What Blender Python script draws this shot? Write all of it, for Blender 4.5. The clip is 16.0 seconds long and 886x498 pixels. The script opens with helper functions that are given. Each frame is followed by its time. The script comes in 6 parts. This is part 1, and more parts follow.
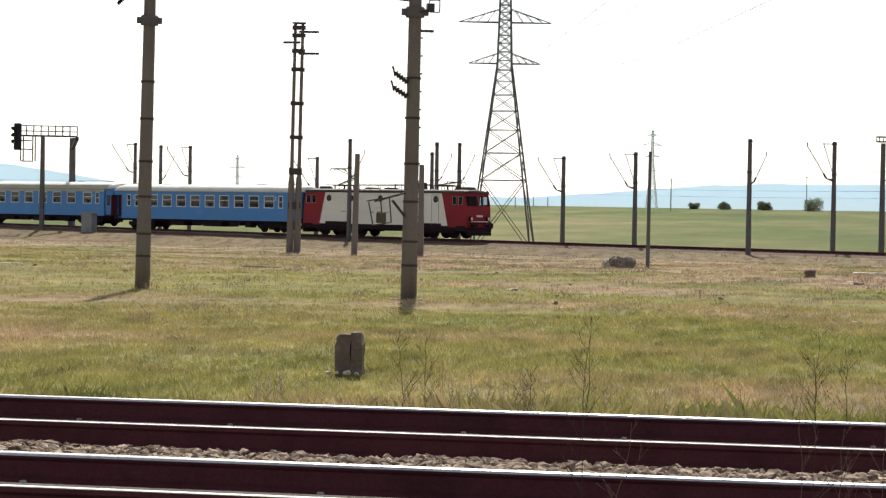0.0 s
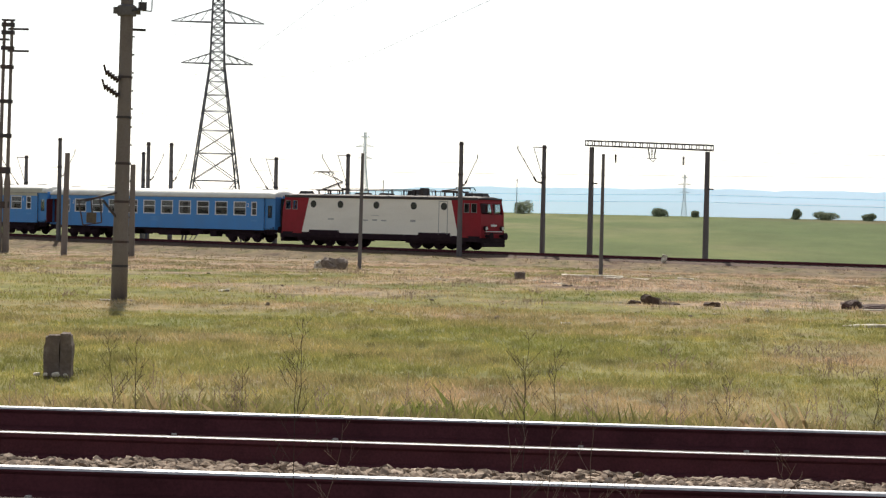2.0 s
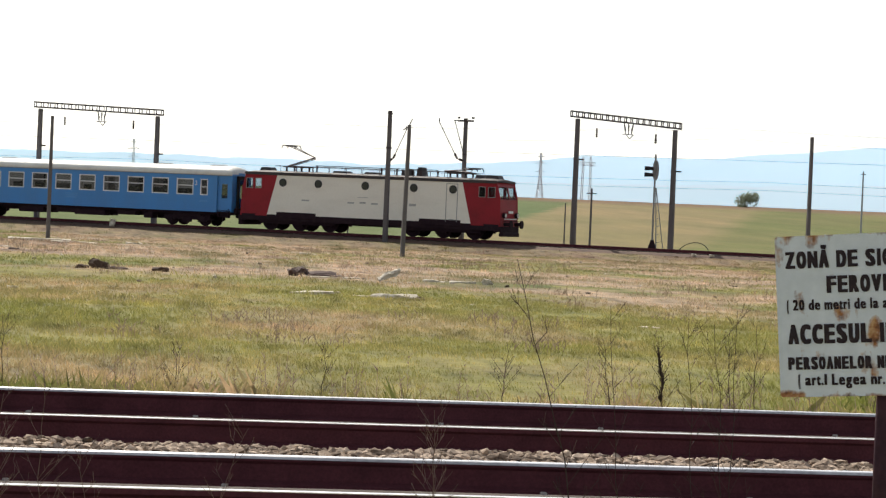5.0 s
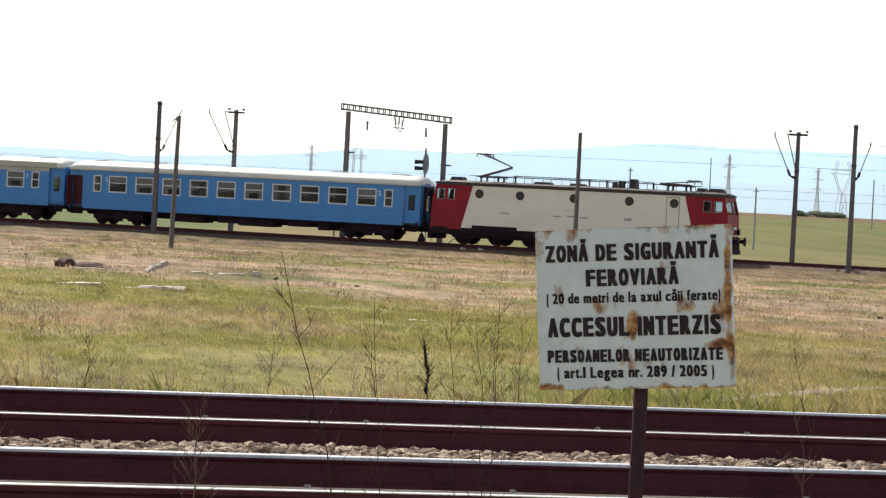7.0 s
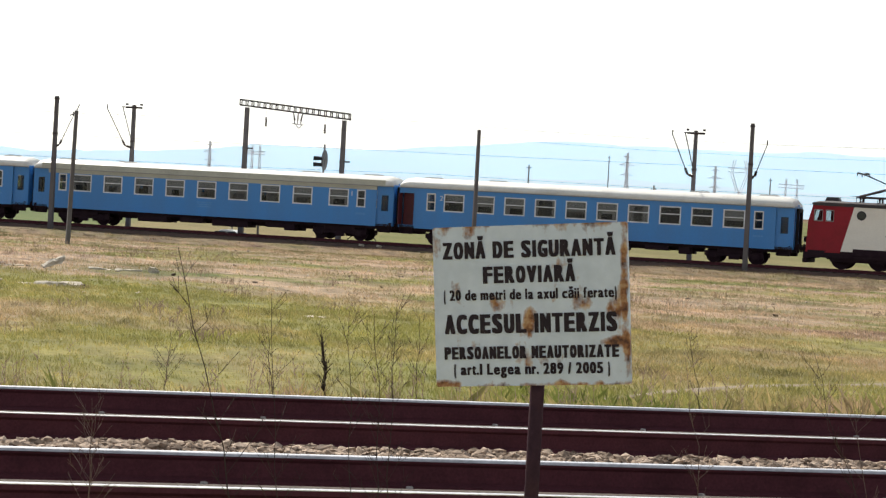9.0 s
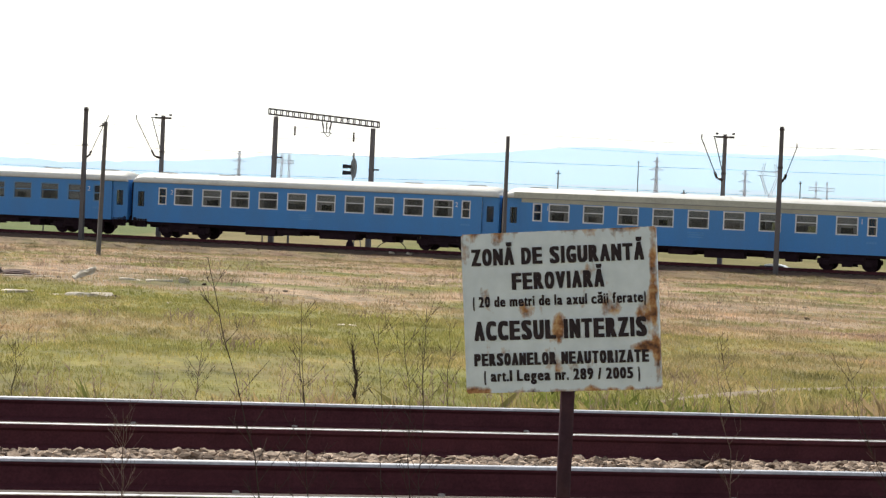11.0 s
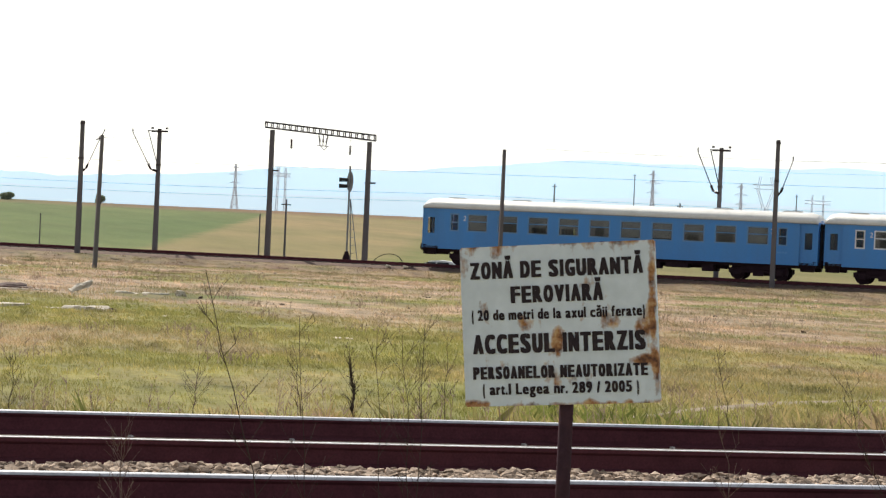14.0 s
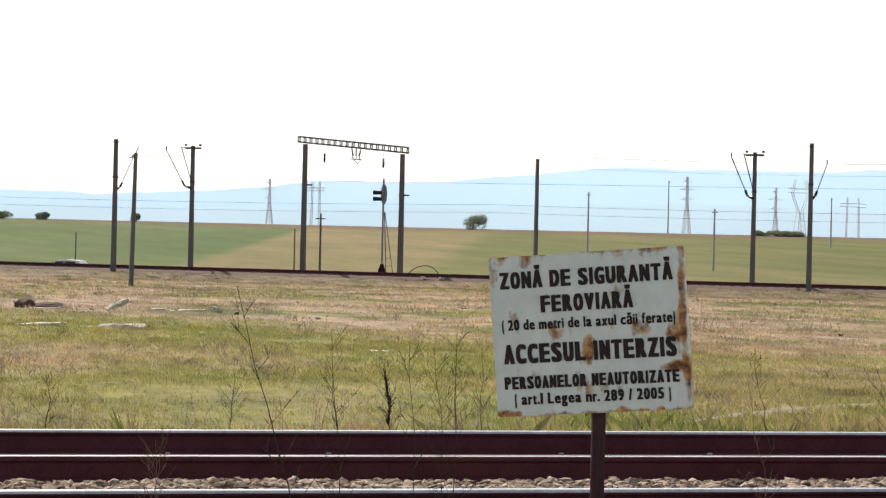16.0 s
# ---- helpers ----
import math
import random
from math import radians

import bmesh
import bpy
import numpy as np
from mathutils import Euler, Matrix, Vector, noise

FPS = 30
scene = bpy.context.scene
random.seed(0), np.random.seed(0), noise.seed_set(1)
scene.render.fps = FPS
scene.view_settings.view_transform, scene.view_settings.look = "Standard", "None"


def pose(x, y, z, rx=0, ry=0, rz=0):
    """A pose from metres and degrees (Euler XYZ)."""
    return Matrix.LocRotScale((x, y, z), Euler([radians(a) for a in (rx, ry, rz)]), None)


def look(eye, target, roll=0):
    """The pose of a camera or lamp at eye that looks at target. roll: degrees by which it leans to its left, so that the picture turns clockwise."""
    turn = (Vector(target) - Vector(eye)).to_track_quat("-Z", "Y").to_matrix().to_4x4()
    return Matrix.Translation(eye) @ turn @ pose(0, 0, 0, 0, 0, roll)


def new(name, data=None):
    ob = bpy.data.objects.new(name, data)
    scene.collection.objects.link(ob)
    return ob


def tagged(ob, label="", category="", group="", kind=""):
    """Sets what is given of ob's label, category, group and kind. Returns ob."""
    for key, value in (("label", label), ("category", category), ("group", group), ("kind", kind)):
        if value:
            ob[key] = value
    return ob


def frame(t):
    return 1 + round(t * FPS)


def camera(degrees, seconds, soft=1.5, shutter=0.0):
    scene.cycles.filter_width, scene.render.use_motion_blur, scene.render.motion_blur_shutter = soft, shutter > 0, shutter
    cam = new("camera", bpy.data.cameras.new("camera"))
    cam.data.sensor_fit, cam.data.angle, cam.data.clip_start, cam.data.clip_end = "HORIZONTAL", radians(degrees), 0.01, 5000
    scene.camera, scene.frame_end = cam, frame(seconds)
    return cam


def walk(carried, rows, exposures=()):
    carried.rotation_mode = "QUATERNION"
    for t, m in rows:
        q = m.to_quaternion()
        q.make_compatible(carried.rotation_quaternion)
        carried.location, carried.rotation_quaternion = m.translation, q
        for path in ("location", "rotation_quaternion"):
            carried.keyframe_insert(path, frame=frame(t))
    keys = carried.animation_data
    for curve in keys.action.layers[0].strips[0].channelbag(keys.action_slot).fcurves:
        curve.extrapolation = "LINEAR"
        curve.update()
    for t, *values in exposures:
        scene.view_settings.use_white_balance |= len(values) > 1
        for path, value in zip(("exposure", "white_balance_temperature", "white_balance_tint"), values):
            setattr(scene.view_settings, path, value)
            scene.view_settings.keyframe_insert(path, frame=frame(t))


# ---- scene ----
# ---------- camera: a hand-held pan from one standpoint ----------
cam = camera(20.2, 16.0, soft=1.3)
EYE = 1.46
# seconds, yaw to the left, pitch upwards, lean (degrees), sway sideways (metres)
PAN = [
    (0.0, 11.445, -0.849, 0.960, 0), (0.5, 9.900, -0.935, 1.233, 0), (1.0, 8.599, -0.767, 1.492, 0),
    (1.5, 6.775, -0.853, 1.453, 0), (2.0, 4.822, -0.694, 1.288, 0), (2.5, 3.180, -0.523, 1.589, 0),
    (3.0, 1.871, -0.669, 1.857, -0.012), (3.5, 0.149, -0.794, 1.845, -0.025), (4.0, -2.865, -0.839, 1.747, -0.034),
    (4.5, -5.560, -0.973, 2.187, -0.033), (4.7, -6.590, -1.030, 2.300, -0.033), (6.8, -12.490, -1.090, 2.890, -0.002),
    (7.0, -13.161, -1.010, 2.932, -0.005), (7.5, -14.025, -0.741, 3.052, 0), (8.0, -15.454, -0.754, 3.317, 0),
    (8.5, -15.910, -0.804, 3.334, 0), (9.0, -15.499, -0.961, 3.190, -0.001), (11.5, -14.779, -0.694, 2.526, 0.005),
    (12.0, -14.742, -0.530, 2.488, 0.004), (12.5, -14.535, -0.477, 2.337, 0.003), (13.0, -14.593, -0.518, 2.585, -0.002),
    (13.5, -14.720, -0.559, 2.562, -0.004), (14.0, -14.868, -0.527, 2.548, -0.004), (14.5, -14.710, -0.404, 2.219, -0.001),
    (15.0, -14.642, -0.315, 1.816, 0.008), (15.5, -14.462, -0.270, 1.502, 0.012), (16.0, -14.043, -0.299, 1.326, 0.018),
]
walk(cam, [(t, pose(sway, 0, EYE, 90 + tilt, 0, yaw) @ pose(0, 0, 0, 0, 0, lean)) for t, yaw, tilt, lean, sway in PAN],
     exposures=[(0.0, 0.25), (4.0, 0.28), (6.8, 0.46), (13.5, 0.46), (16.0, 0.38)])

# ---------- daylight ----------
SUN_AZ, SUN_EL = 11.5, 44.0          # degrees left of the view straight across the tracks, and above the horizon
scene.view_settings.exposure = 0.44
world = bpy.data.worlds.new("sky")
scene.world = world
world.use_nodes = True
sky = world.node_tree.nodes.new("ShaderNodeTexSky")
sky.sky_type, sky.sun_disc = "NISHITA", False
sky.sun_elevation, sky.sun_rotation = radians(SUN_EL), radians(-SUN_AZ)
sky.air_density, sky.dust_density, sky.altitude = 1.0, 0.7, 200
world.node_tree.nodes["Background"].inputs[1].default_value = 0.105
haze = world.node_tree.nodes.new("ShaderNodeHueSaturation")          # milky air
haze.inputs["Saturation"].default_value = 0.35
world.node_tree.links.new(sky.outputs[0], haze.inputs["Color"])
world.node_tree.links.new(haze.outputs[0], world.node_tree.nodes["Background"].inputs[0])
sun = new("sun", bpy.data.lights.new("sun", "SUN"))
sun.data.energy, sun.data.angle, sun.data.color = 4.5, radians(0.6), (1.0, 0.93, 0.82)
SUN_WAY = Vector((-math.sin(radians(SUN_AZ)) * math.cos(radians(SUN_EL)), math.cos(radians(SUN_AZ)) * math.cos(radians(SUN_EL)), math.sin(radians(SUN_EL))))
sun.matrix_world = look(SUN_WAY * 50, (0, 0, 0))


# ---------- materials ----------
def nodes_of(name, rough=0.7, metal=0.0, spec=0.4):
    m = bpy.data.materials.new(name)
    m.use_nodes = True
    nt = m.node_tree
    b = nt.nodes["Principled BSDF"]
    b.inputs["Roughness"].default_value, b.inputs["Metallic"].default_value = rough, metal
    b.inputs["Specular IOR Level"].default_value = spec
    return m, nt, b


def add(nt, kind, **values):
    n = nt.nodes.new(kind)
    for k, v in values.items():
        n.inputs[k.replace("_", " ")].default_value = v
    return n


def noise_tex(nt, scale, detail=4.0, rough=0.55, stretch=None):
    co = nt.nodes.new("ShaderNodeTexCoord")
    n = add(nt, "ShaderNodeTexNoise", Scale=scale, Detail=detail, Roughness=rough)
    if stretch:
        mp = add(nt, "ShaderNodeMapping", Scale=stretch)
        nt.links.new(co.outputs["Object"], mp.inputs[0])
        nt.links.new(mp.outputs[0], n.inputs["Vector"])
    else:
        nt.links.new(co.outputs["Object"], n.inputs["Vector"])
    return n.outputs["Fac"]


def ramp(nt, fac, stops):
    r = nt.nodes.new("ShaderNodeValToRGB")
    e = r.color_ramp.elements
    while len(e) < len(stops):
        e.new(0.5)
    for el, (p, c) in zip(e, stops):
        el.position, el.color = p, (*c, 1)
    nt.links.new(fac, r.inputs[0])
    return r.outputs[0]


def mixed(nt, fac, a, b, mode="MIX"):
    n = nt.nodes.new("ShaderNodeMix")
    n.data_type, n.blend_type = "RGBA", mode
    for sock, v in ((n.inputs[0], fac), (n.inputs[6], a), (n.inputs[7], b)):
        if isinstance(v, bpy.types.NodeSocket):
            nt.links.new(v, sock)
        else:
            sock.default_value = (*v, 1) if isinstance(v, tuple) else v
    return n.outputs[2]


def bump(nt, b, height, strength=0.3, distance=0.02):
    n = add(nt, "ShaderNodeBump", Strength=strength, Distance=distance)
    nt.links.new(height, n.inputs["Height"])
    nt.links.new(n.outputs[0], b.inputs["Normal"])


def worn(name, base, dirt, rough=0.6, metal=0.0, big=1.5, fine=25.0, amount=(0.45, 0.75), spec=0.4, relief=0.15, stretch=None, grainy=0.35):
    """Paint, concrete or steel: a base colour, dirt in large patches, grain and fine relief."""
    m, nt, b = nodes_of(name, rough, metal, spec)
    patch = ramp(nt, noise_tex(nt, big, 5, 0.6, stretch), [(amount[0], (0, 0, 0)), (amount[1], (1, 1, 1))])
    grain = noise_tex(nt, fine, 3)
    c = mixed(nt, patch, base, dirt)
    c = mixed(nt, grainy, c, ramp(nt, grain, [(0.25, (0.5, 0.5, 0.5)), (0.75, (1.5, 1.5, 1.5))]), "MULTIPLY")
    nt.links.new(c, b.inputs["Base Color"])
    bump(nt, b, grain, relief, 0.01)
    return m


def plain(name, base, rough=0.5, metal=0.0, spec=0.4):
    return worn(name, base, tuple(v * 0.7 for v in base), rough, metal, 2.0, 30.0, spec=spec, relief=0.05)


CONCRETE = worn("weathered concrete", (0.185, 0.157, 0.142), (0.10, 0.08, 0.073), 0.9, big=0.9, fine=30, stretch=(1, 1, 0.3))
CONCRETE_DARK = worn("dark weathered concrete", (0.135, 0.123, 0.125), (0.075, 0.067, 0.07), 0.9, big=0.9, fine=30, stretch=(1, 1, 0.3))
STEEL_DARK = worn("dark steel", (0.05, 0.045, 0.05), (0.09, 0.05, 0.035), 0.6, 0.3)
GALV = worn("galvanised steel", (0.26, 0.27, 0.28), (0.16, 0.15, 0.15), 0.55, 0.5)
# Steel of the far pylons, with the air's haze put into its colour.
HAZED_STEEL = worn("haze-paled far steel", (0.84, 0.90, 0.95), (0.74, 0.80, 0.87), 0.7, 0.0)
RUST_RAIL = worn("rusted rail steel", (0.102, 0.034, 0.042), (0.066, 0.023, 0.028), 0.8, 0.0, big=3, fine=60, spec=0.08)
SHINY = plain("polished rail head", (0.75, 0.73, 0.72), 0.28, 0.9)
SLEEPER = worn("oiled wooden sleeper", (0.06, 0.045, 0.035), (0.11, 0.09, 0.075), 0.9, big=3, fine=40)
INSULATOR = plain("brown glazed insulator", (0.035, 0.018, 0.014), 0.25)
BLUE = worn("blue coach paint", (0.058, 0.255, 0.62), (0.075, 0.22, 0.48), 0.42, big=0.6, fine=12, amount=(0.4, 0.9), relief=0.02, stretch=(1, 1, 0.25), grainy=0.12)
ROOF_LIGHT = worn("pale grey coach roof", (0.72, 0.72, 0.68), (0.55, 0.54, 0.50), 0.5, big=0.7, fine=10, relief=0.03, grainy=0.1)
BEIGE = worn("faded beige paint", (0.46, 0.45, 0.36), (0.34, 0.33, 0.27), 0.6, big=0.7, fine=12, relief=0.05)
WHITE_LOCO = worn("grey white locomotive paint", (0.82, 0.79, 0.71), (0.66, 0.62, 0.54), 0.45, big=0.5, fine=10, amount=(0.5, 1.0), relief=0.01, stretch=(0.5, 0.5, 2), grainy=0.06)
RED = worn("dull red locomotive paint", (0.285, 0.018, 0.029), (0.18, 0.016, 0.022), 0.5, big=0.8, fine=14, spec=0.2, relief=0.02, grainy=0.1)
DARK_RED = plain("dark red door paint", (0.10, 0.015, 0.02), 0.5)
UNDER = worn("grimy black underframe", (0.022, 0.011, 0.017), (0.034, 0.02, 0.024), 0.85, big=2, fine=20, spec=0.15)
ROOF_DARK = worn("sooty dark roof", (0.035, 0.028, 0.032), (0.06, 0.05, 0.048), 0.7, big=1, fine=15)
RUBBER = plain("black rubber bellows", (0.018, 0.018, 0.022), 0.8)
ALU = plain("pale window frame", (0.72, 0.73, 0.74), 0.4)
BLUE_FRAME = plain("blue window frame", (0.12, 0.27, 0.50), 0.45)
CURTAIN = worn("grey beige curtain", (0.66, 0.60, 0.59), (0.42, 0.37, 0.37), 0.95, big=4, fine=30, stretch=(3, 1, 0.2))
INTERIOR = plain("dark coach interior", (0.045, 0.035, 0.035), 0.9)
WHITE_MARK = plain("white lettering paint", (0.75, 0.75, 0.73), 0.5)
GREY_MARK = plain("grey lettering paint", (0.30, 0.30, 0.30), 0.5)
LENS = plain("lamp glass", (0.75, 0.75, 0.70), 0.1)


def glass(name, gloss=0.30):
    m, nt, b = nodes_of(name, 0.05, 0.0, 1.0)
    mix, clear = nt.nodes.new("ShaderNodeMixShader"), nt.nodes.new("ShaderNodeBsdfTransparent")
    b.inputs["Base Color"].default_value = (0.02, 0.022, 0.025, 1)
    clear.inputs[0].default_value = (0.86, 0.88, 0.88, 1)
    mix.inputs[0].default_value = gloss
    nt.links.new(clear.outputs[0], mix.inputs[1])
    nt.links.new(b.outputs[0], mix.inputs[2])
    nt.links.new(mix.outputs[0], nt.nodes["Material Output"].inputs[0])
    return m


BLIND = worn("pale grey window blind", (0.68, 0.66, 0.64), (0.52, 0.50, 0.48), 0.9, big=3, fine=30, grainy=0.2)
GLASS = glass("window glass")
CAB_GLASS = glass("clear cab glass", 0.10)


# ---------- mesh helpers ----------
def mesh_of(bm, name, mat, smooth=False):
    me = bpy.data.meshes.new(name)
    bmesh.ops.recalc_face_normals(bm, faces=bm.faces)
    bm.to_mesh(me)
    bm.free()
    me.materials.append(mat)
    if smooth:
        me.polygons.foreach_set("use_smooth", [True] * len(me.polygons))
    return me


def part(name, bm, mat, parent=None, label="", smooth=False):
    ob = new(name, mesh_of(bm, name, mat, smooth))
    if parent:
        ob.parent = parent
    return tagged(ob, label)


def share(name, me, parent, m):
    """One more piece on the mesh me, under parent."""
    ob = new(name, me)
    ob.parent = parent
    ob.matrix_basis = m
    return ob


def box(bm, x0, x1, y0, y1, z0, z1, m=None, bevel=0.0):
    v = [bm.verts.new((x, y, z)) for x in (x0, x1) for y in (y0, y1) for z in (z0, z1)]
    f = [bm.faces.new([v[i] for i in q]) for q in ((0, 1, 3, 2), (4, 6, 7, 5), (0, 4, 5, 1), (2, 3, 7, 6), (0, 2, 6, 4), (1, 5, 7, 3))]
    if bevel:
        es = list({e for q in f for e in q.edges})
        r = bmesh.ops.bevel(bm, geom=es, offset=bevel, segments=1, affect="EDGES")
        v = list({w for q in r["faces"] for w in q.verts} | {w for w in v if w.is_valid})
    if m:
        for w in v:
            w.co = m @ w.co
    return v


def bar(bm, a, b, w, d=None, sides=4):
    """A straight bar or rod from a to b."""
    a, b = Vector(a), Vector(b)
    way = b - a
    side = way.cross(Vector((0, 0, 1)))
    if side.length < 1e-6:
        side = Vector((1, 0, 0))
    side.normalize()
    up = side.cross(way).normalized()
    d = d or w
    rings = []
    for p, k in ((a, 1.0), (b, 1.0)):
        rings.append([bm.verts.new(p + side * (w / 2 * k * math.cos(t)) * (1.414 if sides == 4 else 1) + up * (d / 2 * k * math.sin(t)) * (1.414 if sides == 4 else 1))
                      for t in (2 * math.pi * (i + 0.5) / sides for i in range(sides))])
    for i in range(sides):
        j = (i + 1) % sides
        bm.faces.new((rings[0][i], rings[0][j], rings[1][j], rings[1][i]))
    bm.faces.new(rings[0][::-1]), bm.faces.new(rings[1])


def stalk(bm, pts, widths, sides=4):
    """A thin bent stem through pts in one skin."""
    rings = []
    for p, w in zip(pts, widths):
        rings.append([bm.verts.new(p + Vector((w / 2 * math.cos(t), w / 2 * math.sin(t), 0))) for t in (2 * math.pi * i / sides for i in range(sides))])
    for a, b in zip(rings, rings[1:]):
        for i in range(sides):
            j = (i + 1) % sides
            bm.faces.new((a[i], a[j], b[j], b[i]))
    bm.faces.new(rings[0][::-1]), bm.faces.new(rings[-1])


def tube(bm, profile, sides=10, at=(0, 0)):
    """A turned post: (radius, height) from the bottom up."""
    rings = []
    for r, z in profile:
        rings.append([bm.verts.new((at[0] + r * math.cos(t), at[1] + r * math.sin(t), z)) for t in (2 * math.pi * (i + 0.5) / sides for i in range(sides))])
    for q, p in zip(rings, rings[1:]):
        for i in range(sides):
            j = (i + 1) % sides
            bm.faces.new((q[i], q[j], p[j], p[i]))
    bm.faces.new(rings[0][::-1]), bm.faces.new(rings[-1])


def disc(bm, c, r, h, axis="Y", sides=16, r2=None):
    """A short cylinder about c along an axis."""
    r2 = r if r2 is None else r2
    rings = []
    for k, rr in ((-h / 2, r), (h / 2, r2)):
        ring = []
        for i in range(sides):
            t = 2 * math.pi * i / sides
            a, b = rr * math.cos(t), rr * math.sin(t)
            ring.append(bm.verts.new(Vector(c) + Vector({"X": (k, a, b), "Y": (a, k, b), "Z": (a, b, k)}[axis])))
        rings.append(ring)
    for i in range(sides):
        j = (i + 1) % sides
        bm.faces.new((rings[0][i], rings[0][j], rings[1][j], rings[1][i]))
    bm.faces.new(rings[0][::-1]), bm.faces.new(rings[1])


def prism(bm, outline, x0, x1):
    """An outline in y, z drawn along x."""
    a, b = ([bm.verts.new((x, y, z)) for y, z in outline] for x in (x0, x1))
    n = len(outline)
    for i in range(n):
        j = (i + 1) % n
        bm.faces.new((a[i], a[j], b[j], b[i]))
    bm.faces.new(a[::-1]), bm.faces.new(b)


def thing(name, m, label, category, group="", kind=""):
    ob = new(name)
    ob.matrix_basis = m
    ob.empty_display_size = 0.2
    return tagged(ob, label, category, group, kind)


def raw_mesh(name, verts, faces, mat):
    me = bpy.data.meshes.new(name)
    me.from_pydata(verts, [], faces)
    me.update()
    me.materials.append(mat)
    return me


# ---------- the lie of the land ----------
def track_y(x):
    """The far line: straight on one side of the standpoint, bending gently on the other."""
    xc = min(150.0, x)
    bend = 0.0004 if xc > 0 else 0.0
    y = 171.5 - 0.6166 * xc - bend * xc * xc
    return y + (-0.6166 - 2 * bend * xc) * (x - xc)


def rail_z(x):
    k = max(-1.2, min(1.2, x / 100))
    return -0.8326 - 0.2576 * k + 0.383 * k * k


def step(a, b, v):
    k = max(0.0, min(1.0, (v - a) / (b - a)))
    return k * k * (3 - 2 * k)


def ground_z(x, y):
    """Height of the ground: level by the near tracks, falling to the far line's bank, rising to a low crest of fields behind."""
    d = math.hypot(x, y)
    if y < 21:
        z = -0.30 if y > 10.8 else -0.30 + 0.08 * step(10.8, 9.0, y)
        return z - 0.15 * step(19.4, 21, y) + (0.02 * noise.noise((x * 0.8, y * 0.8, 0)) if y < 10 else 0)
    yt = track_y(x)
    s = (y - yt) / 1.175
    front = -0.45 - 1.05 * max(0.0, min(1.0, (y - 21) / (max(yt, 60) - 35)))
    rough = 0.07 * noise.noise((x * 0.15, y * 0.15, 3.0)) + 0.04 * noise.noise((x * 0.6, y * 0.6, 7.0))
    rough *= step(21, 32, y)
    rough += (0.24 * noise.noise((x * 0.33, y * 0.5, 1.0)) + 0.14 * noise.noise((x * 0.75, y * 0.9, 6.0))) * step(-15, -9, s) * step(-2.4, -5, s)
    if s < -2.6:
        bank = step(-12.5, -2.6, s)
        return front * (1 - bank) + (rail_z(x) - 0.38) * bank + rough * (1 - 0.6 * bank)
    if s < 3:
        return rail_z(x) - 0.38
    low = -2.35
    crest = EYE + 0.0033 * 520
    back = rail_z(x) - 0.38 + (low - rail_z(x) + 0.38) * step(3, 8, s)
    z = back + (crest - low) * (max(0.0, min(1.0, (d - 175) / 345)) ** 1.15) * step(10, 60, s)
    if d > 520:
        z = crest - 14 * step(520, 1400, d)
    return z + rough * 0.5


def spot(az, d):
    return -math.sin(radians(az)) * d, math.cos(radians(az)) * d


# ---------- ground ----------
def bearing_mask(nt, geo, vec, offset, soft, wobble=0.0):
    """0 to 1 across a line on the ground, straight or ragged."""
    d = nt.nodes.new("ShaderNodeVectorMath")
    d.operation = "DOT_PRODUCT"
    d.inputs[1].default_value = vec
    nt.links.new(geo.outputs["Position"], d.inputs[0])
    r = nt.nodes.new("ShaderNodeMapRange")
    r.inputs[1].default_value, r.inputs[2].default_value = offset - soft, offset + soft
    if wobble:
        w = nt.nodes.new("ShaderNodeMath")
        w.operation = "MULTIPLY_ADD"
        nt.links.new(noise_tex(nt, 0.09, 5, 0.6, (0.45, 1.0, 1)), w.inputs[0])
        w.inputs[1].default_value = wobble
        nt.links.new(d.outputs["Value"], w.inputs[2])
        nt.links.new(w.outputs[0], r.inputs[0])
    else:
        nt.links.new(d.outputs["Value"], r.inputs[0])
    return r.outputs[0]


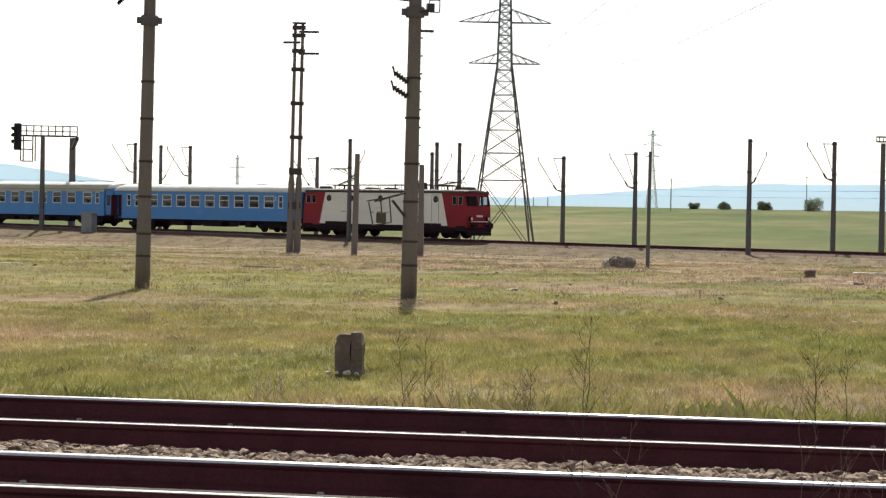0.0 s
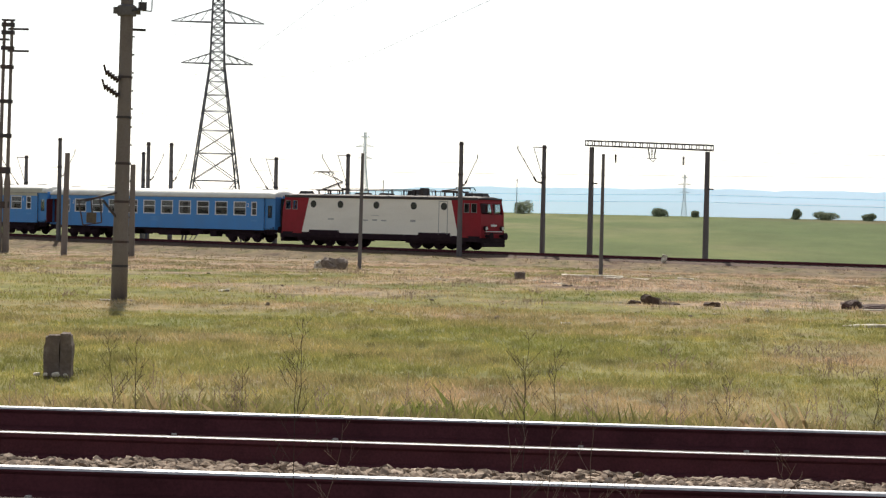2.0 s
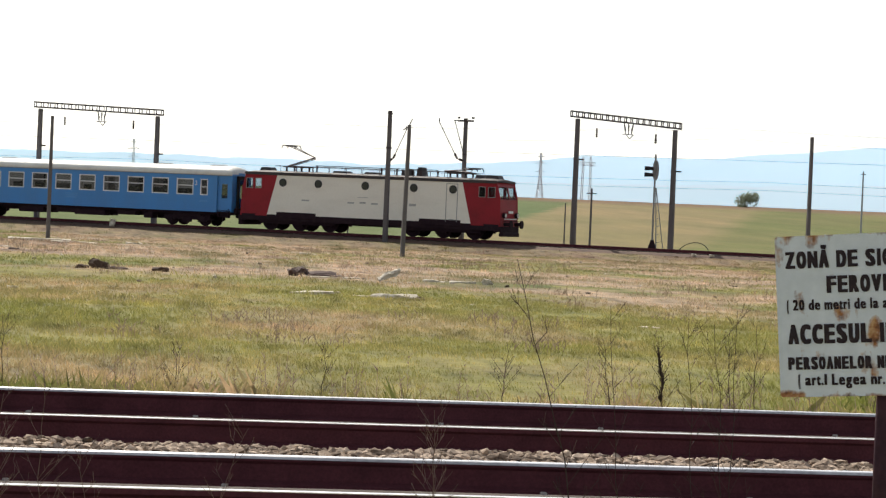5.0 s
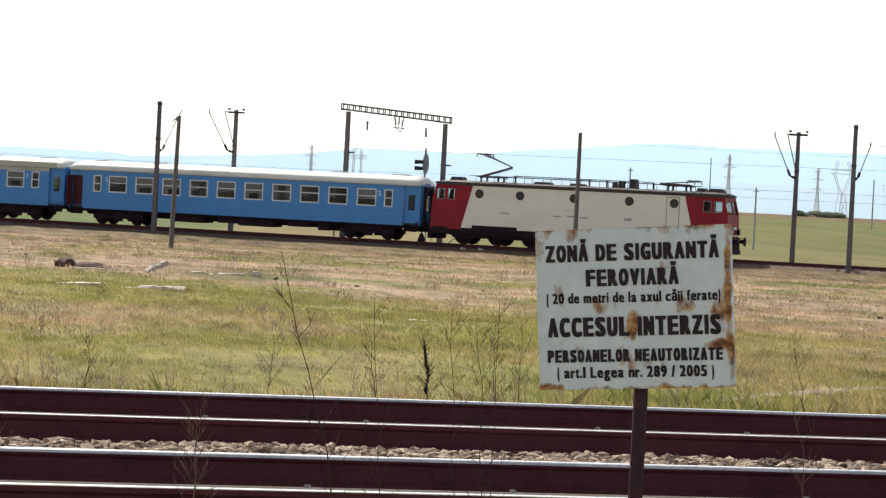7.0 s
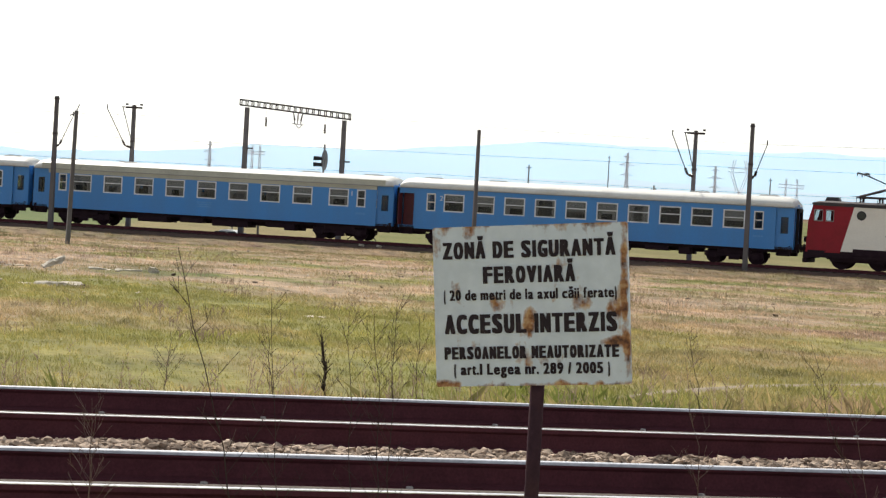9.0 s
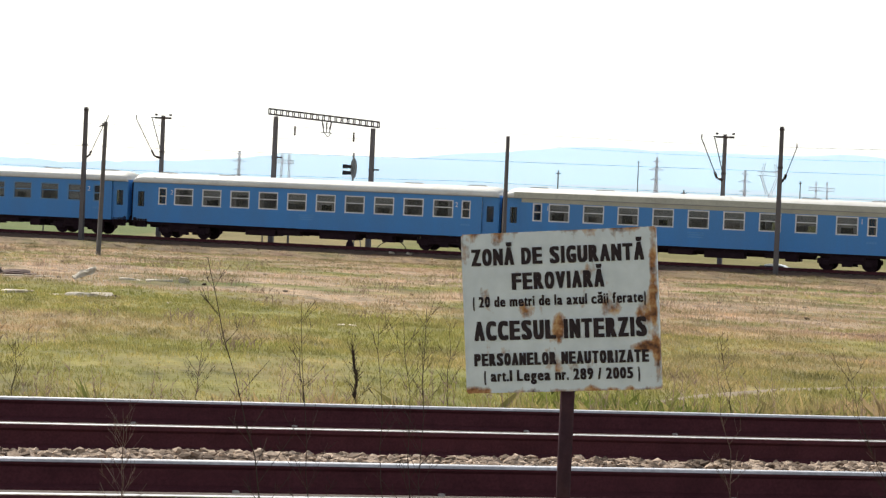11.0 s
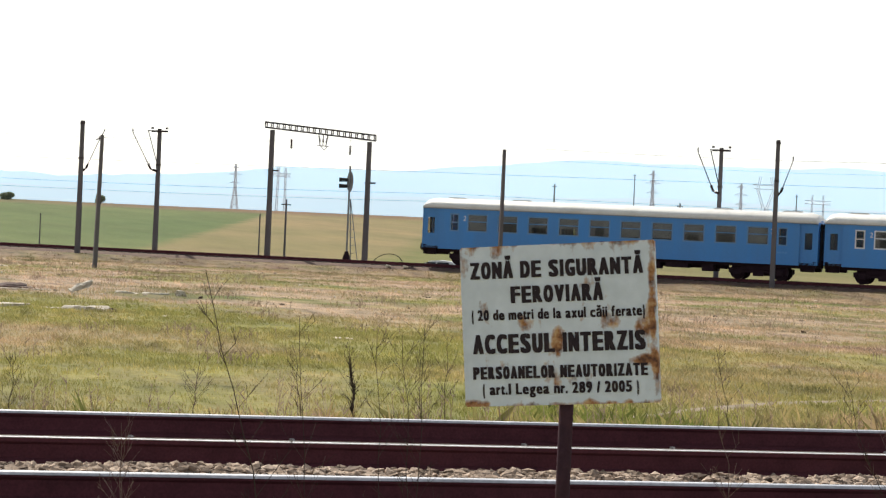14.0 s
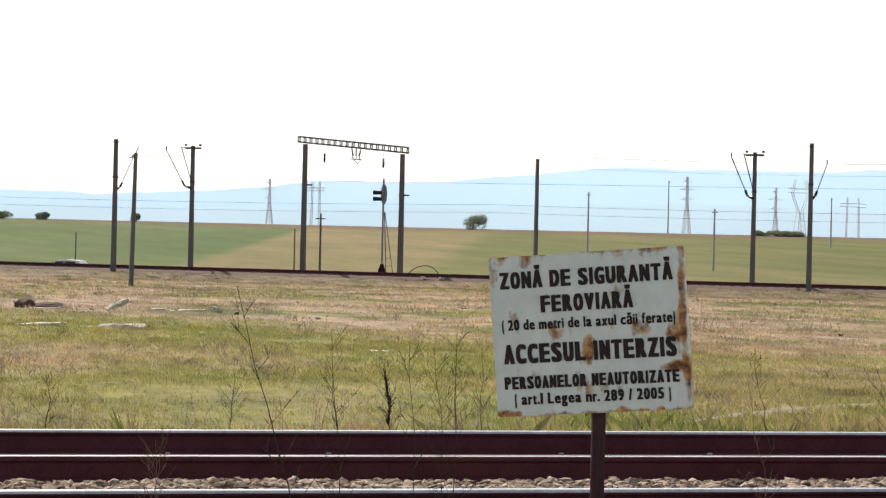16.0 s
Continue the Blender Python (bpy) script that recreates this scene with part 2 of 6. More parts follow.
def meadow_colour(nt, geo):
    """Green, straw and bare patches of the meadow before the far line."""
    big = noise_tex(nt, 0.16, 4, 0.6, (0.5, 0.42, 1))
    mid = noise_tex(nt, 0.55, 5, 0.62, (0.6, 0.26, 1))
    small = noise_tex(nt, 1.7, 5, 0.7, (0.9, 0.24, 1))
    straw = ramp(nt, mid, [(0.32, (0.11, 0.108, 0.042)), (0.41, (0.175, 0.155, 0.078)), (0.48, (0.26, 0.216, 0.128)), (0.57, (0.315, 0.258, 0.165)), (0.63, (0.20, 0.158, 0.102)), (0.70, (0.13, 0.102, 0.070))])
    green = ramp(nt, mid, [(0.36, (0.095, 0.120, 0.032)), (0.46, (0.160, 0.170, 0.055)), (0.55, (0.205, 0.195, 0.078)), (0.66, (0.285, 0.228, 0.135))])
    meadow = mixed(nt, ramp(nt, big, [(0.42, (0, 0, 0)), (0.49, (1, 1, 1))]), green, straw)
    lush = ramp(nt, mid, [(0.30, (0.105, 0.120, 0.036)), (0.42, (0.170, 0.172, 0.054)), (0.50, (0.205, 0.198, 0.068)), (0.58, (0.225, 0.190, 0.088)), (0.68, (0.31, 0.245, 0.148))])
    lush = mixed(nt, 0.55, lush, ramp(nt, big, [(0.36, (0.135, 0.165, 0.036)), (0.48, (0.192, 0.198, 0.060)), (0.56, (0.225, 0.195, 0.092)), (0.64, (0.30, 0.232, 0.145))]))
    bank = ramp(nt, mid, [(0.3, (0.105, 0.072, 0.048)), (0.42, (0.155, 0.125, 0.072)), (0.52, (0.185, 0.155, 0.088)), (0.60, (0.145, 0.132, 0.060)), (0.68, (0.10, 0.095, 0.042))])
    near = mixed(nt, bearing_mask(nt, geo, (1.4, 1, 0), 106, 7, 70), lush, meadow)
    verge = ramp(nt, mid, [(0.36, (0.125, 0.165, 0.036)), (0.48, (0.20, 0.195, 0.070)), (0.62, (0.29, 0.24, 0.125))])
    near = mixed(nt, bearing_mask(nt, geo, (0, 1, 0), 25.5, 2.5, 4), verge, near)
    c = mixed(nt, bearing_mask(nt, geo, (0.6166, 1, 0), 166, 4, 26), near, bank)
    blotch = ramp(nt, small, [(0.30, (0.40, 0.40, 0.42)), (0.42, (0.86, 0.86, 0.87)), (0.53, (1.05, 1.03, 1.02)), (0.68, (1.42, 1.34, 1.28))])
    c = mixed(nt, 1.0, c, blotch, "MULTIPLY")
    return mixed(nt, 1.0, c, (1.055, 0.985, 1.12), "MULTIPLY")


def ground_material():
    m, nt, b = nodes_of("meadow and fields", 0.95, 0.0, 0.1)
    geo = nt.nodes.new("ShaderNodeNewGeometry")
    fine = noise_tex(nt, 6.0, 5, 0.7)
    near = meadow_colour(nt, geo)
    crop = ramp(nt, noise_tex(nt, 0.02, 4, 0.6, (1, 0.25, 1)), [(0.3, (0.075, 0.115, 0.038)), (0.7, (0.12, 0.14, 0.052))])
    stubble = ramp(nt, noise_tex(nt, 0.03, 5, 0.6, (1, 0.3, 1)), [(0.3, (0.22, 0.17, 0.085)), (0.7, (0.16, 0.145, 0.06))])
    pale = ramp(nt, noise_tex(nt, 0.025, 5, 0.65, (1, 0.3, 1)), [(0.3, (0.10, 0.125, 0.035)), (0.55, (0.14, 0.135, 0.05)), (0.75, (0.20, 0.165, 0.08))])
    field = mixed(nt, bearing_mask(nt, geo, (1.0, -0.24, 0), -20.6, 1.2, 3.5), crop, stubble)
    field = mixed(nt, bearing_mask(nt, geo, (1.0, -0.296, 0), -9.0, 2.0, 6), field, pale)
    soft = ramp(nt, noise_tex(nt, 0.03, 5, 0.65, (1, 0.35, 1)), [(0.36, (0.085, 0.122, 0.036)), (0.5, (0.145, 0.165, 0.058)), (0.62, (0.225, 0.205, 0.098))])
    field = mixed(nt, bearing_mask(nt, geo, (-1, -0.02, 0), 0, 40), field, soft)
    verge = ramp(nt, noise_tex(nt, 0.06, 4), [(0.35, (0.18, 0.155, 0.06)), (0.65, (0.115, 0.13, 0.042))])
    field = mixed(nt, bearing_mask(nt, geo, (0.6166, 1, 0), 205, 14), verge, field)
    reach = nt.nodes.new("ShaderNodeVectorMath")          # ploughed strip along the crest
    reach.operation = "LENGTH"
    nt.links.new(geo.outputs["Position"], reach.inputs[0])
    strip = add(nt, "ShaderNodeMapRange", From_Min=462.0, From_Max=488.0)
    nt.links.new(reach.outputs["Value"], strip.inputs[0])
    field = mixed(nt, strip.outputs[0], field, mixed(nt, bearing_mask(nt, geo, (1.0, 0, 0), 40, 30), field, (0.15, 0.10, 0.062)))
    c = mixed(nt, bearing_mask(nt, geo, (0.6166, 1, 0), 176, 2), near, field)
    sown = noise_tex(nt, 0.22, 5, 0.7, (0.5, 0.10, 1))
    c = mixed(nt, 0.7, c, ramp(nt, sown, [(0.3, (0.72, 0.76, 0.72)), (0.5, (1.0, 1.0, 1.0)), (0.7, (1.3, 1.22, 1.2))]), "MULTIPLY")
    c = mixed(nt, 0.5, c, ramp(nt, fine, [(0.25, (0.45, 0.45, 0.45)), (0.75, (1.5, 1.5, 1.45))]), "MULTIPLY")
    nt.links.new(c, b.inputs["Base Color"])
    bump(nt, b, fine, 0.5, 0.06)
    return m


def build_ground():
    az = [a * 0.5 for a in range(-64, 65)] + list(range(38, 324, 8))
    radii = [0.0, 2, 4, 6, 8, 9, 10, 10.6, 11, 12, 14, 16, 18, 19, 20] + [20.5 + 1.3 * i for i in range(176)] + [252 + 8 * i for i in range(34)] + [540, 600, 700, 850, 1000, 1200, 1400, 1800, 2500, 3500, 4700]
    verts, faces, n = [], [], len(az)
    for r in radii:
        for a in az:
            x, y = spot(a, r)
            verts.append((x, y, ground_z(x, y)))
    for i in range(len(radii) - 1):
        for j in range(n):
            k = (j + 1) % n
            faces.append((i * n + j, i * n + k, (i + 1) * n + k, (i + 1) * n + j))
    me = raw_mesh("ground", verts, faces, ground_material())
    me.polygons.foreach_set("use_smooth", [True] * len(me.polygons))
    tagged(new("ground", me), "dry grassy meadow and farm fields beside the railway", "ground", kind="structure")


build_ground()


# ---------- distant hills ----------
def hills(name, d, tops, base, label, col, haze_glow):
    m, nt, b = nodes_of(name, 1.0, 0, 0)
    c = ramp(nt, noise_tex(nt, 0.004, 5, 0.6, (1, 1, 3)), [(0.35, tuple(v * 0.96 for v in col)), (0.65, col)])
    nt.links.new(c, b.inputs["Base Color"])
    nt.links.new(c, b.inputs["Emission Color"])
    b.inputs["Emission Strength"].default_value = haze_glow
    verts, faces = [], []
    az = [-70 + 0.25 * i for i in range(561)]
    for a in az:
        el = np.interp(a, [p for p, _ in tops], [q for _, q in tops]) + 0.0010 * noise.noise((a * 0.9, d, 0)) + 0.0005 * noise.noise((a * 3.1, d, 5))
        x, y = spot(a, d)
        verts += [(x, y, base), (x, y, EYE + el * d), (*spot(a, d + 160), EYE + el * d * 0.6), (*spot(a, d + 160), base)]
    for i in range(len(az) - 1):
        for j in range(4):
            k = (j + 1) % 4
            faces.append((4 * i + j, 4 * i + 4 + j, 4 * i + 4 + k, 4 * i + k))
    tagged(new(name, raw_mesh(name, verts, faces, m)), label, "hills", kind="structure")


# Haze is put into both colours and their emission; the lower ridge is palest.
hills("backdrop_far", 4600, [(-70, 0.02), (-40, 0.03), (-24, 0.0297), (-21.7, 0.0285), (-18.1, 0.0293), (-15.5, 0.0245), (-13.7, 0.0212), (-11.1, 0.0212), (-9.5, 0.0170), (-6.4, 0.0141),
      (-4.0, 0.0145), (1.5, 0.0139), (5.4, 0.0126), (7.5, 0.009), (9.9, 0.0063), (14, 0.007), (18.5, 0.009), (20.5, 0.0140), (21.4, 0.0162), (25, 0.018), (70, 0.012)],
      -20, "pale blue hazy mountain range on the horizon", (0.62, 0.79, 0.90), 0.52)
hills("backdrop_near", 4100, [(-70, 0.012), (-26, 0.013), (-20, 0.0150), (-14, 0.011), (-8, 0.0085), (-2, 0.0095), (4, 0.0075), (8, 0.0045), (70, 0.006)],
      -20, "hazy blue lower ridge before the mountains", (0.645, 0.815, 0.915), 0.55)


# ---------- near tracks ----------
def rail_profile(y, top, h=0.172):
    a = [(-0.036, 0), (-0.0365, -0.03), (-0.012, -0.048), (-0.009, -0.14), (-0.075, -0.16), (-0.075, -h), (0.075, -h), (0.075, -0.16), (0.009, -0.14), (0.012, -0.048), (0.0365, -0.03), (0.036, 0)]
    return [(y + p, top + q - (0.004 if q == 0 else 0)) for p, q in a]


STONE = worn("grey brown ballast", (0.16, 0.13, 0.105), (0.09, 0.07, 0.055), 0.95, big=5, fine=40, relief=0.3)
OILY = worn("oily dark ballast", (0.075, 0.055, 0.045), (0.04, 0.028, 0.024), 0.95, big=5, fine=40, relief=0.3)
# Pale non-metal tone stands in for the glint on the bolt heads.
CLIP = plain("glint-pale steel bolt", (0.55, 0.50, 0.46), 0.45, 0.0)
X0, X1 = -140, 140


def sleeper_mesh(length=2.5):
    bm = bmesh.new()
    box(bm, -0.13, 0.13, -length / 2, length / 2, -0.15, 0, bevel=0.012)
    return mesh_of(bm, "sleeper", SLEEPER)


def near_track(name, near, far, z_near, z_far):
    mid = (near + far) / 2
    tr = thing(name, pose(0, 0, 0), "rusty steel rails with polished heads on dark oily ballast", "railway track", "near railway tracks", "structure")
    for y, z, running in ((near, z_near, 1), (far, z_far, -1)):
        bm = bmesh.new()
        prism(bm, rail_profile(y, z), X0, X1)
        r = part("rail", bm, RUST_RAIL, tr, "dark rusted rail")
        bm = bmesh.new()  # polished running surface, wrapped over the inner edge
        k = running
        strip = [(y - k * 0.030, z + 0.001), (y + k * 0.030, z + 0.001), (y + k * 0.038, z - 0.003), (y + k * 0.048, z - 0.016), (y + k * 0.033, z - 0.020), (y + k * 0.030, z - 0.008), (y - k * 0.030, z - 0.006)]
        prism(bm, strip if k > 0 else strip[::-1], X0, X1)
        part("rail_head", bm, SHINY, r, "bright polished running surface")
    bm = bmesh.new()
    zc = (z_near + z_far) / 2
    clip = bmesh.new()
    tube(clip, [(0.022, -0.172), (0.022, -0.160), (0.014, -0.156)], 6)
    clip_me = mesh_of(clip, "rail_clip", CLIP)
    me = sleeper_mesh()
    lean = math.degrees(math.atan2(z_far - z_near, far - near))
    for i in range(-24, 25):
        x = i * 0.6 + 0.11
        share("sleeper", me, tr, pose(x, mid, zc - 0.20, lean, 0, 0))
        for y, z in ((near + 0.11, z_near), (far - 0.085, z_far)):
            if (i * 7 + int(y)) % 5 < 2:
                share("rail_clip", clip_me, tr, pose(x, y, z))
    prism(bm, [(near - 0.8, -0.46), (near - 0.8, z_near - 0.30), (near - 0.3, z_near - 0.20), (far + 0.3, z_far - 0.20), (far + 0.75, z_far - 0.30), (far + 0.9, -0.46)], X0, X1)
    part("ballast_bed", bm, OILY, tr, "dark oily ballast bed")


near_track("near_track", 12.395, 13.90, -0.020, 0.0)
near_track("second_track", 16.695, 18.20, -0.064, -0.0106)
bm = bmesh.new()
prism(bm, [(14.5, -0.5), (14.5, -0.25), (14.8, -0.125), (15.3, -0.125), (15.9, -0.28), (15.9, -0.5)], X0, X1)
tagged(part("ballast_shoulder", bm, STONE), "grey brown ballast between the two tracks", "ballast", kind="structure")


def stones(name, label, n, xs, ys, top, mat, lo, hi):
    """Many loose stones in one mesh, each of its own shape."""
    rng = np.random.default_rng(5)
    ico = np.array([(0, 0, 1), (0.89, 0, 0.45), (0.28, 0.85, 0.45), (-0.72, 0.53, 0.45), (-0.72, -0.53, 0.45), (0.28, -0.85, 0.45), (0.72, 0.53, -0.45), (-0.28, 0.85, -0.45), (-0.89, 0, -0.45), (-0.28, -0.85, -0.45), (0.72, -0.53, -0.45), (0, 0, -1)])
    tri = [(0, 1, 2), (0, 2, 3), (0, 3, 4), (0, 4, 5), (0, 5, 1), (1, 6, 2), (2, 7, 3), (3, 8, 4), (4, 9, 5), (5, 10, 1), (6, 7, 2), (7, 8, 3), (8, 9, 4), (9, 10, 5), (10, 6, 1), (11, 7, 6), (11, 8, 7), (11, 9, 8), (11, 10, 9), (11, 6, 10)]
    verts, faces = [], []
    for i in range(n):
        x, y = rng.uniform(*xs), rng.uniform(*ys)
        s = rng.uniform(lo, hi)
        p = ico * rng.uniform(0.7, 1.25, (12, 1)) * s * np.array([rng.uniform(0.8, 1.5), rng.uniform(0.7, 1.1), rng.uniform(0.5, 0.8)])
        a = rng.uniform(0, 6.28)
        p = np.stack([p[:, 0] * math.cos(a) - p[:, 1] * math.sin(a), p[:, 0] * math.sin(a) + p[:, 1] * math.cos(a), p[:, 2] + p[:, 0] * rng.uniform(-0.4, 0.4)], 1) + (x, y, top(x, y) + s * rng.uniform(-0.05, 0.35))
        k = len(verts)
        verts += p.tolist()
        faces += [(a + k, b + k, c + k) for a, b, c in tri]
    tagged(new(name, raw_mesh(name, verts, faces, mat)), label, "stones", kind="stuff")


def stone_material(name, a, b, c):
    m, nt, bs = nodes_of(name, 0.95, 0, 0.2)
    geo = nt.nodes.new("ShaderNodeNewGeometry")
    col = ramp(nt, geo.outputs["Random Per Island"], [(0.0, a), (0.5, b), (1.0, c)])
    g = noise_tex(nt, 35, 4)
    nt.links.new(mixed(nt, 0.6, col, ramp(nt, g, [(0.3, (0.45, 0.45, 0.45)), (0.7, (1.4, 1.4, 1.4))]), "MULTIPLY"), bs.inputs["Base Color"])
    bump(nt, bs, g, 0.5, 0.01)
    return m


stones("ballast_stones", "loose grey brown ballast stones between the tracks", 8500, (-7.0, 8.0), (14.7, 15.6), lambda x, y: -0.115 - 0.11 * step(15.25, 15.7, y) + 0.022 * noise.noise((x * 1.5, y * 1.5, 0)) + 0.012 * noise.noise((x * 6, y * 6, 0)), stone_material("broken stone", (0.10, 0.072, 0.055), (0.28, 0.21, 0.155), (0.52, 0.41, 0.32)), 0.018, 0.050)
stones("dark_ballast_stones", "dark oily ballast stones inside the tracks", 2200, (-8, 9), (16.8, 18.1), lambda x, y: -0.225, stone_material("oily broken stone", (0.05, 0.036, 0.03), (0.08, 0.06, 0.05), (0.12, 0.095, 0.08)), 0.015, 0.03)


# ---------- far railway line ----------
ARC_X = np.linspace(-330, 330, 3301)
ARC_Y = np.array([track_y(x) for x in ARC_X])
ARC_S = np.concatenate([[0], np.cumsum(np.hypot(np.diff(ARC_X), np.diff(ARC_Y)))])
ARC_S -= np.interp(0, ARC_X, ARC_S)


def on_line(s, off=0.0, up=0.0):
    """A pose on the far line: arc length, metres to its far side, height over the rail."""
    x = float(np.interp(s, ARC_S, ARC_X))
    e = 0.5
    turn = math.atan2(track_y(x + e) - track_y(x - e), 2 * e)
    return pose(x - math.sin(turn) * off, track_y(x) + math.cos(turn) * off, rail_z(x) + up, 0, 0, math.degrees(turn))


def ribbon(outline, s0, s1, ds):
    """An outline in y, z swept along the far line."""
    verts, faces, n = [], [], len(outline)
    ss = np.arange(s0, s1 + ds / 2, ds)
    for s in ss:
        m = on_line(s)
        verts += [m @ Vector((0, y, z)) for y, z in outline]
    for i in range(len(ss) - 1):
        for j in range(n):
            k = (j + 1) % n
            faces.append((i * n + j, i * n + k, (i + 1) * n + k, (i + 1) * n + j))
    return verts, faces


def far_track():
    tr = thing("far_track", pose(0, 0, 0), "rusty single railway line on a low brown bank", "railway track", kind="structure")
    for y in (-0.7525, 0.7525):
        v, f = ribbon(rail_profile(y, 0.0), -190, 190, 5)
        ob = new("rail", raw_mesh("rail", v, f, RUST_RAIL))
        ob.parent = tr
    v, f = ribbon([(-2.9, -0.62), (-1.6, -0.22), (1.6, -0.22), (2.9, -0.62)], -190, 190, 5)
    ob = new("ballast_bed", raw_mesh("ballast_bed", v, f, worn("rusty ballast", (0.13, 0.085, 0.065), (0.075, 0.05, 0.04), 0.95, big=1, fine=20, relief=0.5)))
    ob.parent = tr
    me = sleeper_mesh()
    for i in range(-110, 110):
        share("sleeper", me, tr, on_line(i * 0.65 + 5, 0, -0.17))


far_track()


# ---------- masts along the far line ----------
def taper_post(bm, w0, d0, w1, d1, z0, z1):
    a = [bm.verts.new((x * w0 / 2, y * d0 / 2, z0)) for x, y in ((-1, -1), (1, -1), (1, 1), (-1, 1))]
    b = [bm.verts.new((x * w1 / 2, y * d1 / 2, z1)) for x, y in ((-1, -1), (1, -1), (1, 1), (-1, 1))]
    for i in range(4):
        j = (i + 1) % 4
        bm.faces.new((a[i], a[j], b[j], b[i]))
    bm.faces.new(a[::-1]), bm.faces.new(b)


def insulator(parent, a, b, r=0.075, name="insulator"):
    """A stack of glazed sheds from a to b."""
    a, b = Vector(a), Vector(b)
    bm = bmesh.new()
    n = 5
    q = (b - a).to_track_quat("Z", "Y").to_matrix().to_4x4()
    h = (b - a).length
    prof = []
    for i in range(n):
        z = h * (i + 0.5) / n
        prof += [(r * 0.4, z - h / n * 0.4), (r, z - h / n * 0.15), (r * 0.5, z + h / n * 0.35)]
    tube(bm, [(r * 0.3, 0)] + prof + [(r * 0.3, h)], 8)
    bmesh.ops.transform(bm, matrix=Matrix.Translation(a) @ q, verts=bm.verts)
    return part(name, bm, INSULATOR, parent)


def base_at(x, y):
    return ground_z(x, y) - 0.05


def mast(x, y, top, arm, label, w=0.28, cap=False, turn=-31.0):
    """A concrete catenary mast with a hinged bracket that reaches along its local y by arm (+1 away, -1 towards the near tracks, 0 none)."""
    z0 = base_at(x, y)
    h = top - z0
    th = thing("catenary_mast", pose(x, y, z0, 0, 0, turn), label, "mast", "catenary masts along the far line")
    bm = bmesh.new()
    taper_post(bm, w, w, w * 0.72, w * 0.72, 0, h)
    part("post", bm, CONCRETE_DARK, th)
    for k, z in ((0.45, h - 0.22), (0.5, h - 2.4)):
        bm = bmesh.new()
        box(bm, -w * k, w * k, -w * k, w * k, z, z + 0.11)
        part("clamp", bm, STEEL_DARK, th)
    if cap:
        bm = bmesh.new()
        box(bm, -0.55, 0.55, -0.07, 0.07, h - 0.22, h - 0.10)
        for k in (-0.5, 0.5):
            box(bm, k - 0.07, k + 0.07, -0.07, 0.07, h - 0.02, h + 0.10)
        part("cross_arm", bm, STEEL_DARK, th)
    if arm:
        if arm < 0:       # elbowed bracket over the line, with a stay from the head of the mast
            elbow, tip, foot = Vector((-0.30, -0.5, h - 2.65)), Vector((-1.10, -1.8, h - 0.35)), Vector((-0.05, -0.1, h - 2.75))
        else:
            elbow, tip, foot = Vector((0.22, 0.25, h - 3.0)), Vector((0.75, 0.95, h - 1.15)), Vector((0.05, 0.1, h - 3.15))
        bm = bmesh.new()
        bar(bm, elbow, tip, 0.065 if arm < 0 else 0.055, sides=6)
        bar(bm, foot, elbow, 0.07, sides=6)
        bar(bm, tip, tip + Vector((0, 0, 0.22)), 0.035, sides=4)
        if arm < 0:
            bar(bm, (-0.55, -0.55, h - 0.20), (-0.08, -0.1, h - 2.2), 0.045)
            bar(bm, (0, 0, h - 0.16), (-0.6, -0.6, h - 0.16), 0.06)
        part("bracket", bm, STEEL_DARK, th)
        insulator(th, foot, foot.lerp(elbow, 0.75), 0.09)
        insulator(th, elbow, elbow.lerp(tip, 0.16), 0.10)
        insulator(th, tip, tip + Vector((0, 0, 0.26)), 0.06)
    return th


def beside(az, off):
    """The place on a bearing from the standpoint that lies off metres beyond the far line's centre."""
    k = -math.tan(radians(az))
    y = 170.0
    for _ in range(60):
        x = k * y
        y = 0.5 * y + 0.5 * (track_y(x) + off * 1.175)
    return k * y, y


M = "dark weathered concrete catenary mast beside the far line"
MB = "concrete catenary mast behind the far line with slanting bracket"
# bearing, metres beyond the centre line, elevation of the top (tangent), bracket
for az, off, el, arm, cap, lab in (
        (8.70, 3.0, 0.0232, -1, False, MB), (7.05, 3.0, 0.0253, -1, False, MB), (2.54, 3.0, 0.0305, -1, False, MB),
        (-8.26, 3.0, 0.0338, -1, True, "concrete mast behind the far line with a steel cross arm"),
        (-21.15, 3.0, 0.0362, -1, True, "concrete mast behind the far line with a steel cross arm"),
        (4.45, -3.2, 0.0312, 1, False, M), (-6.51, -3.2, 0.0356, 1, False, M), (-22.43, -3.2, 0.0402, 1, False, M),
        (13.62, -3.0, 0.0288, 1, False, M), (11.62, 3.0, 0.0280, 1, False, MB), (11.10, 3.0, 0.0280, 1, False, MB), (11.73, 6.5, 0.0240, 0, False, M),
        (18.53, 3.0, 0.0256, -1, False, MB), (17.95, 3.0, 0.0248, 1, False, MB), (17.28, 3.0, 0.0248, -1, False, MB), (14.37, 4.0, 0.0214, -1, False, MB)):
    x, y = beside(az, off)
    mast(x, y, EYE + el * math.hypot(x, y), arm, lab, cap=cap)


# ---------- plain posts and poles before the far line ----------
def post(x, y, top, w, label, mat=CONCRETE_DARK, lean=0.0, hook=False):
    z0 = base_at(x, y)
    th = thing("concrete_post", pose(x, y, z0, 0, lean, 5), label, "post", "bare posts before the far line")
    bm = bmesh.new()
    taper_post(bm, w, w, w * 0.75, w * 0.75, 0, top - z0)
    part("shaft", bm, mat, th)
    if hook:
        bm = bmesh.new()
        h = top - z0
        bar(bm, (0, 0, h - 0.1), (-0.3, 0, h - 0.25), 0.05)
        bar(bm, (0, 0, h), (0.12, 0, h + 0.3), 0.04)
        part("hook", bm, STEEL_DARK, th)
    return th


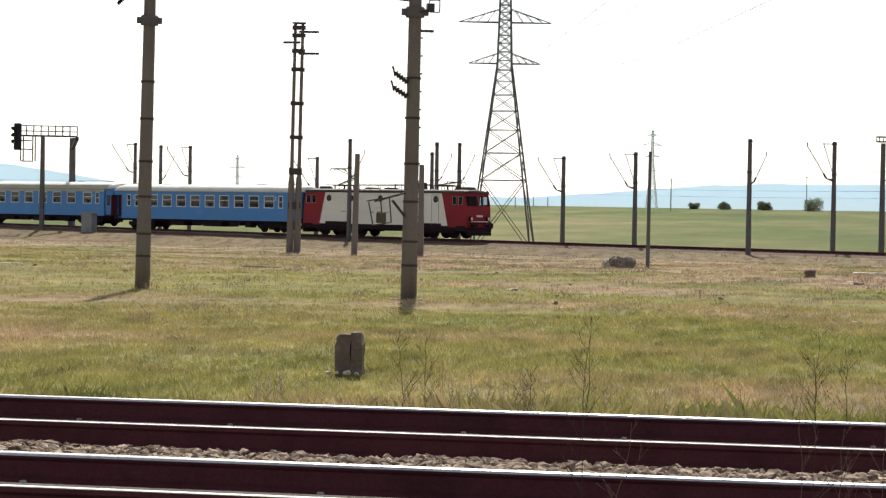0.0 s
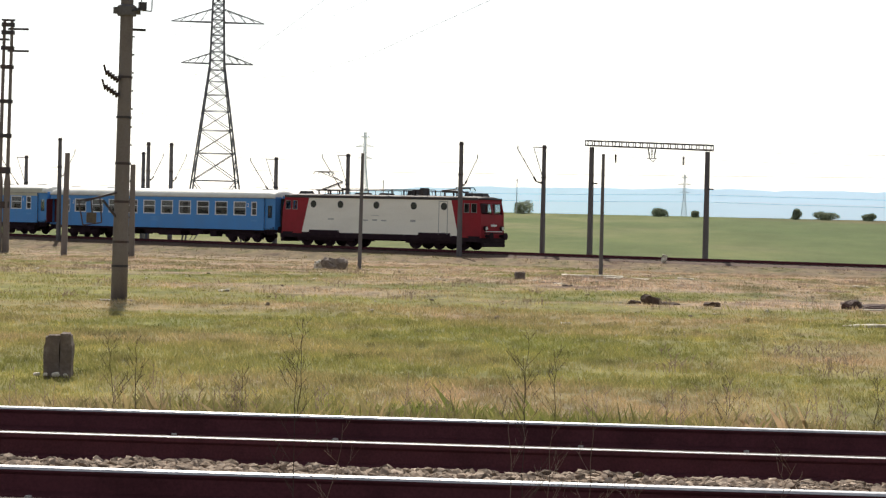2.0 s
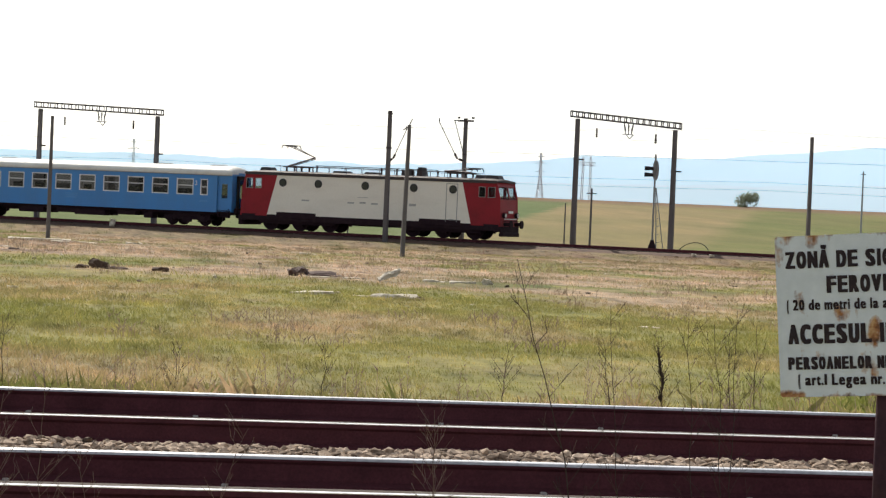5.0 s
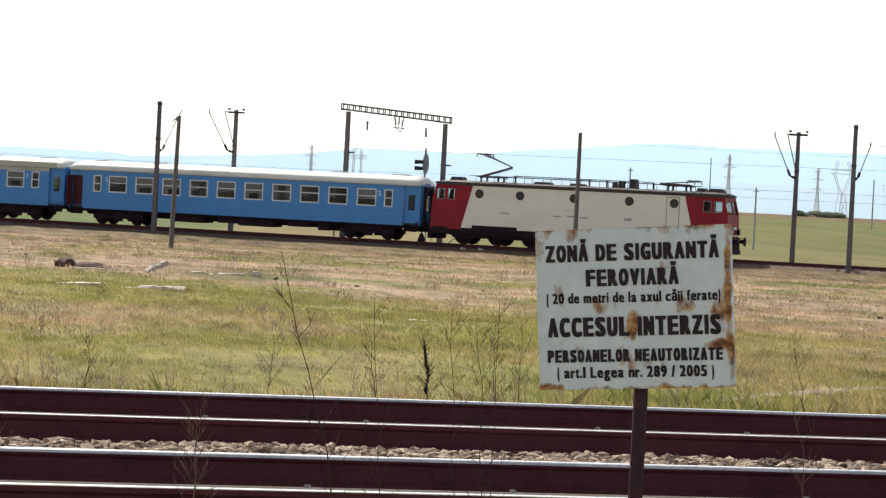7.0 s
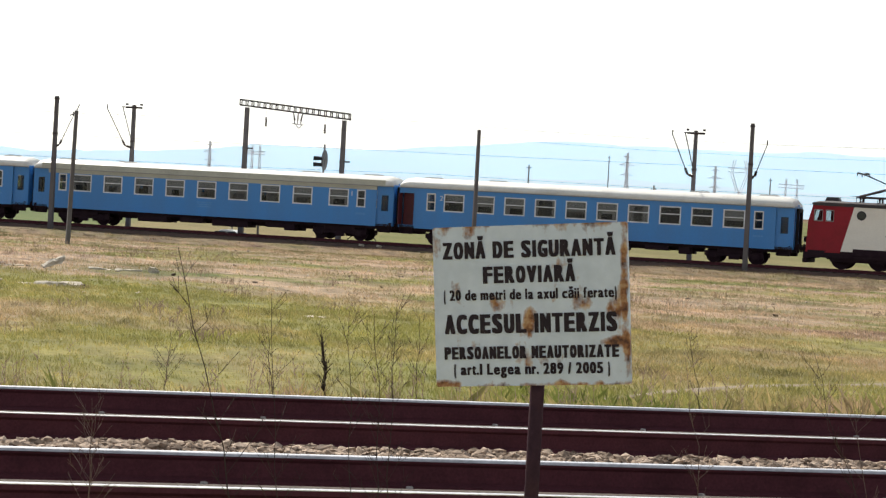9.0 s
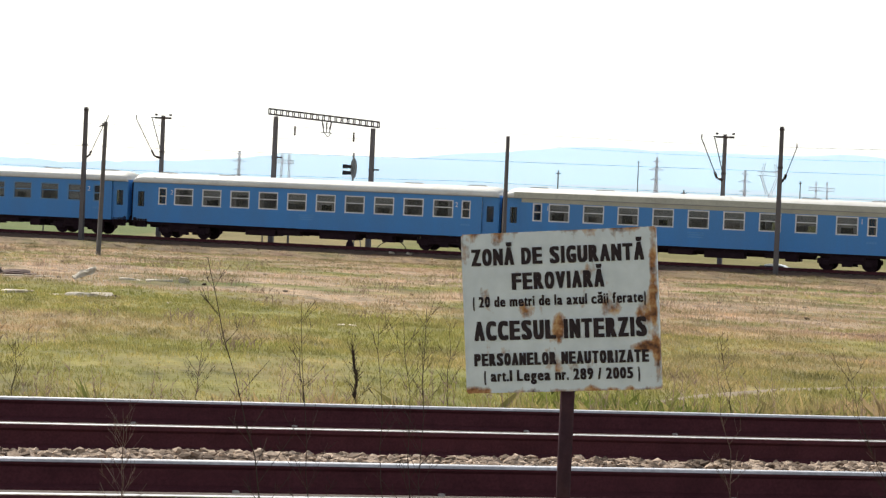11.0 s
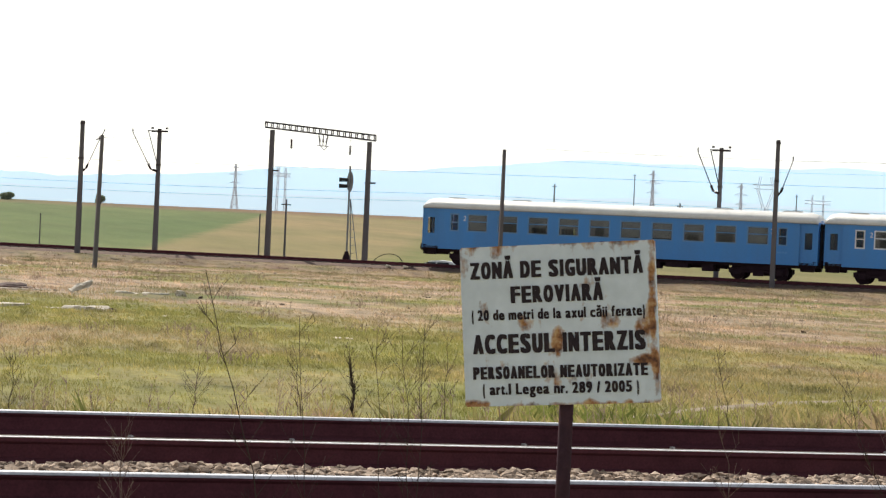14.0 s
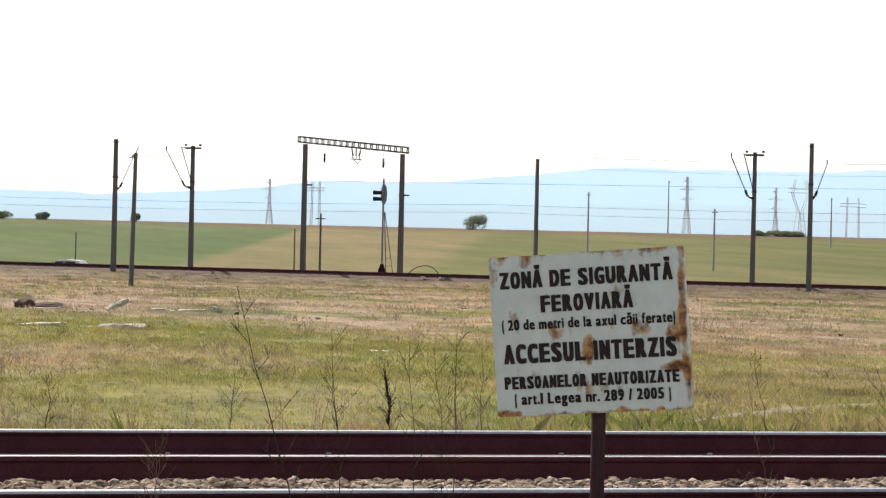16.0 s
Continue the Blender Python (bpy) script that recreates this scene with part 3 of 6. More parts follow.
post(-14.89, 126.04, 4.71, 0.20, "slim bare concrete post in dry grass", lean=0.4)
post(-2.66, 128.94, 5.0, 0.20, "slim bare concrete post in dry grass", lean=0.0)
post(14.16, 116.73, 5.02, 0.20, "slim leaning concrete post with wire hook", lean=0.9, hook=True)
post(*beside(-16.18, -5.0), 6.10, 0.22, "slim tall bare post near the far line")
post(-36.3, 151.34, 5.02, 0.36, "thick grey concrete post before the far line", CONCRETE, lean=1)
post(-31.8, 150.08, 4.36, 0.36, "thick grey concrete post behind a taller pole", CONCRETE)


# ---------- the two tall poles and the twin pole ----------
def tall_pole(x, y, w, label, kit, lean=0.0):
    z0 = base_at(x, y)
    th = thing("tall_pole", pose(x, y, z0, 0, lean, 20), label, "pole", "tall concrete line poles")
    bm = bmesh.new()
    tube(bm, [(w * 0.56, -0.1), (w * 0.53, 1.5), (w * 0.50, 2.5), (w * 0.46, 5.0), (w * 0.42, 8.0), (w * 0.38, 11.5)], 12)
    part("shaft", bm, CONCRETE, th, smooth=True)
    for z in (0.9, 1.5, 2.5, 3.45, 4.6, 5.6):
        bm = bmesh.new()
        r = w * (0.55 - 0.013 * z) + 0.012
        tube(bm, [(r, z), (r, z + 0.06)], 12)
        part("steel_band", bm, STEEL_DARK, th)
    bm = bmesh.new()
    tube(bm, [(w * 0.62, 7.15), (w * 0.66, 7.2), (w * 0.66, 7.38), (w * 0.55, 7.42)], 12)
    box(bm, -w * 0.9, w * 0.9, -w * 0.2, w * 0.2, 7.2, 7.36)
    part("collar", bm, CONCRETE_DARK, th)
    if kit:
        for z, dx in ((5.52, -0.52), (5.16, -0.55)):
            insulator(th, (-w * 0.45, -0.1, z), (dx, -0.25, z + 0.22), 0.085)
            bm = bmesh.new()
            bar(bm, (dx, -0.25, z + 0.22), (dx - 0.05, -0.28, z + 0.38), 0.035)
            part("line_clamp", bm, STEEL_DARK, th)
        bm = bmesh.new()
        bar(bm, (0, -0.2, 7.25), (0.42, -0.2, 7.35), 0.05)
        for a, b in (((0.36, 0, 7.3), (0.36, 0, 7.95)), ((0.62, 0, 7.3), (0.62, 0, 7.95)), ((0.36, 0, 7.6), (0.62, 0, 7.6)), ((0.36, 0, 7.3), (0.62, 0, 7.3)), ((0.36, 0, 7.95), (0.62, 0, 7.95))):
            bar(bm, a, b, 0.025)
        box(bm, 0.28, 0.46, -0.22, 0.01, 7.3, 7.5)
        bar(bm, (0, 0, 7.55), (-0.85, 0, 7.62), 0.035)
        part("switch_gear", bm, STEEL_DARK, th, "dark steel switch gear and crossbar")
        bm = bmesh.new()
        bar(bm, (0, 0, 6.82), (0.48, 0, 6.82), 0.06)
        part("step_bar", bm, STEEL_DARK, th)
        # slanting frame with a switch box, hung on long arms
        bm = bmesh.new()
        bar(bm, (-w * 0.4, -0.1, 2.75), (-0.95, -0.3, 2.52), 0.05)
        bar(bm, (-w * 0.4, -0.1, 2.15), (-0.5, -0.25, 2.55), 0.05)
        for a, b in (((-1.15, -0.3, 2.52), (-0.5, -0.3, 2.64)), ((-1.1, -0.3, 2.5), (-0.98, -0.3, 1.92)), ((-0.58, -0.3, 2.6), (-0.52, -0.3, 2.0)), ((-0.98, -0.3, 1.92), (-0.52, -0.3, 2.0)), ((-0.8, -0.3, 2.56), (-0.76, -0.3, 2.2))):
            bar(bm, a, b, 0.03)
        part("hanging_frame", bm, STEEL_DARK, th, "dark steel hanging frame")
        bm = bmesh.new()
        box(bm, -0.90, -0.66, -0.38, -0.24, 1.98, 2.24, bevel=0.02)
        part("switch_box", bm, worn("brown switch box", (0.12, 0.09, 0.06), (0.06, 0.045, 0.035)), th)
        for i in range(14):
            bm = bmesh.new()
            bar(bm, (0.0, w * 0.3, 0.8 + i * 0.45), (w * 0.62, w * 0.3, 0.8 + i * 0.45), 0.035)
            part("climbing_iron", bm, STEEL_DARK, th)
        bm = bmesh.new()
        box(bm, -0.52, 0.40, -0.45, 0.45, 0.02, 0.09, bevel=0.03)
        part("footing", bm, CONCRETE, th, "pale concrete footing")
    return th


tall_pole(-21.27, 64.21, 0.375, "tall round grey concrete pole standing in the meadow", False, lean=0.7)
tall_pole(-13.22, 61.03, 0.37, "tall concrete pole with insulators, switch box and climbing irons", True, lean=0.4)
th = thing("hanging_insulators", pose(-21.27, 64.21, 0), "dark insulators hung on a dropper beside a pole", "insulators")
bm = bmesh.new()
bar(bm, (-0.78, 0, 7.08), (-0.62, 0, 7.3), 0.03), bar(bm, (-0.62, 0, 7.3), (-0.66, 0, 8.2), 0.02), bar(bm, (-0.66, 0, 7.35), (0.1, 0, 7.3), 0.02)
part("dropper", bm, STEEL_DARK, th)
insulator(th, (-0.82, 0, 6.95), (-0.62, 0, 7.12), 0.08)


def twin_pole(x, y, h):
    z0 = base_at(x, y)
    th = thing("twin_pole", pose(x, y, z0, 0, 0.6, 8), "tall twin concrete pole joined by brackets with cross arms", "pole")
    for k in (-1, 1):
        bm = bmesh.new()
        tube(bm, [(0.24, 0), (0.21, 4.6), (0.125, 5.2), (0.10, h)], 8, at=(k * 0.24, 0))
        part("shaft", bm, CONCRETE, th)
    for z in (2.9, 5.1, 7.4, 9.6, 11.8, 13.0, 14.0, 14.5):
        bm = bmesh.new()
        box(bm, -0.41, 0.41, -0.2, 0.2, z, z + (0.42 if z in (2.9, 5.1) else 0.24))
        part("bracket", bm, STEEL_DARK, th)
    for z, a, b in ((13.65, -1.0, 0.1), (12.95, 0, 1.35), (14.35, 0, 1.3)):
        bm = bmesh.new()
        bar(bm, (a, 0, z), (b, 0, z + 0.02), 0.13)
        part("cross_arm", bm, STEEL_DARK, th)
    bm = bmesh.new()
    taper_post(bm, 0.75, 0.3, 0.9, 0.3, h, h + 0.12)
    part("cap", bm, STEEL_DARK, th)


twin_pole(-41.52, 156.16, 14.85)


# ---------- portal gantries over the far line ----------
def gantry(azl, azr, off, ell, elr, label):
    ends = []
    th = thing("portal_gantry", pose(0, 0, 0), label, "gantry", "portal gantries")
    for az, el in ((azl, ell), (azr, elr)):
        x, y = beside(az, off)
        d = math.hypot(x, y)
        ends.append(Vector((x, y, EYE + el * d)))
        z0 = base_at(x, y)
        bm = bmesh.new()
        taper_post(bm, 0.31, 0.31, 0.24, 0.24, 0, ends[-1].z - z0 - 0.1)
        bmesh.ops.transform(bm, matrix=pose(x, y, z0, 0, 0, -31), verts=bm.verts)
        part("leg", bm, CONCRETE_DARK, th)
        bm = bmesh.new()
        box(bm, -0.2, 0.5, -0.05, 0.05, -2.75, -2.65, pose(x, y, ends[-1].z, 0, 0, -31))
        part("arm", bm, STEEL_DARK, th)
    a, b = ends
    way = (b - a).normalized()
    a, b = a - way * 0.45, b + way * 0.35
    L, side = (b - a).length, way.cross(Vector((0, 0, 1))).normalized()
    bm = bmesh.new()
    n = 18
    for s in (-0.16, 0.16):
        for z in (0.0, 0.34):
            bar(bm, a + side * s + Vector((0, 0, z)), b + side * s + Vector((0, 0, z)), 0.10)
        for i in range(n + 1):
            p = a + way * (L * i / n) + side * s
            bar(bm, p, p + Vector((0, 0, 0.34)), 0.065)
    for i in range(0, n + 1, 3):
        p = a + way * (L * i / n)
        for z in (0.0, 0.34):
            bar(bm, p - side * 0.16 + Vector((0, 0, z)), p + side * 0.16 + Vector((0, 0, z)), 0.04)
    part("lattice_beam", bm, STEEL_DARK, th, "dark steel lattice beam")
    for k, drop in ((0.24, 0.55), (0.78, 0.5)):
        p = a + way * L * k
        bm = bmesh.new()
        bar(bm, p, p - Vector((0, 0, drop + 0.62)), 0.012)
        part("hanger", bm, STEEL_DARK, th)
        insulator(th, p - Vector((0, 0, drop)), p - Vector((0, 0, drop + 0.6)), 0.10)
    p = a + way * L * 0.53
    bm = bmesh.new()
    for k in (-0.32, 0.0, 0.32):
        bar(bm, p + way * k, p + way * k * 0.6 - Vector((0, 0, 0.75)), 0.05)
    bar(bm, p - way * 0.4 - Vector((0, 0, 0.75)), p + way * 0.4 - Vector((0, 0, 0.72)), 0.05)
    bar(bm, p - way * 0.15 - Vector((0, 0, 0.75)), p + way * 0.1 - Vector((0, 0, 1.0)), 0.04)
    bar(bm, p + way * 0.3 - Vector((0, 0, 0.75)), p + way * 0.1 - Vector((0, 0, 1.0)), 0.04)
    part("wire_support", bm, STEEL_DARK, th)
    for k in (-0.3, 0.0, 0.3):
        insulator(th, p + way * k - Vector((0, 0, 0.12)), p + way * k * 0.65 - Vector((0, 0, 0.5)), 0.07)


gantry(1.45, -1.20, 3.2, 0.0307, 0.0298, "concrete portal gantry with dark lattice beam over the line")
gantry(-10.83, -13.07, 3.2, 0.0362, 0.0332, "concrete portal gantry with dark lattice beam beside the signal")


# ---------- light signal on a lattice mast ----------
def signal_mast():
    x, y = beside(-12.65, 4.6)
    z0 = base_at(x, y)
    h = EYE + 0.0225 * math.hypot(x, y) - z0
    th = thing("light_signal", pose(x, y, z0, 0, 0, -20), "railway light signal with dark hooded lamps on a slender mast", "signal")
    bm = bmesh.new()
    bar(bm, (0, 0, 0), (0, 0, h), 0.13, sides=8)
    part("mast", bm, GALV, th)
    bm = bmesh.new()
    for a, b in ((0.25, 0.08), (0.75, 0.10)):
        bar(bm, (a, 0.3, 0), (b, 0.1, h * 0.68), 0.05)
    for i in range(9):
        z = h * 0.68 * i / 9
        k = 1 - i / 9
        bar(bm, (0.09 + 0.16 * k, 0.2, z), (0.1 + 0.65 * k, 0.2, z + 0.1), 0.03)
    part("ladder", bm, GALV, th)
    bm = bmesh.new()
    prism(bm, [(0.26 * math.cos(t), h - 1.0 + 0.66 * math.sin(t)) for t in (2 * math.pi * i / 20 for i in range(20))], 0.02, 0.08)
    bmesh.ops.transform(bm, matrix=pose(0, 0, 0, 0, 0, 55), verts=bm.verts)
    part("target_board", bm, worn("pale signal board", (0.30, 0.31, 0.32), (0.2, 0.2, 0.2)), th)
    for z in (h - 0.9, h - 1.3):
        bm = bmesh.new()
        disc(bm, (-0.38, -0.1, z), 0.14, 0.55, "X", 12, 0.11)
        part("lamp_hood", bm, RUBBER, th)
    bm = bmesh.new()
    taper_post(bm, 0.75, 0.75, 0.35, 0.4, 0, 0.9)
    taper_post(bm, 0.3, 0.3, 0.2, 0.2, 0.9, 1.15)
    part("relay_box", bm, UNDER, th, "black relay box at the foot")


signal_mast()


# ---------- signal gantry with walkway ----------
def signal_bridge():
    x, y = beside(20.62, -3.5)
    x2, y2 = beside(19.95, 3.2)
    z0 = base_at(x, y)
    d = math.hypot(x, y)
    top = EYE + 0.0275 * d
    th = thing("signal_bridge", pose(0, 0, 0), "steel signal bridge with railed walkway and hooded lamps", "signal bridge")
    for px, py, w, h in ((x, y, 0.38, top), (x2, y2, 0.55, top + 0.1)):
        zz = base_at(px, py)
        bm = bmesh.new()
        taper_post(bm, w, w, w * 0.8, w * 0.8, 0, h - zz)
        bmesh.ops.transform(bm, matrix=pose(px, py, zz), verts=bm.verts)
        part("post", bm, CONCRETE_DARK, th)
    a, b = Vector((*spot(21.15, d + 2), top)), Vector((*spot(19.85, d + 2), top))
    way = (b - a).normalized()
    L = (b - a).length
    bm = bmesh.new()
    box(bm, 0, L, -0.45, 0.45, 0, 0.14, Matrix.Translation(a) @ way.to_track_quat("X", "Z").to_matrix().to_4x4())
    bar(bm, b + Vector((0, 0, -0.1)), Vector((x2, y2, top - 0.9)), 0.3)
    part("walkway", bm, STEEL_DARK, th)
    bm = bmesh.new()
    for z in (0.5, 1.0):
        bar(bm, a + Vector((0, 0, z)), b + Vector((0, 0, z)), 0.08)
    for i in range(9):
        p = a + way * (L * i / 8)
        bar(bm, p, p + Vector((0, 0, 1.05)), 0.08)
    part("railing", bm, STEEL_DARK, th)
    bm = bmesh.new()
    c = a + way * 0.15
    for q in (0, 1.1):
        for s in (0, 0.65):
            bar(bm, c + way * q + Vector((0, s, 0)), c + way * q + Vector((0, s, -2.3)), 0.09)
    for z in (-0.4, -1.2, -2.3):
        bar(bm, c + Vector((0, 0, z)), c + way * 1.1 + Vector((0, 0, z)), 0.1)
    bar(bm, c + Vector((0, 0.3, -2.3)), c + way * 1.1 + Vector((0, 0.3, -2.3)), 0.3, 0.08)
    part("cage", bm, STEEL_DARK, th)
    bm = bmesh.new()
    box(bm, -0.42, 0.30, -0.2, 0.1, -1.3, 1.2, Matrix.Translation(a + Vector((0, -0.2, 0))), bevel=0.1)
    part("signal_head", bm, RUBBER, th)
    for z in (0.7, 0.1, -0.5):
        bm = bmesh.new()
        disc(bm, a + Vector((-0.35, -0.5, z)), 0.17, 0.5, "Y", 12)
        part("lamp_hood", bm, RUBBER, th)


signal_bridge()
x, y = beside(19.55, -4.5)
th = thing("relay_cabinet", pose(x, y, base_at(x, y), 0, 0, -20), "grey steel relay cabinet beside the far line", "cabinet")
bm = bmesh.new()
box(bm, -0.6, 0.6, -0.4, 0.4, 0, 1.75, bevel=0.04)
part("body", bm, worn("grey cabinet paint", (0.26, 0.27, 0.28), (0.18, 0.18, 0.19)), th)
bm = bmesh.new()
taper_post(bm, 1.35, 0.95, 1.2, 0.8, 1.75, 1.86)
part("lid", bm, GALV, th)
bm = bmesh.new()
for k in (-0.3, 0.3):
    box(bm, k - 0.27, k + 0.27, -0.425, -0.4, 0.12, 1.65)
part("door", bm, worn("grey door paint", (0.25, 0.26, 0.27), (0.17, 0.17, 0.18)), th)


# ---------- high voltage pylons ----------
def pylon(x, y, z0, h, width, arms, mat, label, t0=0.05, turn=0.0, kind="lattice"):
    """Four tapering legs with X bracing; arms: (height, half length)."""
    th = thing("lattice_pylon", pose(x, y, z0, 0, 0, turn), label, "pylon", "high voltage pylons")
    waist, top_w = h * 0.62, width * 0.17

    def half(z):
        return (width + (top_w * 1.35 - width) * z / waist if z < waist else top_w * 1.35 + (top_w * 0.75 - top_w * 1.35) * (z - waist) / (h - waist)) / 2

    legs = bmesh.new()
    for sx, sy in ((-1, -1), (1, -1), (1, 1), (-1, 1)):
        bar(legs, (sx * half(0), sy * half(0), 0), (sx * half(waist), sy * half(waist), waist), t0 * 1.7)
        bar(legs, (sx * half(waist), sy * half(waist), waist), (sx * half(h), sy * half(h), h), t0 * 1.4)
    part("leg_frame", legs, mat, th)
    br = bmesh.new()
    z, levels = 0.0, []
    while z < h - 0.4:
        levels.append(z)
        z += max(half(z) * 2 * (0.62 if z > 0.2 * h else 1.15), 0.7)
    levels.append(h)
    for za, zb in zip(levels, levels[1:]):
        a, b = half(za), half(zb)
        for (p, q), (r, s) in (((-1, -1), (1, -1)), ((1, -1), (1, 1)), ((1, 1), (-1, 1)), ((-1, 1), (-1, -1))):
            bar(br, (p * a, q * a, za), (r * b, s * b, zb), t0)
            bar(br, (r * a, s * a, za), (p * b, q * b, zb), t0)
            if za > 0:
                bar(br, (p * a, q * a, za), (r * a, s * a, za), t0)
    part("bracing", br, mat, th)
    for z, lx in arms:
        am = bmesh.new()
        for side in (-1, 1):
            tip = (side * lx, 0, z)
            w = half(z)
            for s in (-1, 1):
                bar(am, (side * w, s * w, z), tip, t0 * 1.4)
                bar(am, (side * w, s * w, z + lx * 0.28), tip, t0)
            for k in (0.3, 0.55, 0.8):
                xx = side * (w + (lx - w) * k)
                for s in (-1, 1):
                    bar(am, (xx, s * w * (1 - k), z), (side * (w + (lx - w) * (k - 0.2)), s * w * (1 - k + 0.2), z + lx * 0.28 * (1 - k + 0.2)), t0 * 0.7)
        part("cross_arm", am, mat, th)
    return th


x, y = spot(10.1, 232)
z0 = ground_z(x, y)
d = 232
pylon(x, y, z0, 28.0, 5.8, [(EYE + 0.0600 * d - z0, 3.35), (EYE + 0.0765 * d - z0, 4.3), (EYE + 0.0935 * d - z0, 3.4)], worn("weathered dark pylon steel", (0.13, 0.13, 0.145), (0.17, 0.15, 0.15), 0.6, 0.3), "tall steel lattice pylon behind the far line", 0.066, turn=14)
# bearing, elevation of the top, distance
for az, top, dist, k in ((-10.03, 0.0213, 900, 0.16), (-19.62, 0.0260, 900, 0.14), (-21.64, 0.0224, 1000, 0.13), (6.67, 0.0342, 760, 0.14), (-0.69, 0.0200, 900, 0.15), (16.2, 0.0216, 1200, 0.12)):
    x, y = spot(az, dist)
    gz = ground_z(x, y)
    h = EYE + top * dist - gz
    pylon(x, y, gz, h, h * k, [(h * 0.70, h * 0.085), (h * 0.83, h * 0.11), (h * 0.94, h * 0.06)], HAZED_STEEL, "distant steel lattice pylon paled by haze", 0.11, turn=az * 2)


def portal_pylon(az, top, dist, leg, beam):
    x, y = spot(az, dist)
    gz = ground_z(x, y)
    h = EYE + top * dist - gz
    th = thing("portal_pylon", pose(x, y, gz, 0, 0, 25), "distant steel portal pylon with two legs, paled by haze", "pylon", "high voltage pylons")
    for k in (-1, 1):
        bm = bmesh.new()
        for s in (-0.5, 0.5):
            bar(bm, (k * h * leg + s, 0, 0), (k * h * leg * 0.8 + s * 0.7, 0, h), 0.22)
        for i in range(10):
            z, w, c = h * i / 10, (-1) ** i, k * h * leg * (1 - 0.02 * i)
            bar(bm, (c - w * 0.45, 0, z), (c + w * 0.4, 0, z + h / 10), 0.14)
        part("leg", bm, HAZED_STEEL, th)
    bm = bmesh.new()
    for z in (0.86, 0.91):
        bar(bm, (-h * beam, 0, h * z), (h * beam, 0, h * z), 0.25)
    for i in range(12):
        xx = -h * beam + h * beam * i / 6
        bar(bm, (xx, 0, h * 0.86), (xx + h * beam / 6, 0, h * 0.91), 0.14)
    part("beam", bm, HAZED_STEEL, th)


def forked_pylon(az, top, dist):
    """A waisted lattice pylon whose head opens in a fork under a crossbeam."""
    x, y = spot(az, dist)
    gz = ground_z(x, y)
    h = EYE + top * dist - gz
    th = thing("forked_pylon", pose(x, y, gz, 0, 0, 25), "distant steel pylon with a forked head, paled by haze", "pylon", "high voltage pylons")
    bm = bmesh.new()
    for k in (-1, 1):
        for y0 in (-0.8, 0.8):
            bar(bm, (k * h * 0.12, y0 * 2, 0), (k * h * 0.035, y0, h * 0.60), 0.24)
        for s in (-0.5, 0.5):
            bar(bm, (k * h * 0.035, s, h * 0.60), (k * h * 0.15, s, h * 0.83), 0.24)
            bar(bm, (k * h * 0.15, s, h * 0.83), (k * h * 0.10, s, h), 0.2)
    part("leg_frame", bm, HAZED_STEEL, th)
    bm = bmesh.new()
    for i in range(8):
        a, b = h * (0.12 - 0.085 * i / 8), h * (0.12 - 0.085 * (i + 1) / 8)
        z0, z1 = h * 0.6 * i / 8, h * 0.6 * (i + 1) / 8
        bar(bm, (-a, -1, z0), (b, -1, z1), 0.14), bar(bm, (a, -1, z0), (-b, -1, z1), 0.14)
    part("bracing", bm, HAZED_STEEL, th)
    bm = bmesh.new()
    for z in (0.84, 0.89):
        bar(bm, (-h * 0.23, 0, h * z), (h * 0.23, 0, h * z), 0.22)
    part("beam", bm, HAZED_STEEL, th)


for az, top, dist, leg, beam in ((-11.09, 0.0206, 950, 0.085, 0.17), (-23.38, 0.0190, 1100, 0.15, 0.29)):
    portal_pylon(az, top, dist, leg, beam)
forked_pylon(-22.19, 0.0253, 950)


# ---------- field poles ----------
# For poles past 240 m: distance haze put into a paler colour.
HAZED_POLE = worn("haze-paled pole", (0.36, 0.37, 0.38), (0.28, 0.28, 0.29), 0.9, big=0.9, fine=30, stretch=(1, 1, 0.3))


def field_pole(az, el_top, dist, w, label, arm=True):
    x, y = spot(az, dist)
    z0 = base_at(x, y)
    th = thing("field_pole", pose(x, y, z0, 0, 0, -az), label, "pole", "small line poles in the fields")
    bm = bmesh.new()
    h = EYE + el_top * dist - z0
    tube(bm, [(w / 2, 0), (w * 0.35, h)], 7)
    part("shaft", bm, CONCRETE_DARK if dist < 240 else HAZED_POLE, th)
    if arm:
        bm = bmesh.new()
        box(bm, -0.36, 0.36, -0.04, 0.04, h - 0.4, h - 0.32)
        part("cross_arm", bm, STEEL_DARK, th)


for az, el, d, w, arm in ((-17.37, 0.0190, 300, 0.26, True), (-19.20, 0.0243, 520, 0.30, True), (-20.26, 0.0134, 250, 0.24, True), (-22.90, 0.0188, 400, 0.28, True), (-11.22, 0.0079, 172, 0.18, True),
                          (-10.63, 0.0016, 172, 0.12, False), (-5.65, -0.0020, 195, 0.12, False), (6.23, 0.0151, 480, 0.26, True), (3.15, 0.0169, 500, 0.22, True), (9.80, 0.0068, 480, 0.25, False), (9.38, 0.0070, 500, 0.25, False), (9.05, 0.0068, 500, 0.25, False)):
    field_pole(az, el, d, w, "slim weathered line pole in the field", arm)


# ---------- overhead wires ----------
def wire(pts, r, label, sag=0.0):
    bm = bmesh.new()
    last = None
    for (a, b) in zip(pts, pts[1:]):
        a, b = Vector(a), Vector(b)
        n = 6
        for i in range(n + 1):
            k = i / n
            p = a.lerp(b, k) - Vector((0, 0, sag * 4 * k * (1 - k)))
            if last is not None and (p - last).length > 1e-4:
                bar(bm, last, p, r, sides=3)
            last = p
    tagged(part("overhead_wire", bm, STEEL_DARK), label, "wire", "overhead wires")


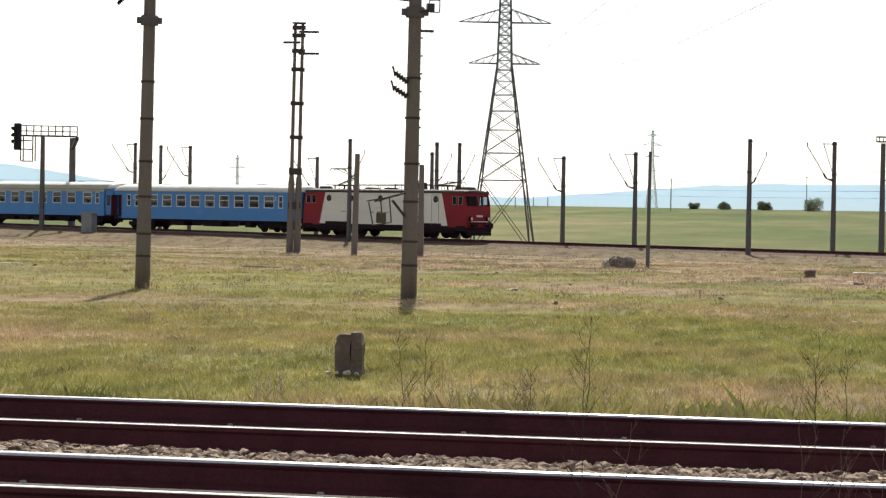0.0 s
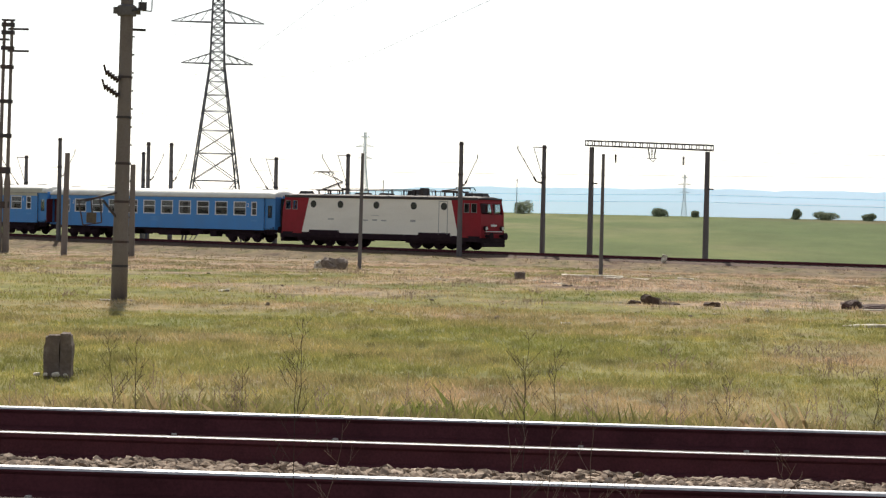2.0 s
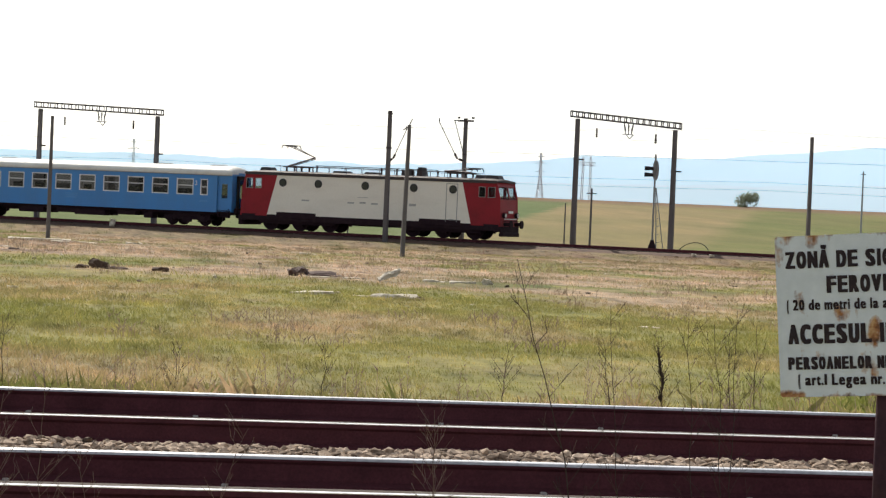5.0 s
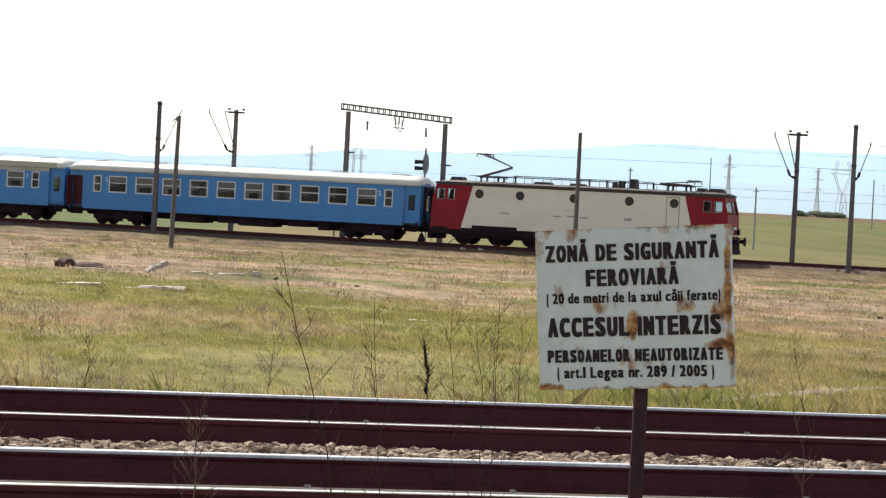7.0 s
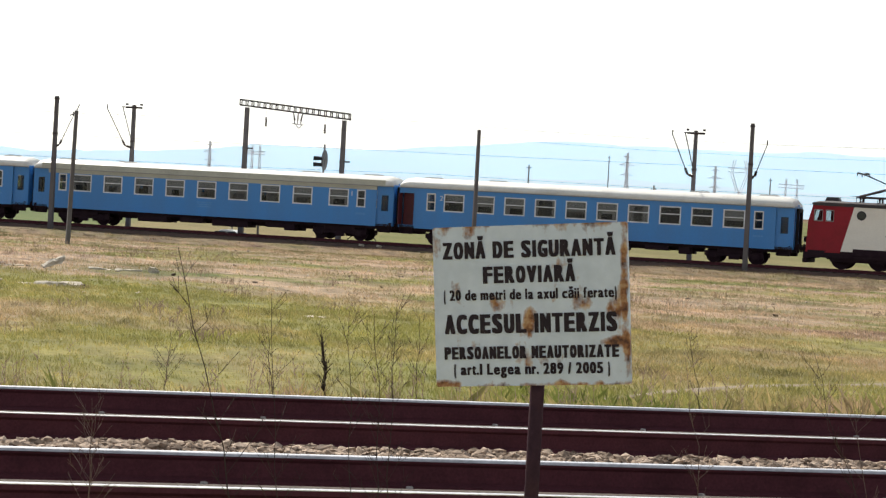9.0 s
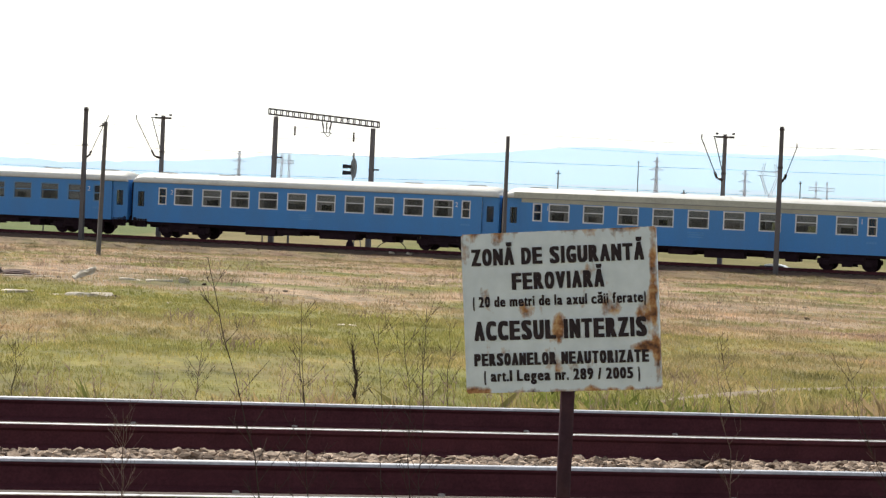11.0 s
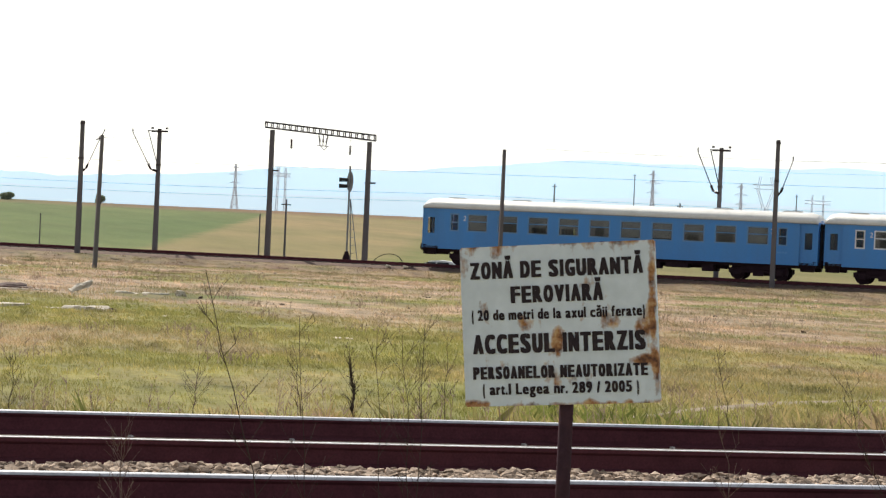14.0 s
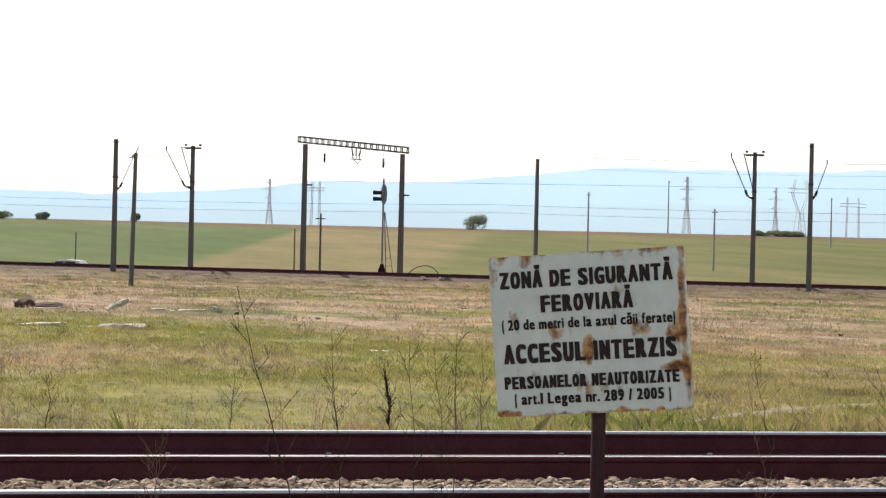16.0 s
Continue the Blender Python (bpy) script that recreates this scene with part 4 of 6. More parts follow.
for off, up, sag, r in ((0.1, 5.6, 0.02, 0.020), (0.0, 6.9, 0.6, 0.014), (3.2, 7.6, 0.5, 0.010), (-3.2, 7.4, 0.5, 0.010), (6.0, 4.4, 0.2, 0.020), (6.0, 3.9, 0.2, 0.018)):
    wire([on_line(s, off, up).translation for s in range(-180, 181, 45)], r, "thin dark overhead wire along the far line", sag)
for k, el in ((-3.35, 0.0600), (3.35, 0.0600), (-4.3, 0.0765), (4.3, 0.0765)):
    x, y = spot(10.0, 232)
    a = Vector((x + k * 0.97, y + k * 0.24, EYE + el * 232 - 1.2))
    wire([a + Vector((-60, 250, 0)), a, a + Vector((60, -250, 1))], 0.02, "high voltage line carried by the pylon", 4.0)


# ---------- the train ----------
def arc_outline(half, z0, z_side, z_top, n=8):
    """Coach cross section: upright sides that lean in a little, and a rounded roof."""
    pts = [(-half, z0), (-half, z0 + 0.9), (-half + 0.02, z_side)]
    for i in range(1, n):
        t = math.pi * i / n
        pts.append((-(half - 0.03) * math.cos(t), z_side + (z_top - z_side) * math.sin(t) ** 0.75))
    return pts + [(half - 0.02, z_side), (half, z0 + 0.9), (half, z0)]


def roof_prism(bm, half, z_side, z_top, x0, x1, n=10, ends=0.35):
    """A rounded roof shell whose ends droop."""
    rings = []
    for x, k in ((x0, 0.55), (x0 + ends * 0.5, 0.86), (x0 + ends * 1.6, 1.0), (x1 - ends * 1.6, 1.0), (x1 - ends * 0.5, 0.86), (x1, 0.55)):
        rings.append([bm.verts.new((x, -half * math.cos(math.pi * i / n), z_side + (z_top - z_side) * k * max(0.0, math.sin(math.pi * i / n)) ** 0.75)) for i in range(n + 1)])
    for a, b in zip(rings, rings[1:]):
        for i in range(n):
            bm.faces.new((a[i], a[i + 1], b[i + 1], b[i]))
    bm.faces.new(rings[0]), bm.faces.new(rings[-1][::-1])
    for a, b in zip(rings, rings[1:]):
        bm.faces.new((a[0], b[0], b[-1], a[-1]))


def wheelset_mesh(r):
    bm = bmesh.new()
    for y in (-0.75, 0.75):
        disc(bm, (0, y, 0), r, 0.13, "Y", 20)
        disc(bm, (0, y * 1.1, 0), r * 0.35, 0.12, "Y", 12)
    disc(bm, (0, 0, 0), 0.09, 1.6, "Y", 10)
    return mesh_of(bm, "wheelset", UNDER)


TURNING = []      # wheelsets: object, its place under the bogie's vehicle, radius


def bogie(parent, x, axles, r, wheels, long):
    bm = bmesh.new()
    for y in (-1.02, 1.02):
        box(bm, x - long, x + long, y - 0.07, y + 0.07, r * 0.85, r * 0.85 + 0.3, bevel=0.03)
        for a in axles:
            box(bm, x + a - 0.2, x + a + 0.2, y - 0.12, y + 0.12, r * 0.6, r * 1.25, bevel=0.03)
            for k in (-0.32, 0.32):
                tube(bm, [(0.09, r * 0.75), (0.09, r * 1.5)], 8, at=(x + a + k, y))
        box(bm, x - 0.3, x + 0.3, y - 0.1, y + 0.1, r * 0.5, r * 1.3)
    box(bm, x - 0.4, x + 0.4, -1.0, 1.0, r * 0.9, r * 1.3)
    b = part("bogie", bm, UNDER, parent, "grimy dark bogie frame")
    for a in axles:
        w = share("wheelset", wheels, b, pose(x + a, 0, r))
        TURNING.append((w, x + a, r))
    return b


def window_mesh(w, h, bars, t=0.075):
    bm = bmesh.new()
    for x0, x1, z0, z1 in ((-w / 2, w / 2, 0, t), (-w / 2, w / 2, h - t, h), (-w / 2, -w / 2 + t, t, h - t), (w / 2 - t, w / 2, t, h - t), *((-w / 2 + t, w / 2 - t, z - t * 0.4, z + t * 0.4) for z in bars)):
        box(bm, x0, x1, -0.02, 0.05, z0, z1)
    return bm


def pane_mesh(w, h):
    bm = bmesh.new()
    box(bm, -w / 2 + 0.05, w / 2 - 0.05, 0.012, 0.02, 0.05, h - 0.05)
    return bm


WHEEL_COACH, WHEEL_LOCO = wheelset_mesh(0.46), wheelset_mesh(0.625)
WIN_Z, WIN_H, WIN_W = 2.05, 1.08, 1.30
PANE_BIG, PANE_SMALL = mesh_of(pane_mesh(WIN_W, WIN_H), "pane", GLASS), mesh_of(pane_mesh(0.58, WIN_H), "pane", GLASS)


def class_figure(parent, x, y, figure):
    cu = bpy.data.curves.new("class_number", "FONT")
    cu.body, cu.size, cu.extrude, cu.align_x = figure, 0.42, 0.004, "CENTER"
    cu.materials.append(WHITE_MARK)
    ob = new("class_number", cu)
    ob.parent = parent
    ob.matrix_basis = pose(x, y, 2.72, 90, 0, 0)
    return ob


def coach(label, style, seed):
    rng = random.Random(seed)
    th = thing("passenger_coach", pose(0, 0, 0), label, "train coach", "coaches of the train")
    paint = {"plain": BLUE, "beige": BLUE, "late": BLUE}[style]
    frame_mat = ALU if style != "late" else BLUE_FRAME
    big, small = mesh_of(window_mesh(WIN_W, WIN_H, [0.62]), "window", frame_mat), mesh_of(window_mesh(0.58, WIN_H, [0.55]), "window", frame_mat)
    wide = [-8.55 + 1.90 * i for i in range(10)] if style != "beige" else [-8.65 + 2.12 * i for i in range(8)] + [8.55]
    gaps = sorted([(x, WIN_W) for x in wide] + [(-10.0, 0.58), (10.0, 0.58)])
    for side in (-1, 1):
        y0, y1 = sorted((side * 1.41, side * 1.35))
        bm = bmesh.new()
        box(bm, -11.0, 11.0, y0, y1, 0.98, WIN_Z), box(bm, -11.0, 11.0, y0, y1, WIN_Z + WIN_H, 3.42)
        edge = -11.0
        for x, w in gaps:
            box(bm, edge, x - w / 2, y0, y1, WIN_Z, WIN_Z + WIN_H)
            edge = x + w / 2
        box(bm, edge, 11.0, y0, y1, WIN_Z, WIN_Z + WIN_H)
        box(bm, -11.0, 11.0, y0 - 0.012, y1 + 0.012, 0.96, 1.05)
        wall = part("side_wall", bm, paint, th)
        for x, w in gaps:
            o = share("window", big if w > 1 else small, th, pose(x, side * 1.38, WIN_Z, 0, 0, 0 if side < 0 else 180))
            share("pane", PANE_BIG if w > 1 else PANE_SMALL, o, pose(0, 0, 0)).visible_shadow = False
        # end vestibules, narrower than the body, each with its door
        for end in (-1, 1):
            bm = bmesh.new()
            xa, xb = sorted((end * 11.0, end * 12.02))
            yy = side * 1.30
            a, b = sorted((yy, yy - side * 0.06))
            box(bm, xa, xb, a, b, 1.0, 1.15), box(bm, xa, xb, a, b, 3.08, 3.42)
            box(bm, xa, xa + 0.10, a, b, 1.15, 3.08), box(bm, xb - 0.12, xb, a, b, 1.15, 3.08)
            part("vestibule_wall", bm, paint, th)
            opened = style == "plain" and end < 0 and side < 0 and seed == 1
            bm = bmesh.new()
            a, b = sorted((side * 1.24, side * 1.28))
            if opened:
                inner = bmesh.new()
                box(inner, xa + 0.16, xb - 0.12, -1.02, -0.98, 1.12, 3.2)
                part("inner_wall", inner, DARK_RED, th, "dark red vestibule wall")
                box(bm, xa + 0.1, xa + 0.14, side * 1.9 if side < 0 else 1.25, -1.25 if side < 0 else 1.9, 1.15, 3.05)
            else:
                box(bm, xa + 0.10, xb - 0.12, a, b, 1.15, 1.9), box(bm, xa + 0.10, xb - 0.12, a, b, 2.85, 3.08)
                box(bm, xa + 0.10, xa + 0.28, a, b, 1.9, 2.85), box(bm, xb - 0.30, xb - 0.12, a, b, 1.9, 2.85)
            dr = part("door", bm, DARK_RED if opened else paint, th, "open dark red door" if opened else "")
            if not opened:
                bm = bmesh.new()
                box(bm, xa + 0.28, xb - 0.30, a + 0.015, b - 0.015, 1.9, 2.85)
                part("door_pane", bm, GLASS, dr).visible_shadow = False
            bm = bmesh.new()
            for z, yy in ((0.92, 1.36), (0.66, 1.40)):
                a, b = sorted((side * yy, side * (yy - 0.25)))
                box(bm, xa + 0.14, xb - 0.16, a, b, z, z + 0.04)
            box(bm, xa + 0.10, xa + 0.14, *sorted((side * 1.42, side * 1.1)), 0.62, 0.98), box(bm, xb - 0.16, xb - 0.12, *sorted((side * 1.42, side * 1.1)), 0.62, 0.98)
            box(bm, xa + 0.14, xb - 0.16, *sorted((side * 1.16, side * 1.12)), 0.60, 0.96)
            part("door_steps", bm, UNDER, th)
        if style == "beige":
            bm = bmesh.new()
            a, b = sorted((side * 1.418, side * 1.36))
            box(bm, -11.0, 11.0, a, b, 3.16, 3.43)
            part("cantrail_band", bm, BEIGE, th, "faded beige band under the roof")
        bm = bmesh.new()
        tone = plain("faded pale marking", (0.10, 0.30, 0.62))
        shift = 1.95 if style == "late" else 0.0
        for k in range(3):
            box(bm, shift - 0.75 - k * 0.02, shift + 0.15 + k * 0.05, *sorted((side * 1.413, side * 1.40)), 1.52 + k * 0.13, 1.58 + k * 0.13)
        part("marking", bm, tone, th)
        bm = bmesh.new()
        for k in range(4):
            box(bm, 9.7 + k * 0.16, 9.81 + k * 0.16, *sorted((side * 1.413, side * 1.40)), 1.62, 1.72)
        part("number_bar", bm, tone, th)
        if style == "late" and side < 0:
            bm = bmesh.new()
            box(bm, -0.9, -0.24, -1.414, -1.40, 1.35, 1.85), box(bm, -0.18, 0.48, -1.414, -1.40, 1.35, 1.85)
            part("vent_panel", bm, plain("deep blue panel", (0.02, 0.06, 0.22)), th, "deep blue louvre panel")
        if side < 0:
            for x in (-9.35, 9.4):
                class_figure(th, x, -1.416, "1" if style == "beige" else "2")
    # roof
    bm = bmesh.new()
    roof_prism(bm, 1.42, 3.40, 4.05, -12.05, 12.05)
    roof = part("roof", bm, ROOF_LIGHT, th, smooth=True)
    if style == "beige":
        bm = bmesh.new()
        for side in (-1, 1):
            v = [bm.verts.new((x, side * y, z)) for x in (-11.5, 11.5) for y, z in ((1.435, 3.40), (1.345, 3.76), (1.30, 3.76), (1.41, 3.40))]
            for q in ((0, 1, 5, 4), (1, 2, 6, 5), (2, 3, 7, 6), (3, 0, 4, 7)):
                bm.faces.new([v[i] for i in q])
        part("roof_edge", bm, BEIGE, roof, "beige roof edge")
    bm = bmesh.new()
    for s in (-1, 1):
        box(bm, -12.0, 12.0, s * 1.44 - 0.02, s * 1.44 + 0.02, 3.39, 3.43)
    part("gutter", bm, GREY_MARK, roof)
    for x in (-10.3, -6.2, 6.2, 10.3):
        bm = bmesh.new()
        taper_post(bm, 1.3, 0.5, 1.0, 0.35, 4.0, 4.12)
        bmesh.ops.translate(bm, verts=bm.verts, vec=(x, 0, 0))
        part("roof_vent", bm, ROOF_LIGHT, roof)
    # ends, bellows, floor, compartment walls
    for end in (-1, 1):
        bm = bmesh.new()
        xa, xb = sorted((end * 12.0, end * 12.06))
        for y0, y1, z0, z1 in ((-1.30, -0.45, 1.0, 3.5), (0.45, 1.30, 1.0, 3.5), (-0.45, 0.45, 3.1, 3.6)):
            box(bm, xa, xb, y0, y1, z0, z1)
        part("end_wall", bm, paint, th)
        bm = bmesh.new()
        xa, xb = sorted((end * 12.06, end * 12.22))
        for y0, y1, z0, z1 in ((-0.72, -0.50, 1.05, 3.35), (0.50, 0.72, 1.05, 3.35), (-0.72, 0.72, 3.15, 3.40)):
            box(bm, xa, xb, y0, y1, z0, z1, bevel=0.04)
        part("bellows", bm, RUBBER, th)
        for y in (-0.875, 0.875):
            bm = bmesh.new()
            disc(bm, (end * 12.0, y, 1.06), 0.09, 0.30, "X", 10), disc(bm, (end * 12.19, y, 1.06), 0.22, 0.06, "X", 14)
            part("buffer", bm, UNDER, th)
    bm = bmesh.new()
    box(bm, -12.0, 12.0, -1.30, 1.30, 0.98, 1.12)
    part("floor", bm, INTERIOR, th)
    for x in [-9.5 + 1.9 * i for i in range(11)]:
        bm = bmesh.new()
        box(bm, x - 0.02, x + 0.02, -1.3, 0.55, 1.12, 3.35)
        part("partition", bm, CURTAIN, th)
    for i, x in enumerate(wide):
        bm = bmesh.new()
        if rng.random() < 0.78:
            box(bm, x - 0.93, x + 0.93, 0.53, 0.56, 1.12, 3.3)
        else:
            box(bm, x - 0.93, x - 0.25, 0.53, 0.56, 1.12, 3.3)
        for k in (-0.62, 0.62):
            box(bm, x + k - 0.3, x + k + 0.3, -1.25, 0.35, 1.5, 1.65), box(bm, x + k * 1.35 - 0.08, x + k * 1.35 + 0.08, -1.25, 0.35, 1.5, 2.45)
        part("compartment", bm, CURTAIN if rng.random() < 0.7 else INTERIOR, th)
        if rng.random() < 0.75:
            bm = bmesh.new()
            for k in (-1, 1):
                w = rng.uniform(0.10, 0.34)
                box(bm, x + k * 0.58 - (w if k > 0 else 0), x + k * 0.58 + (0 if k > 0 else w), -1.31, -1.29, WIN_Z + 0.02, WIN_Z + WIN_H)
            part("curtain", bm, CURTAIN, th)
        drop = rng.choice((0.0, 0.22, 0.35, 0.62) if style != "late" else (0.35, 0.62, 0.92, 0.92))
        if drop:
            bm = bmesh.new()
            box(bm, x - 0.57, x + 0.57, -1.325, -1.315, WIN_Z + 1.05 - drop, WIN_Z + 1.05)
            part("blind", bm, BLIND, th)
    # underframe
    bm = bmesh.new()
    for s in (-1, 1):
        box(bm, -11.9, 11.9, s * 1.05 - 0.06, s * 1.05 + 0.06, 0.78, 0.98)
    box(bm, -12.0, -11.8, -1.3, 1.3, 0.8, 1.2), box(bm, 11.8, 12.0, -1.3, 1.3, 0.8, 1.2)
    for x in (-8.6, 8.6):
        box(bm, x - 1.0, x + 1.0, -1.15, 1.15, 0.55, 0.86, bevel=0.05)
    box(bm, -6.6, 6.6, -0.3, 0.3, 0.55, 0.9)
    part("underframe", bm, UNDER, th)
    for x, w, z in ((-3.6, 1.0, 0.42), (-1.2, 0.75, 0.5), (1.4, 1.2, 0.40), (4.2, 0.7, 0.52), (5.2, 0.35, 0.38)):
        x += rng.uniform(-0.5, 0.5)
        for k, ya, yb in ((1.0, -1.2, -0.45), (0.7, 0.5, 1.2)):
            bm = bmesh.new()
            box(bm, x - w * k, x + w * k, ya, yb, z, 0.8, bevel=0.04)
            part("equipment_box", bm, UNDER, th)
    for x in (-8.6, 8.6):
        bogie(th, x, (-1.25, 1.25), 0.46, WHEEL_COACH, 1.75)
    return th


def locomotive():
    th = thing("electric_locomotive", pose(0, 0, 0), "red and grey white electric locomotive with raised rear pantograph", "locomotive")
    H, Z0, ZR = 1.47, 1.02, 3.66
    W0, W1 = 2.72, 3.36       # cab windows
    slant = {-1: (-7.3, -6.62), 1: (7.3, 6.62)}   # red and white border: at the sill, at the roof
    for side in (-1, 1):
        y0, y1 = side * H, side * (H - 0.07)
        bm = bmesh.new()
        a = [(-7.3, Z0), (7.3, Z0), (6.62, ZR), (-6.62, ZR)]
        o, i = [bm.verts.new((x, y0, z)) for x, z in a], [bm.verts.new((x, y1, z)) for x, z in a]
        bm.faces.new(o), bm.faces.new(i[::-1])
        for k in range(4):
            j = (k + 1) % 4
            bm.faces.new((o[k], i[k], i[j], o[j]))
        wall = part("side_wall", bm, WHITE_LOCO, th)
        for x in (-6.2, -3.6, -0.2, 3.25, 6.0):
            bm = bmesh.new()
            disc(bm, (x, side * (H + 0.012), 3.13), 0.27, 0.03, "Y", 20)
            pw = part("porthole", bm, RUBBER, wall, "round porthole with black rim")
            bm = bmesh.new()
            disc(bm, (x, side * (H + 0.025), 3.13), 0.205, 0.02, "Y", 20)
            part("porthole_pane", bm, plain("dark porthole glass", (0.03, 0.035, 0.03), 0.08), th)
        bm = bmesh.new()
        for x in (5.55, 6.32):
            box(bm, x - 0.022, x + 0.022, *sorted((side * (H + 0.012), side * (H - 0.02))), Z0 + 0.05, 3.5)
        box(bm, 5.55, 6.32, *sorted((side * (H + 0.012), side * (H - 0.02))), 3.46, 3.5)
        box(bm, 5.8, 6.1, *sorted((side * (H + 0.02), side * (H - 0.02))), 1.18, 1.24)
        part("engine_room_door", bm, GREY_MARK, wall, "narrow door outlined by dark joints")
        faint = plain("faint lettering paint", (0.42, 0.42, 0.40))
        for x, w, z, hh in ((-1.2, 0.24, 1.95, 0.10), (-0.35, 0.22, 1.98, 0.10), (0.5, 0.24, 1.95, 0.10), (3.2, 0.24, 1.95, 0.16), (-4.5, 0.28, 1.98, 0.10), (-0.35, 0.38, 2.36, 0.03)):
            bm = bmesh.new()
            box(bm, x - w, x + w, *sorted((side * (H + 0.004), side * (H - 0.02))), z, z + hh)
            part("lettering_bar", bm, faint, wall)
        for end in (-1, 1):
            # cab side: red, leaning in at the nose, with window openings
            bm = bmesh.new()
            sill, roofx = slant[end]
            nose0, nose1 = end * 9.32, end * 9.0

            def edge(z):
                return sill + (roofx - sill) * (z - Z0) / (ZR - Z0)

            def front(z):
                return nose0 if z < 2.45 else nose0 + (nose1 - nose0) * (z - 2.45) / (ZR - 2.45)

            def slab(z0, z1, xa0, xa1, xb0, xb1):
                p = [(xa0, z0), (xb0, z0), (xb1, z1), (xa1, z1)]
                o = [bm.verts.new((x, side * (H - 0.05 * (abs(x) > 9)), z)) for x, z in p]
                i = [bm.verts.new((x, side * (H - 0.08), z)) for x, z in p]
                bm.faces.new(o), bm.faces.new(i[::-1])
                for k in range(4):
                    j = (k + 1) % 4
                    bm.faces.new((o[k], i[k], i[j], o[j]))

            slab(0.92, W0, edge(0.92), edge(W0), front(0.92), front(W0))
            slab(W1, ZR, edge(W1), edge(ZR), front(W1), front(ZR))
            for xa, xb in ((None, 7.78), (8.24, 8.42), (8.92, None)):
                slab(W0, W1, edge(W0) if xa is None else end * xa, edge(W1) if xa is None else end * xa, front(W0) if xb is None else end * xb, front(W1) if xb is None else end * xb)
            part("cab_side", bm, RED, th)
            for xc, w in ((8.01, 0.46), (8.67, 0.50)):
                bm = bmesh.new()
                box(bm, end * xc - w / 2, end * xc + w / 2, *sorted((side * (H - 0.05), side * (H - 0.03))), W0, W1)
                part("cab_window", bm, CAB_GLASS, th, "cab side window").visible_shadow = False
                bm = bmesh.new()
                for x0, x1, z0, z1 in ((-w / 2, w / 2, W0 - 0.015, W0 + 0.015), (-w / 2, w / 2, W1 - 0.015, W1 + 0.015), (-w / 2, -w / 2 + 0.025, W0 + 0.015, W1 - 0.015), (w / 2 - 0.025, w / 2, W0 + 0.015, W1 - 0.015)):
                    box(bm, end * xc + x0, end * xc + x1, *sorted((side * (H + 0.012), side * (H - 0.03))), z0, z1)
                part("window_frame", bm, GREY_MARK, th)
    for end in (-1, 1):
        # nose with two windscreens
        bm = bmesh.new()
        w = H - 0.05
        for y0, y1, z0, z1 in ((-w, w, 0.9, 2.62), (-w, w, 3.40, ZR), (-w, -w + 0.10, 2.62, 3.40), (-0.06, 0.06, 2.62, 3.40), (w - 0.10, w, 2.62, 3.40)):
            v = box(bm, 0, 0.08, y0, y1, z0, z1)
            for q in v:
                lean = max(0.0, (q.co.z - 2.42)) * 0.26
                q.co.x = end * (9.30 + q.co.x - lean - 0.10 * abs(q.co.y / w) ** 2)
        part("cab_front", bm, RED, th)
        for y in (-1, 1):
            bm = bmesh.new()
            v = box(bm, 0.03, 0.05, *sorted((y * 0.06, y * (w - 0.1))), 2.62, 3.40)
            for q in v:
                q.co.x = end * (9.30 + q.co.x - (q.co.z - 2.42) * 0.26 - 0.10 * abs(q.co.y / w) ** 2)
            part("windscreen", bm, CAB_GLASS, th).visible_shadow = False
            bm = bmesh.new()
            disc(bm, (end * 9.40, y * 1.0, 1.62), 0.17, 0.18, "X", 14)
            hl = part("headlight", bm, UNDER, th)
            bm = bmesh.new()
            disc(bm, (end * 9.50, y * 1.0, 1.62), 0.13, 0.03, "X", 14)
            part("lens", bm, LENS, hl)
            bm = bmesh.new()
            disc(bm, (end * 9.55, y * 0.875, 1.06), 0.12, 0.4, "X", 12), disc(bm, (end * 9.82, y * 0.875, 1.06), 0.26, 0.08, "X", 16)
            part("buffer", bm, UNDER, th)
        bm = bmesh.new()
        box(bm, end * 9.35 - 0.15, end * 9.35 + 0.15, -1.35, 1.35, 0.28, 0.55, bevel=0.05), box(bm, end * 9.2 - 0.25, end * 9.2 + 0.2, -1.42, 1.42, 0.55, 0.92)
        part("snow_plough", bm, UNDER, th)
        bm = bmesh.new()
        box(bm, end * 9.41 - 0.02, end * 9.41 + 0.02, -1.0, 1.0, 1.36, 1.42), box(bm, end * 9.41 - 0.02, end * 9.41 + 0.02, -0.35, 0.35, 1.75, 1.9)
        part("number_plate", bm, WHITE_MARK, th)
        bm = bmesh.new()
        bar(bm, (end * 9.5, -1.3, 1.25), (end * 9.5, 1.3, 1.25), 0.05)
        part("shunter_rail", bm, UNDER, th)
        bm = bmesh.new()
        box(bm, end * 7.9 - 0.9, end * 7.9 + 0.9, -0.9, 0.9, 1.3, 2.1)
        part("driver_desk", bm, INTERIOR, th)
        bm = bmesh.new()
        box(bm, end * 6.95 - 0.03, end * 6.95 + 0.03, -1.38, 1.38, 1.1, 3.6)
        part("cab_rear_wall", bm, INTERIOR, th)
    # roof
    bm = bmesh.new()
    roof_prism(bm, H - 0.01, ZR, 3.92, -9.1, 9.1, ends=0.5)
    roof = part("roof", bm, ROOF_DARK, th, "sooty dark roof", True)
    bm = bmesh.new()
